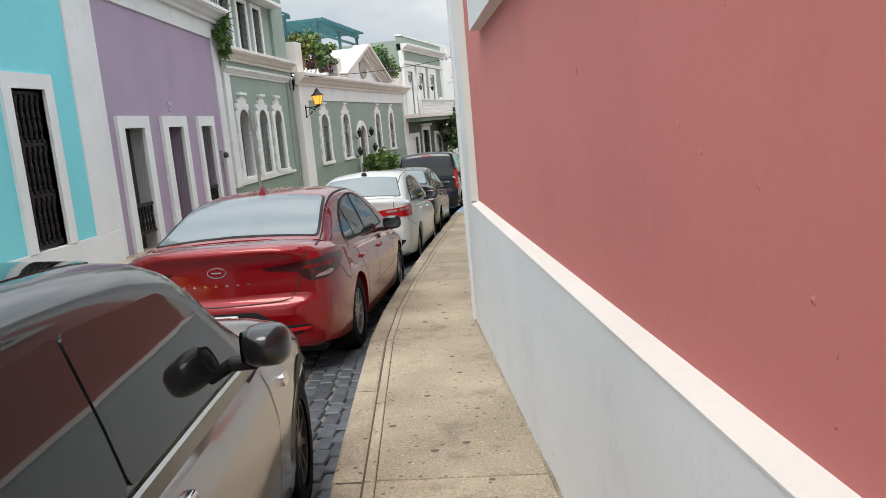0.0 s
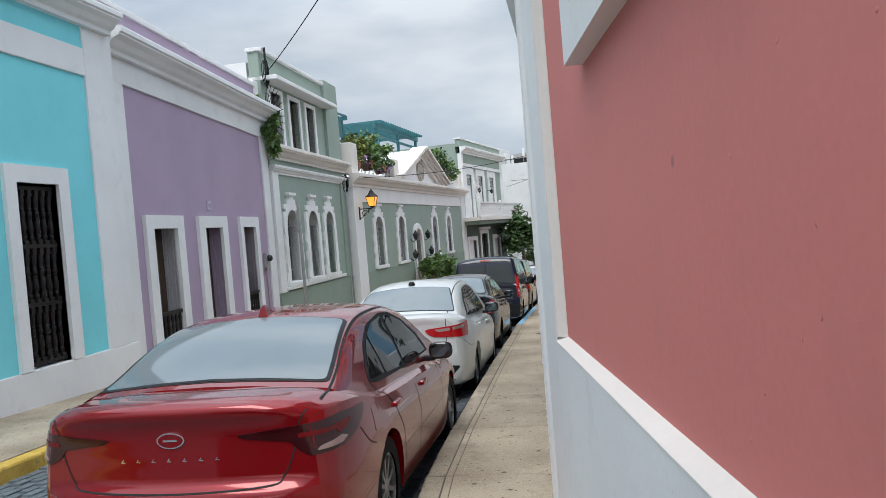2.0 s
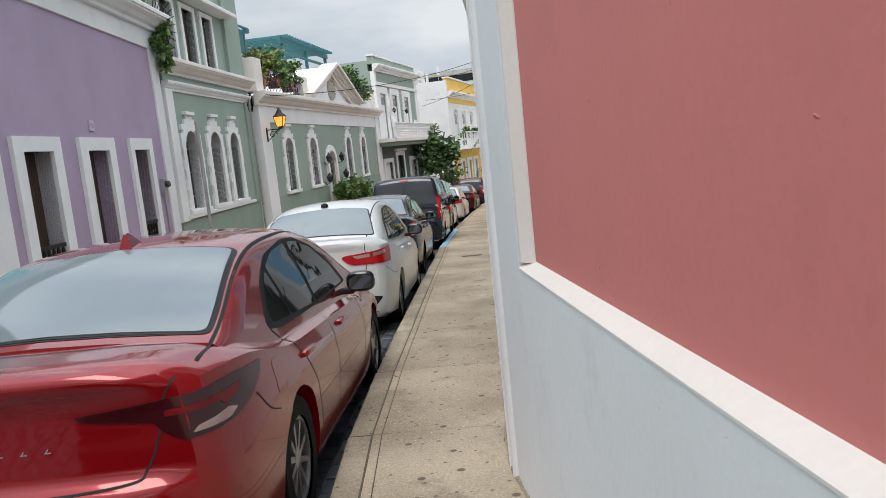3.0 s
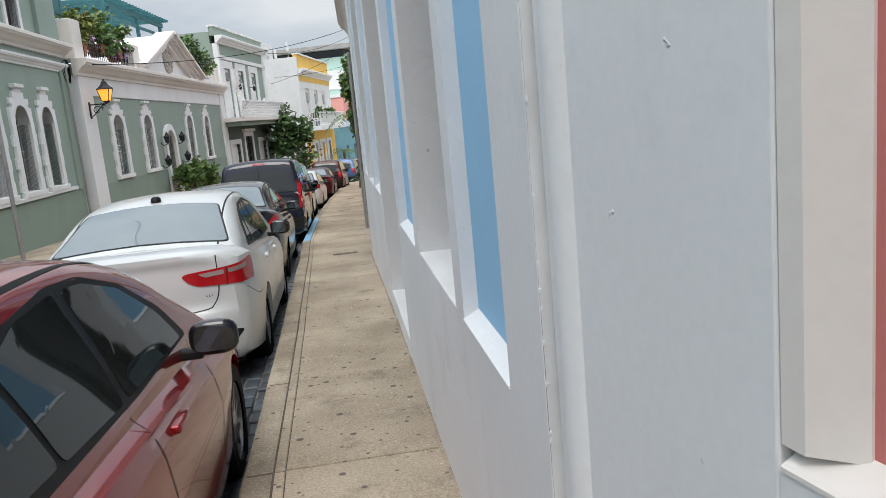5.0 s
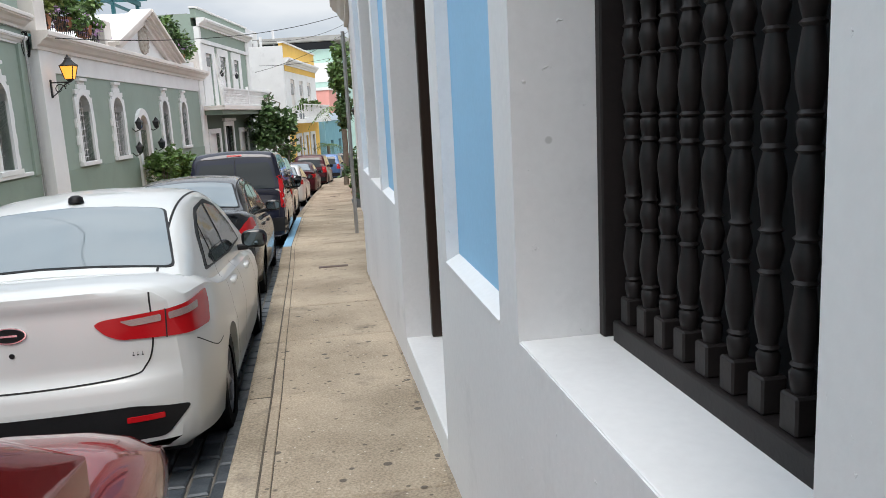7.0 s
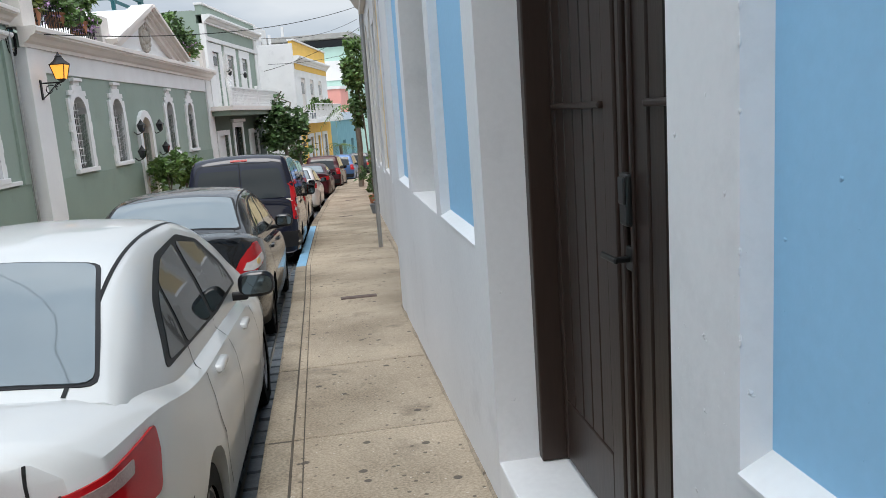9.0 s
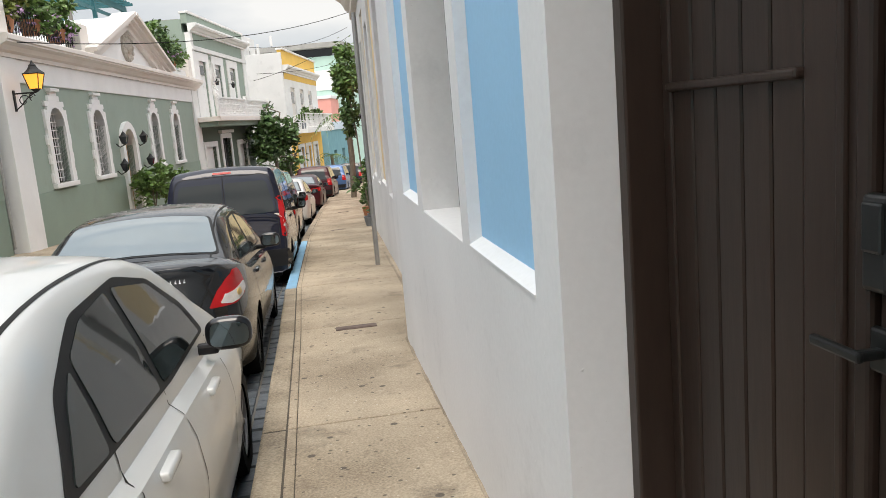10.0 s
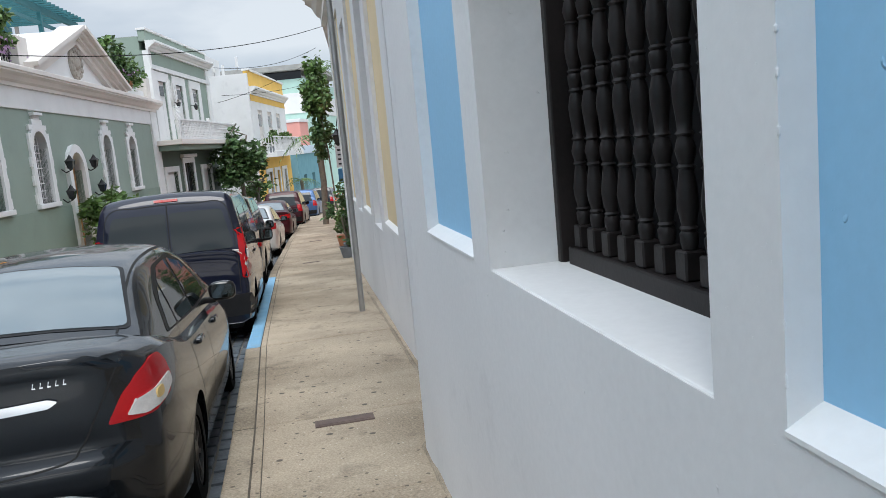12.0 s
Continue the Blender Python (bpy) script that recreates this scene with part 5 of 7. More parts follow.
def cut_arches(bm, W, axles, r, z):
    me = bpy.data.meshes.new("cut")
    bm.to_mesh(me)
    bm.free()
    ob = new("cut", me)
    cutter_bm = bmesh.new()
    for y in axles:
        for s in (1, -1):
            c = lathe([(r, s * W * 0.62), (r, s * W * 1.3)], 28, "x", (0, y, z))
            bmesh.ops.recalc_face_normals(c, faces=c.faces[:])
            tmp = bpy.data.meshes.new("tmp")
            c.to_mesh(tmp)
            c.free()
            cutter_bm.from_mesh(tmp)
            bpy.data.meshes.remove(tmp)
    cm = bpy.data.meshes.new("cutter")
    cutter_bm.to_mesh(cm)
    cutter_bm.free()
    cut = new("cutter", cm)
    mod = ob.modifiers.new("arches", "BOOLEAN")
    mod.operation, mod.solver, mod.object = "DIFFERENCE", "EXACT", cut
    dg = bpy.context.evaluated_depsgraph_get()
    dg.update()
    res = bpy.data.meshes.new_from_object(ob.evaluated_get(dg))
    out = bmesh.new()
    out.from_mesh(res)
    for o in (ob, cut):
        bpy.data.objects.remove(o)
    for m in (me, cm, res):
        bpy.data.meshes.remove(m)
    return out


VIEWS = {"rear": (Vector((1, 0, 0)), Vector((0, 0, 1)), Vector((0, 1, 0))), "side": (Vector((0, 1, 0)), Vector((0, 0, 1)), Vector((-1, 0, 0))), "front": (Vector((1, 0, 0)), Vector((0, 0, 1)), Vector((0, -1, 0))),
         "top": (Vector((1, 0, 0)), Vector((0, 1, 0)), Vector((0, 0, -1))), "corner": (Vector((0.707, 0.707, 0)), Vector((0, 0, 1)), Vector((-0.707, 0.707, 0)))}


def rounded(outline, r=0.03, n=3):
    """Polygon with its corners rounded."""
    out = []
    m = len(outline)
    for i in range(m):
        p, a, b = (np.array(outline[k % m], float) for k in (i, i - 1, i + 1))
        da, db = a - p, b - p
        ra, rb = min(r, np.linalg.norm(da) * 0.45), min(r, np.linalg.norm(db) * 0.45)
        s, e = p + da / np.linalg.norm(da) * ra, p + db / np.linalg.norm(db) * rb
        for k in range(n + 1):
            t = k / n
            out.append(tuple((1 - t) ** 2 * s + 2 * t * (1 - t) * p + t * t * e))
    return out


class Skin:
    """Lays flat outlines onto a car's body from one side."""

    def __init__(self, bm):
        self.tree = BVHTree.FromBMesh(bm)

    def lay(self, outline, view, off=0.006, cuts=3, mirror=False, thick=0.012):
        u, v, d = VIEWS[view]
        bm = bmesh.new()
        f = bm.faces.new([bm.verts.new((x, y, 0)) for x, y in outline])
        bmesh.ops.triangulate(bm, faces=[f])
        for _ in range(cuts):
            long_edges = [e for e in bm.edges if e.calc_length() > 0.07]
            if not long_edges:
                break
            bmesh.ops.subdivide_edges(bm, edges=long_edges, cuts=1)
            bmesh.ops.triangulate(bm, faces=bm.faces[:])
        last = None
        lost = []
        for q in bm.verts:
            p = u * q.co.x + v * q.co.y - d * 6
            if view == "corner":
                p = p + Vector((0, 0, 0))
            hit, nrm, _, _ = self.tree.ray_cast(p, d)
            if hit is None:
                lost.append(q)
                continue
            if nrm.dot(d) > 0:
                nrm = -nrm
            last = hit + nrm * off
            q.co = last
        if lost:
            bmesh.ops.delete(bm, geom=lost, context="VERTS")
        bmesh.ops.remove_doubles(bm, verts=bm.verts[:], dist=0.0005)
        bmesh.ops.recalc_face_normals(bm, faces=bm.faces[:])
        if bm.faces and sum((f.normal.dot(d) * f.calc_area() for f in bm.faces)) > 0:
            bmesh.ops.reverse_faces(bm, faces=bm.faces[:])
        if thick:
            bm.normal_update()
            inner = {q: q.normal.copy() for q in bm.verts}
            old = bm.faces[:]
            grown = bmesh.ops.extrude_face_region(bm, geom=old, use_keep_orig=True)
            tree = {tuple(round(c, 6) for c in q.co): n for q, n in inner.items()}
            for q in grown["geom"]:
                if isinstance(q, bmesh.types.BMVert):
                    n = tree.get(tuple(round(c, 6) for c in q.co))
                    if n is not None:
                        q.co = q.co - n * thick
        if mirror:
            for q in bm.verts:
                q.co.x = -q.co.x
        return bm

    def line(self, pts, view, w=0.006, off=0.002, mirror=False):
        """A thin dark gap along points."""
        u, v, d = VIEWS[view]
        bm = bmesh.new()
        fine = smooth_curve(pts, 8)
        rows = []
        for i, p in enumerate(fine):
            t = np.array(fine[min(i + 1, len(fine) - 1)]) - np.array(fine[max(i - 1, 0)])
            nn = np.array((-t[1], t[0])) / (np.linalg.norm(t) + 1e-9) * w / 2
            pair = []
            for q in (p + nn, p - nn):
                hit, nrm, _, _ = self.tree.ray_cast(u * q[0] + v * q[1] - d * 6, d)
                if hit is None:
                    break
                pair.append(hit + (nrm if nrm.dot(d) < 0 else -nrm) * off)
            if len(pair) == 2:
                rows.append([bm.verts.new(((-c.x if mirror else c.x), c.y, c.z)) for c in pair])
            elif rows:
                break
        for a, b in zip(rows, rows[1:]):
            bm.faces.new((a[0], a[1], b[1], b[0]))
        return bm


def wheel(parent, x, y, r, width, s, rim_material, spokes=10, rim=0.66):
    w = part("wheel", bpy.data.meshes.new("hub"), rim_material, parent)
    w.location = (x, y, r)
    part("tyre", lathe([(r * rim, -width / 2), (r * 0.93, -width / 2), (r * 0.985, -width * 0.36), (r, -width * 0.2), (r, width * 0.2), (r * 0.985, width * 0.36), (r * 0.93, width / 2), (r * rim, width / 2)], 32, "x", caps=False), RUBBER, w, smooth=35)
    f = s * (width / 2 - 0.012)
    bits = [lathe([(r * rim, -f * 0.8), (r * rim, f), (r * (rim - 0.05), f), (r * (rim - 0.05), -0.02 * s), (0.01, -0.02 * s)], 32, "x", caps=False), lathe([(0.055, 0), (0.055, f * 0.9), (0.03, f)], 14, "x")]
    for i in range(spokes):
        a = 2 * math.pi * i / spokes
        b = bmesh.new()
        box(b, min(f * 0.35, f * 0.88), max(f * 0.35, f * 0.88), -0.014, 0.014, 0.04, r * (rim - 0.04))
        bmesh.ops.rotate(b, verts=b.verts[:], cent=(0, 0, 0), matrix=Matrix.Rotation(a, 3, "X"))
        bits.append(b)
    part("rim", joined(*bits), rim_material, w, smooth=35)
    # Black disc behind the spokes, painted dark as the shade inside the rim.
    part("wheel_shade_disc", lathe([(r * 0.6, -f * 0.3), (r * 0.6, 0.02 * s), (0.02, 0.02 * s)], 20, "x"), BLACK, w)


def mirror(parent, x, y, z, paint, s, w=0.2, h=0.14, folded=False):
    bm = bmesh.new()
    bmesh.ops.create_uvsphere(bm, u_segments=16, v_segments=10, radius=0.5)
    for q in bm.verts:
        x_, z_ = q.co.x * 2, q.co.z * 2
        x_, z_ = math.copysign(abs(x_) ** 0.7, x_), math.copysign(abs(z_) ** 0.7, z_)
        q.co = Vector((x_ * w * 0.52, q.co.y * 0.2 if q.co.y > 0 else q.co.y * (0.2 if folded else 0.06), z_ * h * 0.54))
    bmesh.ops.translate(bm, verts=bm.verts[:], vec=(x + s * w * 0.5, y, z))
    m = part("mirror", bm, paint, parent, smooth=60)
    g = bmesh.new()
    out = rounded([(-w * 0.42, -h * 0.38), (w * 0.44, -h * 0.36), (w * 0.46, h * 0.3), (-w * 0.36, h * 0.44)], 0.04, 4)
    a = [g.verts.new((x + s * w * 0.5 + s * px, y - 0.034, z + pz)) for px, pz in out]
    g.faces.new(a)
    if folded:
        for q in g.verts:
            q.co = Vector((x + s * 0.004, y + (q.co.x - x - s * w * 0.5) * 0.9, q.co.z))
    part("mirror_glass", g, MIRRORGLASS, m)
    part("stalk", joined(bevelled(x - s * 0.07, x + s * 0.05, y - 0.015, y + 0.055, z - h * 0.62, z - h * 0.3, 0.012)), BLACK, m)


def letters(parent, text, size, m, material):
    cu = bpy.data.curves.new("lettering", "FONT")
    cu.body, cu.size, cu.align_x, cu.align_y, cu.extrude = text, size, "CENTER", "CENTER", 0.0015
    tmp = new("tmp", cu)
    dg = bpy.context.evaluated_depsgraph_get()
    dg.update()
    me = bpy.data.meshes.new_from_object(tmp.evaluated_get(dg))
    bpy.data.objects.remove(tmp)
    bpy.data.curves.remove(cu)
    me.materials.clear()
    me.materials.append(material)
    o = part("lettering", me, material, parent)
    o.matrix_local = m
    return o


def seat_heads(parent, ys, z, wx):
    for y in ys:
        for x in (-wx, wx):
            part("headrest", bevelled(x - 0.12, x + 0.12, y - 0.05, y + 0.05, z, z + 0.2, 0.045, 3), BLACK, parent)


def shark_fin(y, z):
    """Aerial fin, broad at its foot and narrow along its crest."""
    bm = prism([(y - 0.06, z - 0.025), (y - 0.05, z + 0.05), (y - 0.025, z + 0.058), (y + 0.03, z + 0.03), (y + 0.13, z - 0.025)], -0.036, 0.036)
    for q in bm.verts:
        q.co.x *= 1.0 - 0.85 * min(max((q.co.z - z + 0.025) / 0.08, 0), 1)
    return bm


def car(m, label, P):
    """P describes one car: sizes in metres, y from the rear bumper forwards, x to its right."""
    c = thing("car", m, label, "car", "parked cars")
    W, L = P["W"], P["L"]
    low = lower_shell(P["low"], W, P["mid"])
    low = cut_arches(low, W, P["axles"], P["r"] + 0.035, P["r"])
    if "tail" in P:
        low = add_tail(low, P)
    cab = cabin_shell(P["top"], P["belt"], P["wb"], P["wr"], P["roof"], P["belt"] - 0.12)
    if P.get("roof_paint"):
        body = low
        skin_bm = bmesh.new()
        for b in (low, cab):
            t = bpy.data.meshes.new("t")
            b.to_mesh(t)
            skin_bm.from_mesh(t)
            bpy.data.meshes.remove(t)
        skin = Skin(skin_bm)
        skin_bm.free()
        part("body", low, P["paint"], c, smooth=38)
        part("roof", cab, P["roof_paint"], c, smooth=38)
    else:
        body = joined(low, cab)
        skin = Skin(body)
        part("body", body, P["paint"], c, smooth=38)
    part("underbody", bevelled(-W * 0.8, W * 0.8, 0.25, L - 0.25, 0.17, 0.36, 0.02), BLACK, c)
    for y in P["axles"]:
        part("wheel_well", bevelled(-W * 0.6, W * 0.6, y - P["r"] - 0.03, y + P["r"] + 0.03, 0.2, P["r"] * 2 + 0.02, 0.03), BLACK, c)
        for s in (1, -1):
            wheel(c, s * (W - 0.135), y, P["r"], 0.2, s, P["rim"], P.get("spokes", 10))
    for nm, view, outl, mat_, off, rr, both in P["skins"]:
        for k in ((False, True) if both else (False,)):
            part(nm, skin.lay(rounded(outl, rr) if rr else outl, view, off, mirror=k), mat_, c, smooth=40)
    for view, pts, w, both in P["gaps"]:
        for k in ((False, True) if both else (False,)):
            ln = skin.line(pts, view, w, mirror=k)
            if len(ln.faces):
                part("panel_gap", ln, SEAM, c)
    for y, z in P.get("handles", ()):
        for s in (1, -1):
            hit, nrm, _, _ = skin.tree.ray_cast(Vector((3, y, z)), Vector((-1, 0, 0)))
            if hit:
                part("door_handle", bevelled(s * (hit.x - 0.015), s * (hit.x + 0.028), y - 0.1, y + 0.1, z - 0.017, z + 0.017, 0.012, 3), P.get("handle_paint", P["paint"]), c, smooth=50)
    mx, my, mz = P["mirror"]
    for s in (1, -1):
        mirror(c, s * mx, my, mz, P.get("mirror_paint", P["paint"]), s, *P.get("mirror_size", (0.2, 0.14)))
    if "fin" in P:
        fy, fz = P["fin"]
        part("antenna_fin", shark_fin(fy, fz), P["paint"] if P.get("fin_paint") else BLACK, c)
    return c, skin


def plate(c, y, z, lean, text, lower=True, tail=None):
    p = part("number_plate", bevelled(-0.155, 0.155, -0.006, 0.006, -0.08, 0.08, 0.01), PLATE, c, "white number plate with dark figures")
    p.matrix_local = pose(0, y, z, lean, 0, 0)
    letters(p, text, 0.082, pose(0, -0.0075, -0.004, 90, 0, 0), INK)
    part("seal", lathe([(0.022, 0), (0.022, -0.0015)], 16, "y", (0.005, -0.006, 0)), GOLD, p)
    for zz, ww, hh in ((0.062, 0.2, 0.016), (-0.064, 0.25, 0.018)):
        part("printed_bar", bevelled(-ww / 2, ww / 2, -0.0075, -0.005, zz - hh / 2, zz + hh / 2, 0), INK if zz > 0 else BLACK, p)
    return p


def bar_letters(c, skin, x0, x1, z, n, h, material, view="rear"):
    """A badge of n unreadable chrome strokes."""
    w = (x1 - x0) / n
    for i in range(n):
        a = x0 + i * w
        e, k = min(w * 0.10, 0.005), min(w * 0.22, 0.012)
        part("badge", joined(skin.lay([(a + k, z), (a + k + e, z), (a + 2 * k + e, z + h), (a + 2 * k, z + h)], view, 0.003, 1, thick=0.004), skin.lay([(a + k, z), (a + k * 3, z), (a + k * 3, z + h * 0.22), (a + k, z + h * 0.22)], view, 0.003, 1, thick=0.004)), material, c)


def oval_badge(c, skin, x, z, rx, rz, material, inner=None):
    o = [(x + rx * math.cos(a), z + rz * math.sin(a)) for a in (2 * math.pi * k / 24 for k in range(24))]
    part("badge", skin.lay(o, "rear", 0.008, 2), material, c, smooth=40)
    if inner:
        o = [(x + rx * 0.9 * math.cos(a), z + rz * 0.86 * math.sin(a)) for a in (2 * math.pi * k / 24 for k in range(24))]
        part("badge_field", skin.lay(o, "rear", 0.011, 2), inner, c, smooth=40)
        part("badge_bar", skin.lay([(x - rx * 0.5, z - rz * 0.12), (x + rx * 0.5, z - rz * 0.12), (x + rx * 0.5, z + rz * 0.12), (x - rx * 0.5, z + rz * 0.12)], "rear", 0.014, 1), material, c)


def sedan(L, W, H, belt, paint, rim, axles, r=0.315, deck=1.03, rear=0.62, **k):
    """A saloon's shape from its main sizes."""
    P = dict(L=L, W=W, paint=paint, rim=rim, axles=axles, r=r, mid=0.62, belt=belt, roof=H, wb=W * 0.885, wr=W * 0.66)
    P["low"] = [(0.10, 0.83, deck - 0.012, 0.27), (0.135, 0.885, deck - 0.004, 0.25), (0.21, 0.93, deck, 0.23), (0.5, 0.985, deck - 0.005, 0.2), (1.1, 1.0, belt + 0.03, 0.19), (2.0, 1.0, belt, 0.19), (3.0, 1.0, belt - 0.03, 0.19), (3.35, 0.995, belt - 0.06, 0.2), (L - 0.75, 0.975, 0.86, 0.2), (L - 0.3, 0.92, 0.74, 0.21), (L - 0.08, 0.82, 0.62, 0.24), (L, 0.72, 0.5, 0.3)]
    P["tail"] = [(0.26, 0.0), (0.31, -0.03), (0.40, -0.05), (0.52, -0.055), (0.60, -0.045), (0.64, -0.02), (0.68, -0.008), (0.80, -0.012), (deck - 0.10, -0.016), (deck - 0.05, -0.03), (deck - 0.015, -0.03), (deck + 0.01, 0.0)]
    return P


def sedan_glass(P, rw, sw, fw=None):
    """Rear window, side windows and windscreen laid on the cabin."""
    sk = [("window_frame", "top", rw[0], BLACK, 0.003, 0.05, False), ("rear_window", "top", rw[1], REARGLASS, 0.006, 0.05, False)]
    sk += [("window_frame", "side", sw[0], BLACK, 0.003, 0.05, True)] + [("side_window", "side", o, GLASS, 0.007, 0.03, True) for o in sw[1]]
    if fw:
        sk += [("windscreen", "top", fw, GLASS, 0.005, 0.06, False)]
    return sk


# red saloon
P = sedan(4.60, 0.90, 1.435, 0.93, RED_PAINT, ALLOY, (1.04, 3.72), 0.325, 1.06)
P["tail"] = [(0.26, 0.0), (0.32, -0.03), (0.42, -0.055), (0.52, -0.06), (0.61, -0.05), (0.645, -0.015), (0.67, 0.0), (0.80, 0.0), (0.90, -0.004), (0.96, -0.02), (1.0, -0.05), (1.035, -0.055), (1.055, -0.035), (1.066, 0.0)]
P["top"] = [(0.40, 1.055), (0.60, 1.12), (0.90, 1.265), (1.15, 1.355), (1.45, 1.412), (1.85, 1.435), (2.3, 1.42), (2.75, 1.335), (3.15, 1.15), (3.5, 0.94)]
P["skins"] = sedan_glass(P, ([(-0.70, 0.47), (0.70, 0.47), (0.60, 1.27), (-0.60, 1.27)], [(-0.675, 0.49), (0.675, 0.49), (0.575, 1.25), (-0.575, 1.25)]),
                         ([(1.02, 0.985), (1.05, 1.06), (1.22, 1.20), (1.5, 1.315), (1.9, 1.365), (2.2, 1.36), (2.55, 1.28), (2.86, 1.13), (3.05, 0.965), (2.2, 0.945), (1.2, 0.955)], [[(1.07, 0.995), (1.10, 1.06), (1.25, 1.18), (1.36, 1.235), (1.44, 0.985)], [(1.475, 0.98), (1.40, 1.25), (1.62, 1.315), (1.94, 1.343), (2.0, 0.965)], [(2.06, 0.965), (2.02, 1.343), (2.2, 1.335), (2.5, 1.27), (2.78, 1.12), (2.93, 0.975)]]),
                         [(-0.55, 2.75), (0.55, 2.75), (0.68, 3.35), (-0.68, 3.35)])
P["skins"] += [
    ("tail_light", "corner", [(0.25, 0.893), (0.50, 0.925), (0.75, 0.945), (1.02, 0.935), (0.99, 0.885), (0.90, 0.825), (0.78, 0.785), (0.55, 0.768), (0.50, 0.80), (0.47, 0.845), (0.28, 0.872)], DARKLENS, 0.006, 0.012, True),
    ("tail_light_strip", "corner", [(0.50, 0.885), (0.84, 0.905), (0.80, 0.865), (0.72, 0.85), (0.70, 0.872), (0.50, 0.862)], STRIPLENS, 0.009, 0.006, True),
    ("reverse_light", "corner", [(0.575, 0.79), (0.60, 0.812), (0.74, 0.835), (0.79, 0.82), (0.74, 0.797)], SMOKELENS, 0.010, 0.006, True),
    ("bumper_insert", "rear", [(-0.60, 0.37), (0.60, 0.37), (0.70, 0.44), (0.45, 0.45), (0.32, 0.555), (0.26, 0.57), (-0.26, 0.57), (-0.32, 0.555), (-0.45, 0.45), (-0.70, 0.44)], BLACK, 0.004, 0.03, False),
    ("reflector", "rear", [(0.48, 0.395), (0.66, 0.40), (0.68, 0.425), (0.50, 0.42)], REDLENS, 0.012, 0.005, True),
    ("fuel_flap", "side", [(0.72, 0.74), (0.88, 0.74), (0.88, 0.89), (0.72, 0.89)], RED_PAINT, 0.002, 0.03, False),
]
P["gaps"] = [("rear", [(-0.70, 1.0), (-0.655, 0.92), (-0.63, 0.80), (-0.575, 0.68), (-0.49, 0.635), (0.0, 0.62), (0.49, 0.635), (0.575, 0.68), (0.63, 0.80), (0.655, 0.92), (0.70, 1.0)], 0.008, False), ("side", [(1.98, 1.35), (2.02, 0.95), (2.04, 0.6), (2.0, 0.32)], 0.008, True), ("side", [(1.04, 0.98), (1.2, 0.86), (1.36, 0.70), (1.46, 0.5), (1.5, 0.34)], 0.008, True), ("side", [(3.02, 0.94), (3.1, 0.6), (3.08, 0.33)], 0.008, True), ("top", [(0.735, 0.20), (0.715, 0.47), (0.625, 1.25), (0.60, 1.9), (0.58, 2.6)], 0.014, True), ("side", [(0.46, 0.82), (0.58, 0.72), (0.70, 0.68)], 0.006, True), ("top", [(-0.66, 0.475), (-0.3, 0.462), (0.3, 0.462), (0.66, 0.475)], 0.012, False)]
P["handles"] = ((1.35, 0.80), (2.32, 0.79))
P["mirror"], P["mirror_paint"] = (0.84, 2.86, 0.97), BLACK_PAINT
P["fin"], P["fin_paint"] = (1.36, 1.445), True


def street_z(x, y):
    return road_z(x, y)


def parked(x, y, turn):
    return pose(x, y, street_z(x, y), -3.0, 0, turn)


red, skin = car(pose(-1.255, 6.60, road_z(-1.25, 6.6) - 0.005, -3.2, 0, 0.7), "glossy red metallic saloon car parked against the kerb", P)
oval_badge(red, skin, -0.0, 0.885, 0.075, 0.042, CHROME, RED_PAINT)
bar_letters(red, skin, -0.30, 0.30, 0.775, 7, 0.017, CHROME)
plate(red, -0.075, 0.475, 3, "JMK 143")

# white saloon
P = sedan(4.36, 0.86, 1.44, 0.93, WHITE_PAINT, ALLOY, (0.98, 3.55), 0.31, 1.06)
P["top"] = [(0.40, 1.05), (0.68, 1.17), (1.05, 1.33), (1.4, 1.41), (1.85, 1.44), (2.3, 1.42), (2.7, 1.33), (3.05, 1.14), (3.35, 0.95)]
P["skins"] = sedan_glass(P, ([(-0.66, 0.462), (0.66, 0.462), (0.525, 1.127), (-0.525, 1.127)], [(-0.645, 0.475), (0.645, 0.475), (0.51, 1.115), (-0.51, 1.115)]),
                         ([(0.92, 0.985), (1.15, 1.19), (1.5, 1.325), (2.05, 1.36), (2.45, 1.295), (2.78, 1.13), (2.95, 0.965), (2.1, 0.95)], [[(1.0, 1.0), (1.18, 1.15), (1.30, 1.215), (1.28, 0.985)], [(1.33, 0.985), (1.34, 1.23), (1.55, 1.30), (1.88, 1.33), (1.92, 0.97)], [(1.99, 0.97), (1.96, 1.332), (2.4, 1.28), (2.7, 1.12), (2.84, 0.98)]]),
                         [(-0.55, 2.7), (0.55, 2.7), (0.66, 3.2), (-0.66, 3.2)])
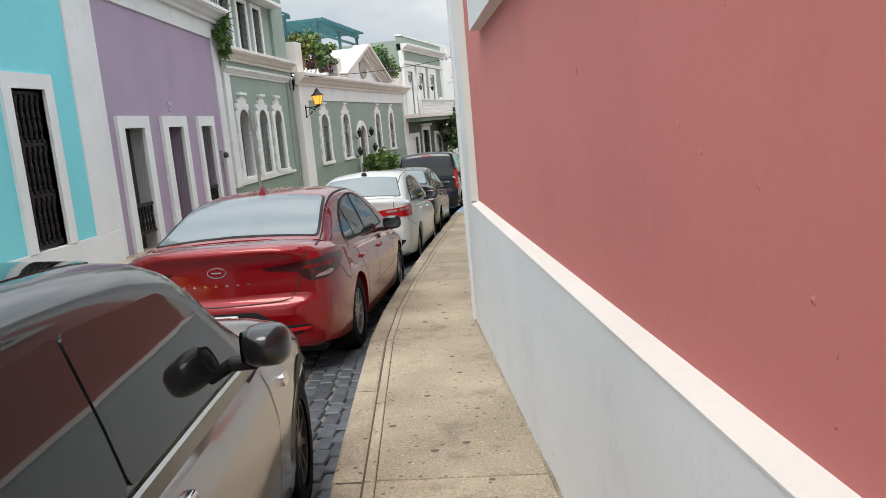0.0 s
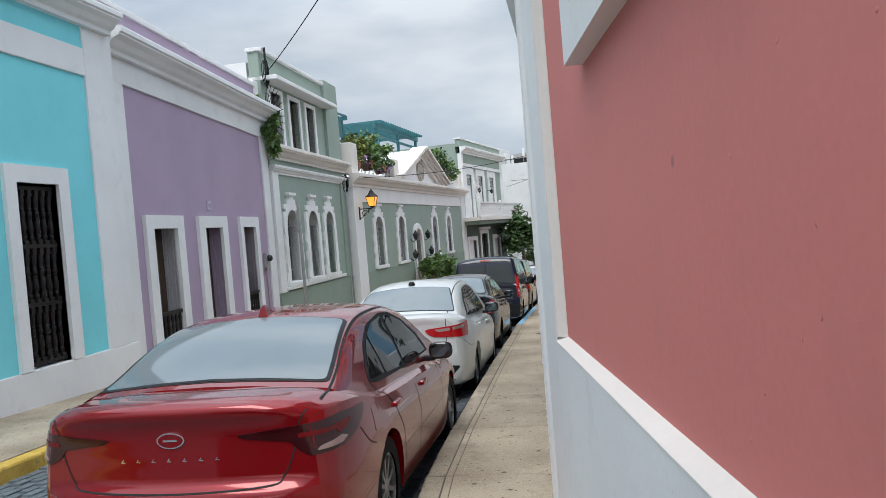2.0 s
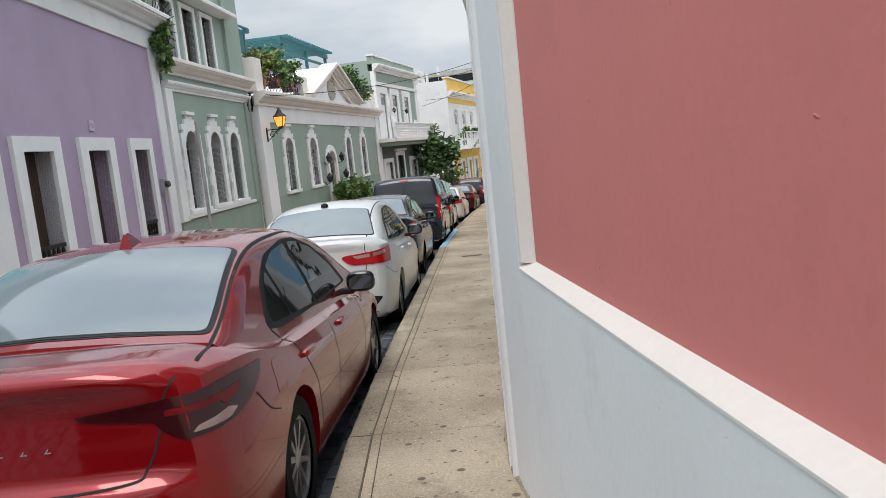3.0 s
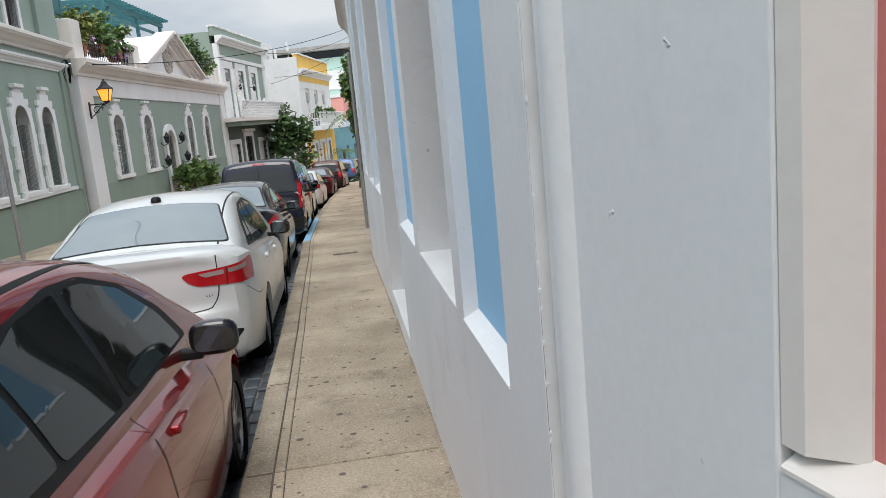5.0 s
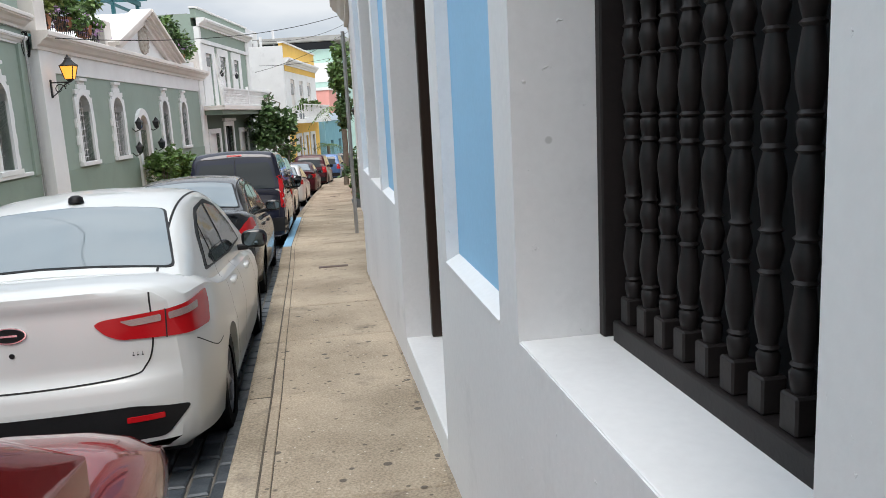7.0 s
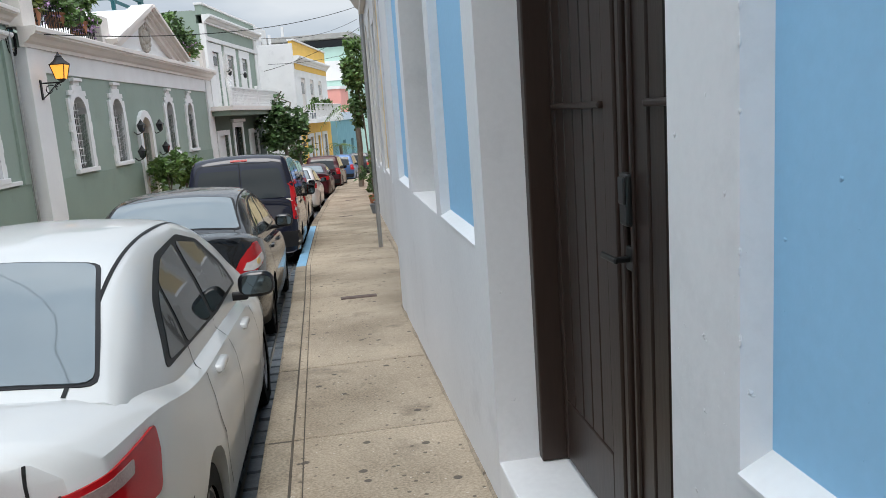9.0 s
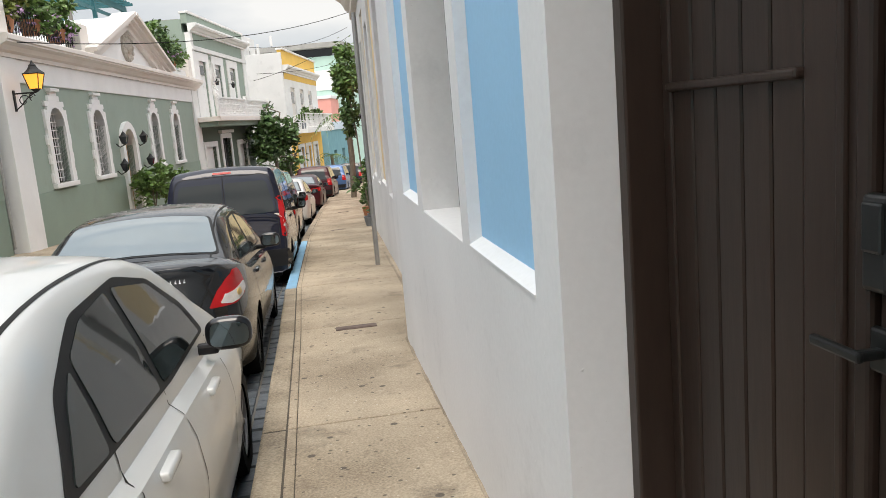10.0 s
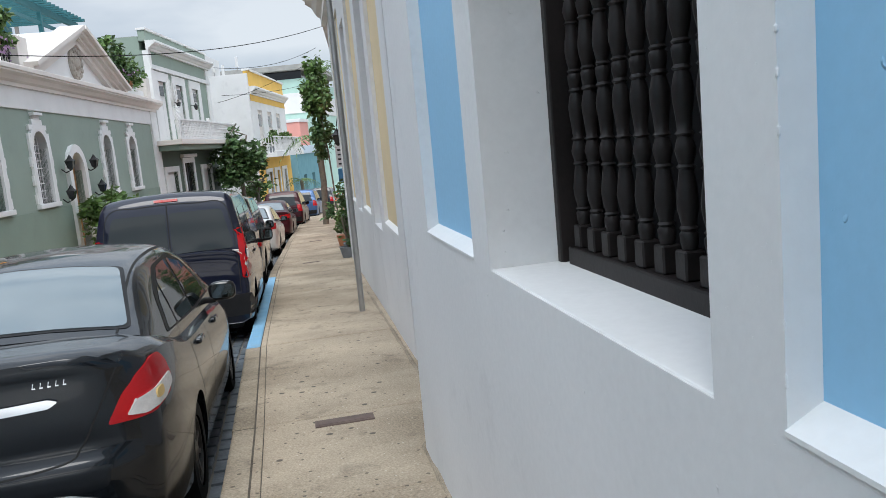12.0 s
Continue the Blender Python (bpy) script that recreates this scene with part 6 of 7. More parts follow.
P["skins"] += [
    ("tail_light", "corner", [(0.25, 0.895), (0.28, 0.912), (0.50, 0.932), (0.86, 0.965), (0.86, 0.90), (0.82, 0.80), (0.60, 0.80), (0.34, 0.812), (0.29, 0.84)], REDLENS, 0.008, 0.02, True),
    ("reverse_light", "corner", [(0.34, 0.900), (0.49, 0.914), (0.49, 0.882), (0.38, 0.872)], SMOKELENS, 0.012, 0.008, True),
    ("reverse_light", "corner", [(0.52, 0.917), (0.72, 0.934), (0.71, 0.90), (0.52, 0.885)], SMOKELENS, 0.012, 0.008, True),
    ("lamp_gap", "corner", [(0.503, 0.80), (0.508, 0.80), (0.512, 0.935), (0.507, 0.935)], SEAM, 0.013, 0, True),
    ("bumper_insert", "rear", [(-0.62, 0.33), (0.62, 0.33), (0.74, 0.46), (0.5, 0.5), (-0.5, 0.5), (-0.74, 0.46)], BLACK, 0.004, 0.03, False),
    ("reflector", "rear", [(0.46, 0.425), (0.62, 0.425), (0.62, 0.45), (0.46, 0.45)], REDLENS, 0.012, 0.004, True),
]
P["gaps"] = [("rear", [(-0.60, 1.02), (-0.60, 0.80), (-0.56, 0.68), (-0.46, 0.635), (0.0, 0.62), (0.46, 0.635), (0.56, 0.68), (0.60, 0.80), (0.60, 1.02)], 0.008, False), ("side", [(1.93, 1.34), (1.96, 0.95), (1.98, 0.6), (1.94, 0.32)], 0.008, True), ("side", [(1.32, 0.985), (1.24, 0.75), (1.34, 0.5), (1.44, 0.34)], 0.008, True), ("side", [(2.92, 0.95), (2.98, 0.6), (2.96, 0.33)], 0.008, True), ("top", [(0.575, 0.42), (0.57, 1.0), (0.56, 1.9), (0.55, 2.5)], 0.013, True), ("side", [(0.16, 0.76), (0.42, 0.66), (0.6, 0.66)], 0.006, True)]
P["handles"] = ((1.55, 0.83), (2.52, 0.80))
P["mirror"], P["mirror_paint"] = (0.80, 2.72, 0.98), BLACK_PAINT
white, skin = car(pose(-1.29, 11.76, -0.225, -3.0, 0, 0.8), "glossy white saloon car parked against the kerb", P)
oval_badge(white, skin, 0.0, 0.885, 0.075, 0.037, CHROME, BLACK)
bar_letters(white, skin, 0.5, 0.56, 0.73, 3, 0.018, BLACK)
part("boot_lock", skin.lay([(0.012 * math.cos(a), 0.79 + 0.012 * math.sin(a)) for a in (k * 0.7 for k in range(9))], "rear", 0.004, 1), BLACK, white)
part("antenna", lathe([(0.045, 0), (0.04, 0.03), (0.02, 0.045)], 14, "z", (0, 1.22, 1.415)), BLACK, white, smooth=50)

# dark slate saloon
P = sedan(4.30, 0.85, 1.45, 0.95, GREY_PAINT, DARKALLOY, (0.95, 3.50), 0.30, 1.09)
P["top"] = [(0.42, 1.08), (0.66, 1.20), (0.95, 1.36), (1.3, 1.43), (1.8, 1.455), (2.25, 1.43), (2.65, 1.33), (3.0, 1.13), (3.3, 0.96)]
P["skins"] = sedan_glass(P, ([(-0.64, 0.472), (0.64, 0.472), (0.53, 1.018), (-0.53, 1.018)], [(-0.62, 0.49), (0.62, 0.49), (0.51, 1.0), (-0.51, 1.0)]),
                         ([(0.86, 1.0), (1.02, 1.2), (1.35, 1.34), (2.0, 1.375), (2.4, 1.30), (2.72, 1.13), (2.9, 0.98), (2.0, 0.965)], [[(0.93, 1.01), (1.05, 1.16), (1.2, 1.235), (1.2, 1.0)], [(1.24, 1.0), (1.25, 1.25), (1.45, 1.325), (1.84, 1.345), (1.88, 0.985)], [(1.95, 0.985), (1.92, 1.345), (2.36, 1.285), (2.65, 1.12), (2.78, 0.995)]]),
                         [(-0.55, 2.65), (0.55, 2.65), (0.65, 3.1), (-0.65, 3.1)])
P["skins"] += [
    ("tail_light", "corner", [(0.43, 0.755), (0.49, 0.88), (0.56, 0.955), (0.66, 1.005), (0.74, 1.01), (0.80, 0.96), (0.83, 0.88), (0.79, 0.81), (0.62, 0.765)], REDLENS, 0.008, 0.02, True),
    ("reverse_light", "corner", [(0.50, 0.785), (0.54, 0.845), (0.80, 0.90), (0.81, 0.85), (0.72, 0.80), (0.58, 0.775)], CLEARLENS, 0.016, 0.012, True),
    ("indicator", "corner", [(0.64, 0.815), (0.70, 0.825), (0.70, 0.87), (0.64, 0.858)], GOLD, 0.022, 0.02, True),
    ("trim_bar", "rear", [(-0.40, 0.845), (0.36, 0.875), (0.40, 0.90), (0.36, 0.915), (-0.40, 0.885)], CHROME, 0.016, 0.01, False),
]
P["gaps"] = [("rear", [(-0.66, 1.05), (-0.52, 0.78), (-0.46, 0.68), (-0.38, 0.625), (0.0, 0.60), (0.38, 0.625), (0.46, 0.68), (0.52, 0.78), (0.66, 1.05)], 0.008, False), ("side", [(1.89, 1.35), (1.92, 0.96), (1.94, 0.6), (1.9, 0.32)], 0.008, True), ("side", [(1.22, 1.0), (1.16, 0.75), (1.28, 0.5), (1.4, 0.34)], 0.008, True), ("top", [(0.575, 0.44), (0.57, 1.0), (0.56, 1.9), (0.55, 2.5)], 0.013, True)]
P["handles"] = ((1.5, 0.84), (2.45, 0.82))
P["mirror"], P["mirror_paint"] = (0.79, 2.66, 1.0), BLACK_PAINT
slate, skin = car(pose(-1.42, 16.60, -0.49, -3.2, 0, 0.6), "dusty dark slate saloon car parked against the kerb", P)
oval_badge(slate, skin, -0.02, 0.965, 0.065, 0.042, CHROME, GREY_PAINT)
bar_letters(slate, skin, 0.30, 0.45, 0.965, 5, 0.026, CHROME)
pl = plate(slate, 0.012, 0.735, 8, " PB 044")

# navy van
P = dict(L=4.4, W=0.85, paint=NAVY_PAINT, rim=DARKALLOY, axles=(0.85, 3.5), r=0.33, mid=0.7, belt=1.12, roof=1.80, wb=0.83, wr=0.70)
P["low"] = [(0.0, 0.9, 0.62, 0.36), (0.03, 0.95, 1.0, 0.28), (0.06, 0.965, 1.13, 0.25), (0.4, 0.99, 1.14, 0.22), (1.0, 1.0, 1.14, 0.22), (2.0, 1.0, 1.13, 0.22), (3.0, 1.0, 1.1, 0.22), (3.6, 0.98, 1.0, 0.22), (4.1, 0.92, 0.86, 0.22), (4.35, 0.82, 0.7, 0.26), (4.4, 0.72, 0.5, 0.3)]
P["top"] = [(0.045, 1.13), (0.08, 1.3), (0.14, 1.6), (0.22, 1.77), (0.4, 1.80), (1.2, 1.82), (2.2, 1.82), (2.7, 1.74), (3.1, 1.5), (3.5, 1.13)]
P["skins"] = [("rear_window", "rear", [(-0.70, 1.14), (-0.02, 1.13), (-0.02, 1.60), (-0.60, 1.60)], GLASS, 0.006, 0.05, True), ("side_window", "side", [(0.45, 1.16), (0.45, 1.58), (1.5, 1.62), (1.5, 1.16)], GLASS, 0.006, 0.05, True), ("side_window", "side", [(1.65, 1.16), (1.65, 1.6), (2.5, 1.6), (2.95, 1.4), (3.2, 1.15)], GLASS, 0.006, 0.05, True), ("tail_light", "rear", [(0.76, 0.78), (0.74, 1.36), (0.86, 1.36), (0.88, 0.78)], REDLENS, 0.012, 0.02, True), ("tail_light", "side", [(0.02, 0.78), (0.05, 1.36), (0.13, 1.36), (0.14, 0.78)], REDLENS, 0.01, 0.02, True), ("reverse_light", "side", [(0.03, 0.92), (0.04, 1.1), (0.12, 1.1), (0.12, 0.92)], CLEARLENS, 0.02, 0.01, True), ("bumper", "rear", [(-0.82, 0.36), (0.82, 0.36), (0.86, 0.6), (-0.86, 0.6)], BLACK, 0.03, 0.05, False), ("high_light", "rear", [(-0.13, 1.73), (0.13, 1.73), (0.13, 1.755), (-0.13, 1.755)], REDLENS, 0.012, 0.005, False), ("windscreen", "top", [(-0.6, 2.85), (0.6, 2.85), (0.7, 3.4), (-0.7, 3.4)], GLASS, 0.006, 0.05, False), ("door_pull", "rear", [(-0.16, 0.93), (0.04, 0.93), (0.04, 1.0), (-0.16, 1.0)], BLACK, 0.012, 0.02, False)]
P["gaps"] = [("rear", [(0.0, 0.62), (0.0, 1.2), (0.0, 1.7)], 0.012, False), ("rear", [(-0.72, 0.62), (-0.72, 1.1), (-0.64, 1.64), (-0.3, 1.69), (0, 1.7), (0.3, 1.69), (0.64, 1.64), (0.72, 1.1), (0.72, 0.62)], 0.01, False), ("side", [(1.58, 1.7), (1.58, 1.0), (1.56, 0.4)], 0.01, True), ("side", [(3.0, 1.2), (3.05, 0.8), (3.0, 0.4)], 0.01, True), ("side", [(0.4, 1.0), (1.5, 1.0), (3.0, 0.98)], 0.01, True)]
P["handles"], P["handle_paint"] = ((1.75, 0.98),), BLACK
P["mirror"], P["mirror_size"], P["mirror_paint"] = (0.86, 3.0, 1.12), (0.2, 0.2), BLACK
car(pose(-1.36, 22.2, street_z(-1.5, 23), -3.0, 0, 0.0), "navy black panel van parked against the kerb", P)


def suv(L, W, H, paint):
    P = dict(L=L, W=W, paint=paint, rim=ALLOY, axles=(0.85, L - 0.9), r=0.35, mid=0.75, belt=1.02, roof=H, wb=W * 0.92, wr=W * 0.74)
    P["low"] = [(0.0, 0.86, 0.62, 0.36), (0.04, 0.93, 0.95, 0.3), (0.1, 0.96, 1.03, 0.27), (0.5, 0.99, 1.04, 0.25), (1.5, 1.0, 1.04, 0.25), (2.6, 1.0, 1.03, 0.25), (L - 0.9, 0.98, 0.98, 0.25), (L - 0.3, 0.92, 0.88, 0.26), (L - 0.05, 0.8, 0.7, 0.3), (L, 0.7, 0.5, 0.35)]
    P["top"] = [(0.08, 1.03), (0.16, 1.25), (0.3, H - 0.12), (0.5, H - 0.01), (1.5, H), (2.3, H - 0.02), (2.7, H - 0.12), (3.05, 1.3), (3.35, 1.03)]
    P["skins"] = [("rear_window", "rear", [(-0.62, 1.08), (0.62, 1.08), (0.54, H - 0.14), (-0.54, H - 0.14)], GLASS, 0.006, 0.05, False), ("side_window", "side", [(0.35, 1.1), (0.5, H - 0.14), (1.25, H - 0.1), (1.25, 1.08)], GLASS, 0.006, 0.04, True), ("side_window", "side", [(1.33, 1.08), (1.33, H - 0.1), (2.3, H - 0.12), (2.85, 1.1)], GLASS, 0.006, 0.04, True), ("tail_light", "rear", [(0.66, 0.8), (0.66, 1.1), (0.84, 1.1), (0.86, 0.8)], REDLENS, 0.012, 0.02, True), ("tail_light", "side", [(0.05, 0.8), (0.08, 1.08), (0.2, 1.08), (0.2, 0.8)], REDLENS, 0.01, 0.02, True), ("bumper", "rear", [(-0.8, 0.36), (0.8, 0.36), (0.84, 0.56), (-0.84, 0.56)], BLACK, 0.02, 0.04, False), ("windscreen", "top", [(-0.55, 2.75), (0.55, 2.75), (0.65, 3.25), (-0.65, 3.25)], GLASS, 0.006, 0.05, False), ("number_plate", "rear", [(-0.16, 0.72), (0.16, 0.72), (0.16, 0.87), (-0.16, 0.87)], PLATE, 0.01, 0.01, False)]
    P["gaps"] = [("side", [(1.3, H - 0.1), (1.3, 0.8), (1.4, 0.4)], 0.01, True), ("side", [(2.3, H - 0.2), (2.35, 0.8), (2.3, 0.4)], 0.01, True)]
    P["handles"] = ((1.5, 0.92), (2.45, 0.9))
    P["mirror"], P["mirror_size"], P["mirror_paint"] = (0.84, 2.85, 1.1), (0.18, 0.17), BLACK
    return P


def plain_sedan(paint):
    P = sedan(4.5, 0.88, 1.44, 0.94, paint, ALLOY, (1.0, 3.6), 0.31, 1.07)
    P["top"] = [(0.42, 1.055), (0.72, 1.17), (1.1, 1.33), (1.45, 1.41), (1.9, 1.44), (2.35, 1.41), (2.75, 1.32), (3.1, 1.14), (3.45, 0.95)]
    P["skins"] = sedan_glass(P, ([(-0.66, 0.48), (0.66, 0.48), (0.52, 1.2), (-0.52, 1.2)], [(-0.62, 0.52), (0.62, 0.52), (0.48, 1.16), (-0.48, 1.16)]), ([(0.98, 0.985), (1.22, 1.17), (1.6, 1.32), (2.1, 1.35), (2.5, 1.29), (2.86, 1.13), (3.05, 0.955), (2.2, 0.945)], [[(1.1, 1.0), (1.3, 1.17), (1.62, 1.29), (1.96, 1.318), (2.0, 0.97)], [(2.06, 0.97), (2.03, 1.318), (2.45, 1.27), (2.78, 1.12), (2.93, 0.975)]]))
    P["skins"] += [("tail_light", "rear", [(0.46, 0.80), (0.48, 0.92), (0.84, 0.96), (0.82, 0.80)], REDLENS, 0.008, 0.02, True), ("tail_light", "side", [(0.04, 0.8), (0.06, 0.94), (0.28, 0.95), (0.24, 0.82)], REDLENS, 0.008, 0.02, True), ("number_plate", "rear", [(-0.16, 0.74), (0.16, 0.74), (0.16, 0.89), (-0.16, 0.89)], PLATE, 0.01, 0.01, False)]
    P["gaps"] = [("side", [(1.98, 1.33), (2.02, 0.95), (2.0, 0.32)], 0.01, True)]
    P["handles"] = ((1.62, 0.80), (2.66, 0.785))
    P["mirror"], P["mirror_paint"] = (0.82, 2.86, 0.97), BLACK
    return P


car(pose(-1.48, 27.9, street_z(-1.4, 29), -3, 0, -1), "black upright sport utility car parked against the kerb", suv(4.3, 0.90, 1.78, BLACK_PAINT))
car(pose(-1.30, 34.3, street_z(-1.2, 36), -2.6, 0, -2.5), "white saloon car parked farther down the street", plain_sedan(WHITE_PAINT))
car(pose(-0.92, 41.2, street_z(-0.9, 43), -2.6, 0, -3), "maroon saloon car parked farther down the street", plain_sedan(MAROON_PAINT))
car(pose(-0.42, 48.4, street_z(-0.4, 50), -2.6, 0, -5), "maroon sport utility car parked farther down the street", suv(4.7, 0.93, 1.72, MAROON_PAINT))
car(pose(0.5, 56.5, street_z(0.5, 58), -2.6, 0, -7), "blue sport utility car parked at the bend", suv(4.6, 0.92, 1.7, BLUE_PAINT))
car(pose(1.9, 65.5, street_z(1.9, 67), -2.6, 0, -9), "dark sport utility car at the end of the row", suv(4.6, 0.92, 1.75, BLACK_PAINT))

# taupe hatchback beside the start
P = dict(L=3.95, W=0.865, paint=TAUPE_PAINT, rim=DARKALLOY, axles=(0.62, 3.26), r=0.31, mid=0.66, belt=0.93, roof=1.40, wb=0.80, wr=0.66, roof_paint=BLACK_PAINT)
P["low"] = [(0.0, 0.84, 0.6, 0.3), (0.04, 0.9, 0.85, 0.25), (0.1, 0.93, 0.94, 0.22), (0.5, 0.99, 0.95, 0.2), (1.2, 1.0, 0.95, 0.19), (2.0, 1.0, 0.94, 0.19), (2.6, 0.995, 0.94, 0.19), (3.05, 0.995, 0.935, 0.2), (3.45, 0.975, 0.90, 0.21), (3.8, 0.88, 0.78, 0.25), (3.95, 0.74, 0.6, 0.3)]
P["top"] = [(0.08, 0.94), (0.22, 1.15), (0.42, 1.34), (0.7, 1.385), (1.3, 1.405), (1.8, 1.39), (2.06, 1.335), (2.3, 1.16), (2.62, 0.92)]
P["skins"] = [("side_window", "side", [(0.45, 0.985), (0.52, 1.27), (1.205, 1.305), (1.222, 0.965)], GLASS, 0.007, 0.03, True), ("side_window", "side", [(1.236, 0.965), (1.218, 1.305), (1.82, 1.29), (2.02, 1.21), (2.36, 0.955)], GLASS, 0.007, 0.03, True), ("windscreen", "top", [(-0.58, 2.1), (0.58, 2.1), (0.66, 2.54), (-0.66, 2.54)], GLASS, 0.005, 0.05, False), ("rear_window", "rear", [(-0.6, 1.0), (0.6, 1.0), (0.55, 1.28), (-0.55, 1.28)], GLASS, 0.005, 0.05, False), ("sill_trim", "side", [(0.95, 0.2), (0.95, 0.31), (2.75, 0.31), (2.75, 0.2)], BLACK, 0.01, 0.02, True), ("roof_panel", "top", [(-0.54, 0.75), (0.54, 0.75), (0.52, 1.9), (-0.52, 1.9)], GLASS, 0.004, 0.06, False), ("indicator", "side", [(2.76, 0.725), (2.76, 0.775), (2.87, 0.775), (2.87, 0.725)], CHROME, 0.012, 0.02, True)]
P["gaps"] = [("side", [(1.222, 0.955), (1.205, 0.8), (1.16, 0.5), (1.25, 0.3)], 0.01, True), ("side", [(2.5, 0.92), (2.56, 0.6), (2.5, 0.3)], 0.008, True), ("side", [(2.35, 0.87), (2.95, 0.87), (3.5, 0.76)], 0.008, True)]
P["handles"] = ((1.38, 0.84),)
P["handle_paint"] = CHROME
P["mirror"], P["mirror_size"], P["mirror_paint"] = (0.84, 2.19, 1.035), (0.16, 0.13, True), BLACK_PAINT
hatch, skin = car(pose(-0.37, 1.10, street_z(-0.6, 2.8) + 0.075, -3.0, 0, 8.5), "taupe grey small hatchback with black roof and mirrors", P)
for k in (False, True):
    part("belt_trim", skin.line([(0.3, 0.945), (1.2, 0.945), (2.0, 0.94), (2.52, 0.93)], "side", 0.013, 0.008, mirror=k), CHROME, hatch, "chrome strip below the windows")
for k in (False, True):
    part("arch_trim", skin.line([(3.26 + 0.40 * math.cos(q), 0.31 + 0.40 * math.sin(q)) for q in (math.pi * (0.04 + 0.92 * j / 8) for j in range(9))], "side", 0.05, 0.006, mirror=k), BLACK, hatch, "black plastic arch trim")


# ---- street lamp, signs, plants, wires ----
def lantern(parent, z, size, glass):
    """Four-sided tapered lantern with a hipped cap."""
    g = size
    bm = bmesh.new()
    a = [bm.verts.new((sx * g * 0.36, sy * g * 0.36, z)) for sx, sy in ((-1, -1), (1, -1), (1, 1), (-1, 1))]
    b = [bm.verts.new((sx * g * 0.62, sy * g * 0.62, z + g * 1.25)) for sx, sy in ((-1, -1), (1, -1), (1, 1), (-1, 1))]
    for i in range(4):
        bm.faces.new((a[i], a[(i + 1) % 4], b[(i + 1) % 4], b[i]))
    bm.faces.new(a[::-1])
    bm.faces.new(b)
    part("lantern_glass", bm, glass, parent, "lit amber glass" if glass is AMBER else "")
    for (sx, sy) in ((-1, -1), (1, -1), (1, 1), (-1, 1)):
        part("corner_bar", tube([(sx * g * 0.37, sy * g * 0.37, z), (sx * g * 0.63, sy * g * 0.63, z + g * 1.25)], g * 0.045, 5), IRON, parent)
    for i, ((ax, ay), (bx, by)) in enumerate((((-1, -1), (1, -1)), ((1, -1), (1, 1)), ((1, 1), (-1, 1)), ((-1, 1), (-1, -1)))):
        part("rim_bar", tube([(ax * g * 0.63, ay * g * 0.63, z + g * 1.25), (bx * g * 0.63, by * g * 0.63, z + g * 1.25)], g * 0.06, 5), IRON, parent)
    part("cap", lathe([(g * 0.95, z + g * 1.26), (g * 0.5, z + g * 1.62), (g * 0.3, z + g * 1.9), (g * 0.34, z + g * 1.95), (g * 0.12, z + g * 2.15), (g * 0.05, z + g * 2.35)], 4 if glass is AMBER else 8), IRON, parent)
    part("base", lathe([(g * 0.12, z - g * 0.3), (g * 0.4, z - g * 0.06), (g * 0.42, z)], 8), IRON, parent)


lampm = long.matrix_world @ pose(0.6, 0.45, 2.84)
lamp = thing("street_lamp", lampm, "black wall-mounted street lantern with lit amber glass", "street lamp")
lantern(lamp, 0.06, 0.27, AMBER)
part("arm", tube([(-0.52, 0, -0.02), (0.0, 0, -0.02)], 0.018, 6), IRON, lamp)
part("back_plate", bevelled(-0.53, -0.49, -0.04, 0.04, -0.42, 0.06, 0.006), IRON, lamp)
part("scroll", tube([(-0.3 + (0.16 - 0.011 * k) * math.cos(k * 0.55), 0, -0.2 + (0.16 - 0.011 * k) * math.sin(k * 0.55)) for k in range(14)], 0.013, 5), IRON, lamp)
part("scroll", tube([(-0.49, 0, -0.38), (-0.38, 0, -0.30), (-0.2, 0, -0.12), (-0.05, 0, -0.03)], 0.014, 5), IRON, lamp)
part("scroll", tube([(-0.12 + (0.08 - 0.007 * k) * math.cos(k * 0.6), 0, -0.1 + (0.08 - 0.007 * k) * math.sin(k * 0.6)) for k in range(11)], 0.011, 5), IRON, lamp)
for u, zz in ((7.2, 1.55), (6.95, 0.7), (9.35, 1.55), (9.8, 0.75)):
    lm = thing("wall_lantern", long.matrix_world @ pose(0.26, u, zz), "black unlit wall lantern beside the door", "wall lantern", "wall lanterns by the door")
    lantern(lm, -0.05, 0.17, PANE)
    part("bracket", tube([(-0.26, 0, -0.05), (-0.15, 0, -0.16), (0, 0, -0.1)], 0.018, 5), IRON, lm)
for u in (2.2, 5.2):
    lm = thing("wall_lantern", balh.matrix_world @ pose(0.3, u + 0.35, 4.1), "small black wall lantern over the balcony", "wall lantern", "balcony lanterns")
    lantern(lm, -0.1, 0.14, PANE)
    part("bracket", tube([(-0.28, 0, 0.1), (0, 0, 0.1)], 0.015, 5), IRON, lm)
for u, zz in ((5.6, 1.6), (11.0, 1.0)):
    lm = thing("wall_lantern", coral.matrix_world @ pose(-0.45, u, zz), "black hanging lantern on a curled wall bracket", "wall lantern", "hanging lanterns")
    lantern(lm, -0.1, 0.2, PANE)
    part("bracket", tube([(0.45, 0, 0.1), (0.3, 0, 0.6), (0.05, 0, 0.65), (0, 0, 0.4)], 0.02, 6), IRON, lm)

post = thing("sign_post", pose(0.72, 22.25, near_z(22.25)), "bare galvanised steel sign post in the pavement", "sign post")
part("post", lathe([(0.034, -0.1), (0.034, 3.6)], 10), STEEL, post, smooth=60)
board = thing("parking_sign", pose(2.35, 40.5, 0.3, 0, 0, -8), "white and blue street sign on the house wall", "street sign")
part("board", bevelled(-0.62, -0.02, -0.02, 0.02, 0.4, 1.2, 0.01), SIGNWHITE, board)
part("board", bevelled(-0.6, -0.04, -0.025, 0.015, -0.1, 0.36, 0.01), SIGNBLUE, board)
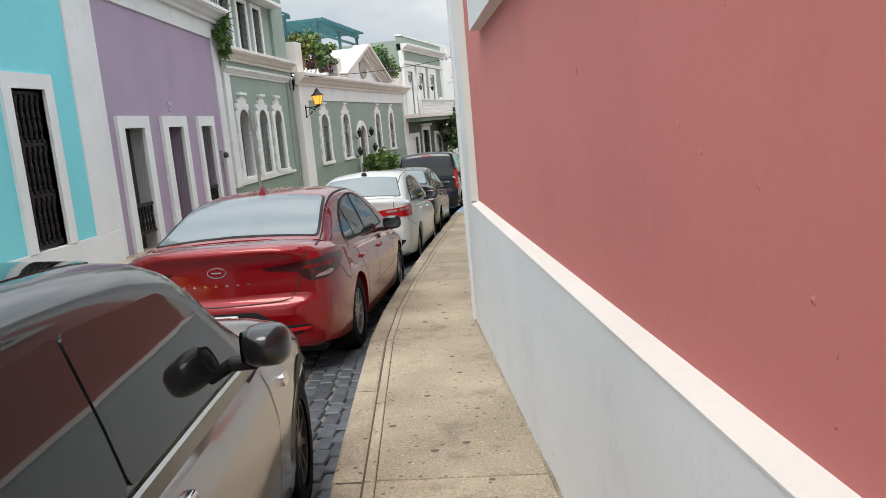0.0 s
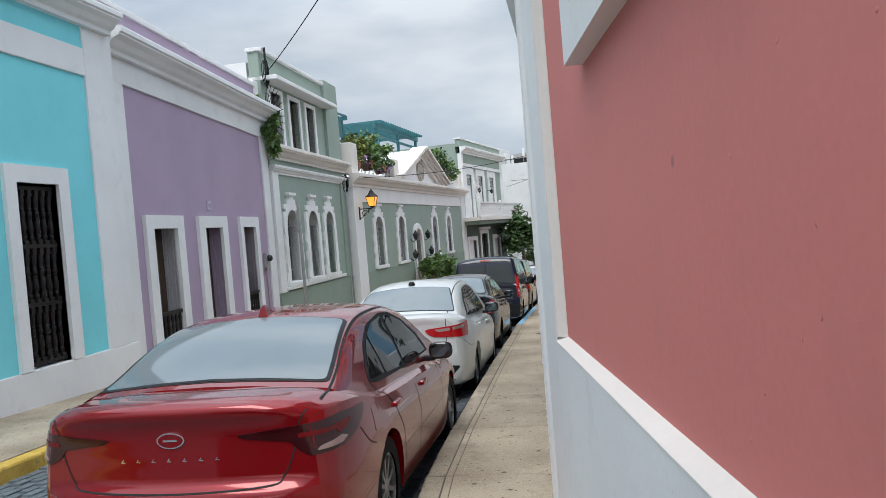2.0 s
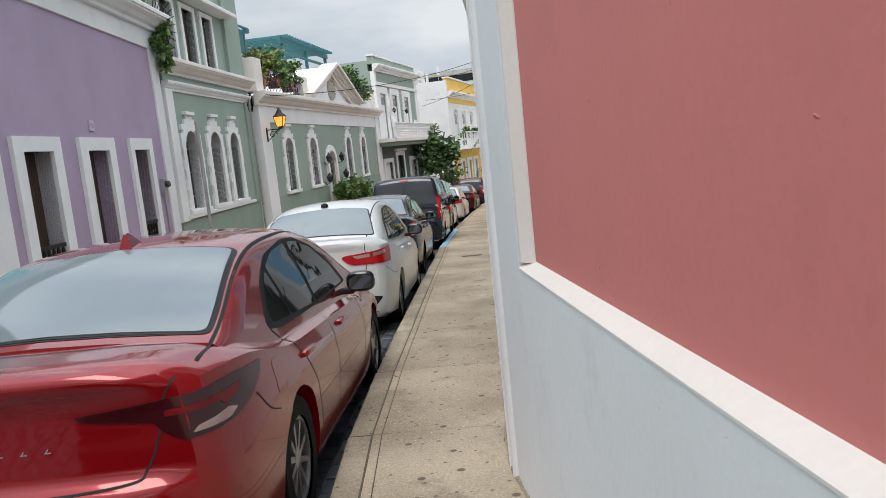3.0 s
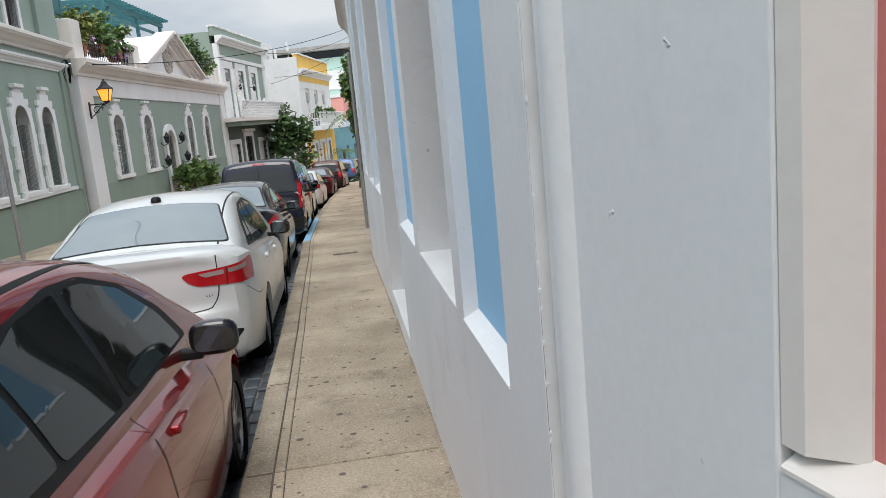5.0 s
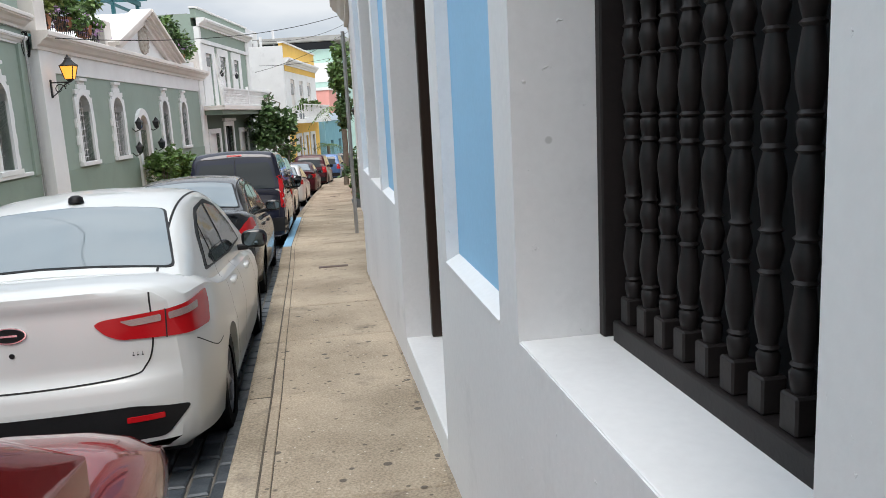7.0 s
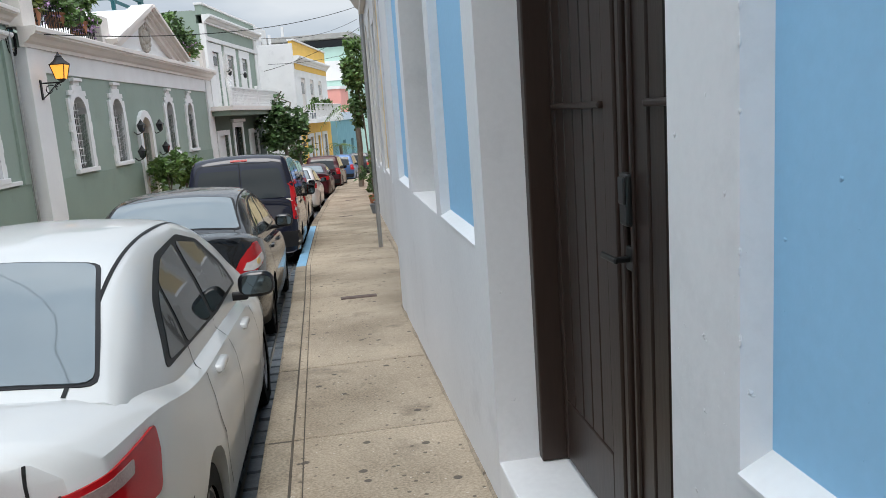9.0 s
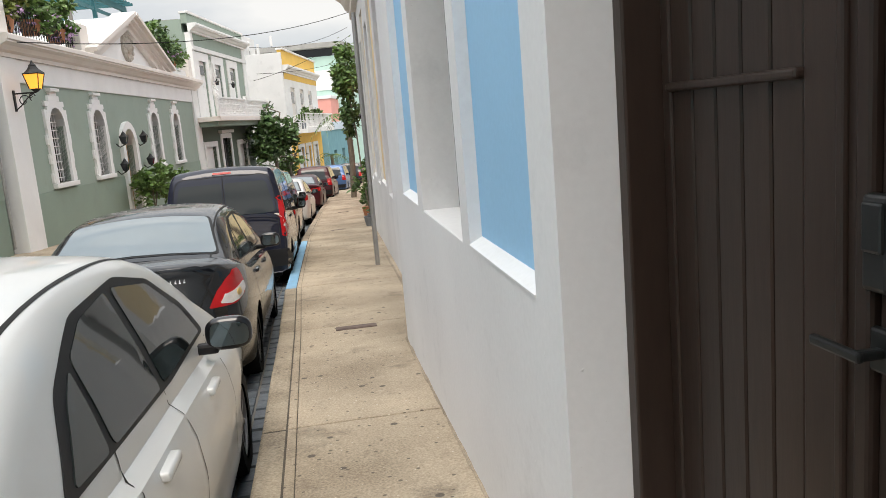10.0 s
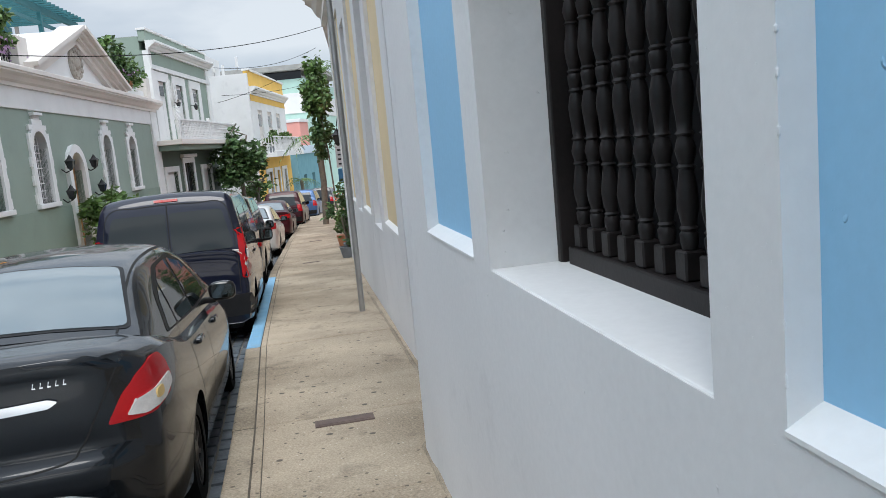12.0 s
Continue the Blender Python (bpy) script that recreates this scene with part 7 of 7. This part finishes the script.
for k in range(4):
    part("printed_bar", bevelled(-0.55, -0.1, -0.026, -0.019, 0.5 + k * 0.16, 0.56 + k * 0.16, 0), INK, board)
part("arm", tube([(-0.62, 0, 1.25), (0.6, 0, 1.25)], 0.02), IRON, board)
spost = thing("sign_post", pose(-6.35, 22.9, far_z(22.9)), "thin grey street post on the far pavement", "sign post")
part("post", lathe([(0.045, 0), (0.045, 3.4)], 10), STEEL, spost, smooth=60)
part("plate", bevelled(-0.03, -0.015, -0.14, 0.14, 2.6, 3.2, 0.01), STEEL, spost)

def potted(x, y, z, pot_r, n, spread, size, seed, label, material=LEAF, at=None):
    p = thing("potted_plant", pose(x, y, z), label, "potted plant", "potted plants")
    part("pot", lathe([(pot_r * 0.7, 0), (pot_r * 0.95, pot_r * 1.1), (pot_r, pot_r * 1.25), (pot_r * 0.85, pot_r * 1.25), (pot_r * 0.8, pot_r * 1.1)], 16), POT, p, smooth=40)
    rr = random.Random(seed)
    for i in range(5):
        part("stem", tube([(0, 0, pot_r), (rr.uniform(-0.3, 0.3) * spread[0], rr.uniform(-0.3, 0.3) * spread[1], pot_r + spread[2] * 1.2)], 0.014, 5), BARK, p)
    crown(p, "leaves", n, spread, size, seed, (0, 0, pot_r + spread[2] * 1.1), material)
    return p


for k, (dy, h, sx, n) in enumerate(((-0.5, 0.72, 0.58, 1000), (1.7, 0.68, 0.52, 900))):
    w = long.matrix_world @ Vector((0.85, 38.0 - 30 + dy, 0))
    potted(w.x, w.y, far_z(w.y), 0.36, n, (sx, sx * 1.2, h), 0.2, 20 + k, "leafy green shrub in a pot beside the front door", LEAF)
planter = thing("stone_planter", long.matrix_world @ pose(0.75, 8.6, far_z(38.6)), "low yellowish stone planter by the door", "planter")
part("trough", bevelled(-0.4, 0.4, -2.0, 2.0, 0, 0.35, 0.03), KERB_YELLOW, planter)
for k, (x, y, h) in enumerate(((1.15, 30.2, 0.6), (1.3, 31.2, 0.75), (1.55, 32.6, 0.7))):
    potted(x, y, near_z(y), 0.2, 420, (0.32, 0.4, h), 0.13, 40 + k, "bushy flowering pot plant against the wall", LEAF if k % 2 else LEAF_DARK)
flowers = thing("potted_plant", pose(1.3, 33.4, near_z(33.4)), "flowering pot plant with orange blooms by the wall", "potted plant", "potted plants")
part("pot", lathe([(0.16, 0), (0.22, 0.3), (0.18, 0.3)], 12), TERRACOTTA, flowers, smooth=40)
crown(flowers, "leaves", 350, (0.35, 0.4, 0.6), 0.12, 55, (0, 0, 0.8), LEAF)
crown(flowers, "blooms", 60, (0.3, 0.35, 0.4), 0.1, 56, (0, 0, 1.2), surface("orange_petals", (0.6, 0.15, 0.05), (0.7, 0.25, 0.1), 0.7))


def tree(x, y, z, height, spread, n, size, seed, label, material, trunk=0.11):
    t = thing("tree", pose(x, y, z), label, "tree")
    rr = random.Random(seed)
    top = height - spread[2] * 1.3
    part("trunk", joined(tube([(0, 0, -0.1), (0.06, 0.03, top * 0.5), (0.0, 0.08, top)], trunk, 8), *[tube([(0, 0.05, top * rr.uniform(0.75, 1.0)), (rr.uniform(-0.5, 0.5) * spread[0], rr.uniform(-0.5, 0.5) * spread[1], top + spread[2] * rr.uniform(0.4, 1.1)), (rr.uniform(-0.9, 0.9) * spread[0], rr.uniform(-0.9, 0.9) * spread[1], top + spread[2] * rr.uniform(0.9, 1.7))], trunk * 0.4, 5) for _ in range(7)]), BARK, t, smooth=50)
    crown(t, "crown", n, spread, size, seed, (0, 0, height - spread[2]), material)
    return t


tree(-2.55, 57.2, -2.3, 5.3, (1.45, 1.5, 1.75), 2600, 0.34, 3, "small leafy tree with a dark green crown by the houses", LEAF_DARK)
tree(-1.9, 59.8, -2.4, 2.6, (1.0, 1.2, 0.7), 700, 0.26, 4, "low green shrub under the blank white wall", LEAF)


def palm(x, y, z, h, seed, label, fronds=14, length=1.9):
    t = thing("palm_tree", pose(x, y, z), label, "palm tree")
    rr = random.Random(seed)
    part("trunk", tube([(0, 0, 0), (0.1, 0.1, h * 0.5), (0.05, 0.15, h)], 0.13, 8), BARK, t, smooth=50)
    for i in range(fronds):
        a = 2 * math.pi * i / fronds + rr.uniform(-0.2, 0.2)
        lift = rr.uniform(0.2, 1.0)
        bm = bmesh.new()
        spine = [Vector((0.05 + math.cos(a) * length * q, 0.15 + math.sin(a) * length * q, h + lift * q * 1.2 - 1.5 * q * q * length * 0.55)) for q in (k / 9 for k in range(10))]
        for k in range(1, 10):
            p = spine[k]
            d = (spine[k] - spine[k - 1]).normalized()
            side = d.cross(Vector((0, 0, 1))).normalized()
            for s in (-1, 1):
                tip = p + side * s * 0.42 * math.sin(math.pi * (k + 1) / 11) + d * 0.2 - Vector((0, 0, 0.14))
                bm.faces.new([bm.verts.new(q) for q in (p - d * 0.035, p + d * 0.035, tip)])
        for k in range(9):
            bm.faces.new([bm.verts.new(q) for q in (spine[k] - Vector((0, 0, 0.012)), spine[k + 1], spine[k] + Vector((0, 0, 0.012)))])
        part("frond", bm, LEAF, t)
    return t


palm(3.0, 53.0, near_z(53), 7.6, 5, "tall palm with arching green fronds beside a house")
palm(1.35, 46.0, near_z(46), 3.6, 6, "small palm with drooping fronds by the pavement", 12, 1.6)
vine = thing("climbing_vine", pose(1.2, 38.5, 1.2), "climbing vine hanging from a house wall", "climbing vine")
part("stem", tube([(0.3, 0, -2.6), (0.2, 0.3, 0.0), (0.0, 0.6, 2.2)], 0.03, 6), BARK, vine)
crown(vine, "leaves", 1500, (0.42, 1.1, 0.95), 0.2, 60, (0, 0.3, 2.1), LEAF, 0.5)
crown(vine, "hanging_leaves", 700, (0.30, 0.8, 0.9), 0.18, 61, (0.05, 0.2, 0.6), LEAF_DARK, 0.6)
palm(0.9, 74, near_z(74), 2.2, 16, "small palm in front of the low teal house", 12, 1.5)

for k, (u, n, sp, mt, zz) in enumerate(((1.4, 800, (0.5, 0.9, 0.6), LEAF_YELLOW, 4.95), (2.9, 900, (0.6, 1.1, 0.7), LEAF, 5.05), (4.5, 800, (0.6, 1.1, 0.6), LEAF, 5.0), (13.6, 900, (0.6, 1.0, 0.75), LEAF, 5.25), (15.1, 1100, (0.65, 1.2, 0.85), LEAF_DARK, 5.2), (16.7, 1100, (0.7, 1.2, 0.8), LEAF, 5.15))):
    p = thing("terrace_plant", long.matrix_world @ pose(-0.3, u, zz - 0.6), "green bushy plant along the roof terrace railing", "potted plant", "terrace plants")
    part("pot", lathe([(0.2, -0.03), (0.28, 0.35), (0.24, 0.35)], 12), TERRACOTTA, p, smooth=40)
    crown(p, "leaves", n, sp, 0.19, 70 + k, (0, 0, 0.75), mt)
    if k < 3 or k == 4:
        tagged(crown(p, "blooms", 40, (sp[0], sp[1], 0.3), 0.13, 80 + k, (0.15, 0, 0.3), FLOWER), kind="stuff")
for k, (m, n, sp) in enumerate(((sage.matrix_world @ pose(0.25, -0.25, 4.55), 420, (0.22, 0.28, 0.5)), (lilac.matrix_world @ pose(-0.1, 7.2, 5.55), 120, (0.15, 0.25, 0.25)))):
    p = thing("ledge_plant", m, "fern growing from a cornice ledge", "plant")
    crown(p, "leaves", n, sp, 0.17, 90 + k, (0, 0, 0.15), LEAF if not k else LEAF_YELLOW, 0.4)
for u in (1.0, 3.2, 5.2, 7.5):
    p = thing("balcony_plant", yel.matrix_world @ pose(0.8, u, 1.5), "green potted plant on a balcony", "potted plant", "balcony plants")
    part("pot", lathe([(0.2, 0), (0.26, 0.4), (0.2, 0.4)], 10), POT, p, smooth=40)
    crown(p, "leaves", 160, (0.3, 0.5, 0.5), 0.26, 100 + int(u * 3), (0, 0, 0.9), LEAF)
sun_guard = thing("fan_guard", balh.matrix_world @ pose(0.9, -0.5, 3.4), "white iron fan guard at the end of a balcony", "fan guard")
for i in range(16):
    a = radians(-75 + i * 12)
    part("spoke", tube([(0, 0, 0.4), (0.95 * math.cos(a) * 0.5, -0.95 * math.cos(a) * 0.6, 0.4 + 1.15 * math.sin(a))], 0.016, 4), TRIM, sun_guard)


def wire(a, b, sag, r=0.014):
    a, b = Vector(a), Vector(b)
    pts = [a.lerp(b, q) - Vector((0, 0, sag * 4 * q * (1 - q))) for q in (k / 16 for k in range(17))]
    w = thing("overhead_wire", Matrix.Translation(a), "thin black overhead wire crossing the street", "overhead wire", "overhead wires")
    part("strand", tube([p - a for p in pts], r, 5), RUBBER, w)


wire((-6.55, 30.2, 3.95), (2.2, 46, 6.4), 0.5, 0.012)
wire((-7.0, 22.9, 6.35), (0.8, 12, 8.4), 0.3, 0.012)
wire((-3.5, 60, 6.6), (3.0, 70, 8.6), 0.5)
wire((-3.5, 60, 4.6), (3.0, 66, 7.6), 0.3)
wire((-3.2, 60, 5.0), (5.0, 78, 7.5), 0.4)
coil = thing("cable_coil", sage.matrix_world @ pose(0.08, 6.6, 3.95), "loose black cable coiled on the wall corner", "cable")
for k in range(3):
    part("loop", tube([(0.03 * k, 0.3 + 0.24 * math.cos(q) * (1 - 0.15 * k), -0.2 + 0.32 * math.sin(q)) for q in (j * 0.5 for j in range(14))], 0.012, 5), RUBBER, coil)
part("drop", tube([(0.06, 0.1, 0), (0.06, 0.12, -4.6)], 0.03, 6), STEEL, coil)
coil2 = thing("cable_coil", sage.matrix_world @ pose(0.1, 0.1, 6.2), "service cable loops on the parapet", "cable")
for k in range(3):
    part("loop", tube([(0.03 * k, -0.1 + 0.2 * math.cos(q) * (1 - 0.15 * k), 0.2 + 0.34 * math.sin(q)) for q in (j * 0.5 for j in range(14))], 0.012, 5), RUBBER, coil2)
part("bracket", tube([(0, 0, -0.2), (0, 0, 0.9)], 0.03, 6), IRON, coil2)

# ---- paving bricks and small wear, last ----
rb = random.Random(11)
bw, bl = 0.118, 0.215
brick_meshes = []
for k in range(6):
    bm = bmesh.new()
    v = box(bm, -bw / 2 + 0.006 + rb.uniform(0, 0.004), bw / 2 - 0.006, -bl / 2 + 0.006, bl / 2 - 0.006 - rb.uniform(0, 0.006), -0.06, 0.0)
    for q in v[4:]:
        q.co.z += rb.uniform(-0.004, 0.004)
    tops = [e for e in bm.edges if all(q.co.z > -0.03 for q in e.verts)]
    bmesh.ops.bevel(bm, geom=tops, offset=0.009, segments=1, affect="EDGES")
    brick_meshes.append(finish(bm, "brick", COBBLE))
count = 0
verts, faces = [], []
for i in range(-30, 320):
    y = i * bl + 1.0
    if y < -5:
        continue
    a, b = kerb_x(y), far_kerb_x(y)
    n = int((a - b) / bw)
    for j in range(n):
        x = a - 0.01 - (j + 0.5) * bw
        yy = y + (bl / 2 if j % 2 else 0)
        near = 4.2 < yy < 13.5 and j < 5 and (j < 4 or yy < 9)
        z = road_z(x, yy) + rb.uniform(-0.006, 0.006) + 0.004
        if near and count < 300:
            o = part("brick", brick_meshes[rb.randrange(6)], COBBLE, road)
            o.location, o.rotation_euler = (x, yy, z), (radians(-3), 0, radians(rb.uniform(-2, 2)))
            count += 1
        elif y < 75:
            k = len(verts)
            e, f = bw / 2 - 0.007, bl / 2 - 0.007
            for dz, q in ((-0.05, 1.0), (0.0, 0.88)):
                verts += [(x - e * q, yy - f * q, z + dz + 0.058 * f * q), (x + e * q, yy - f * q, z + dz + 0.058 * f * q), (x + e * q, yy + f * q, z + dz - 0.058 * f * q), (x - e * q, yy + f * q, z + dz - 0.058 * f * q)]
            faces += [(k + 4, k + 5, k + 6, k + 7)] + [(k + c, k + (c + 1) % 4, k + 4 + (c + 1) % 4, k + 4 + c) for c in range(4)]
me = bpy.data.meshes.new("paving_bricks")
me.from_pydata(verts, [], faces)
rest = surface("blue_grey_paving_brick_rest", (0.065, 0.08, 0.10), (0.15, 0.17, 0.185), 0.5, 60, 9, 0.5, dirt=(0.24, 0.23, 0.2), dirt_amount=0.25)
me.materials.append(rest)
tagged(part("paving_bricks", me, rest, road), kind="stuff")
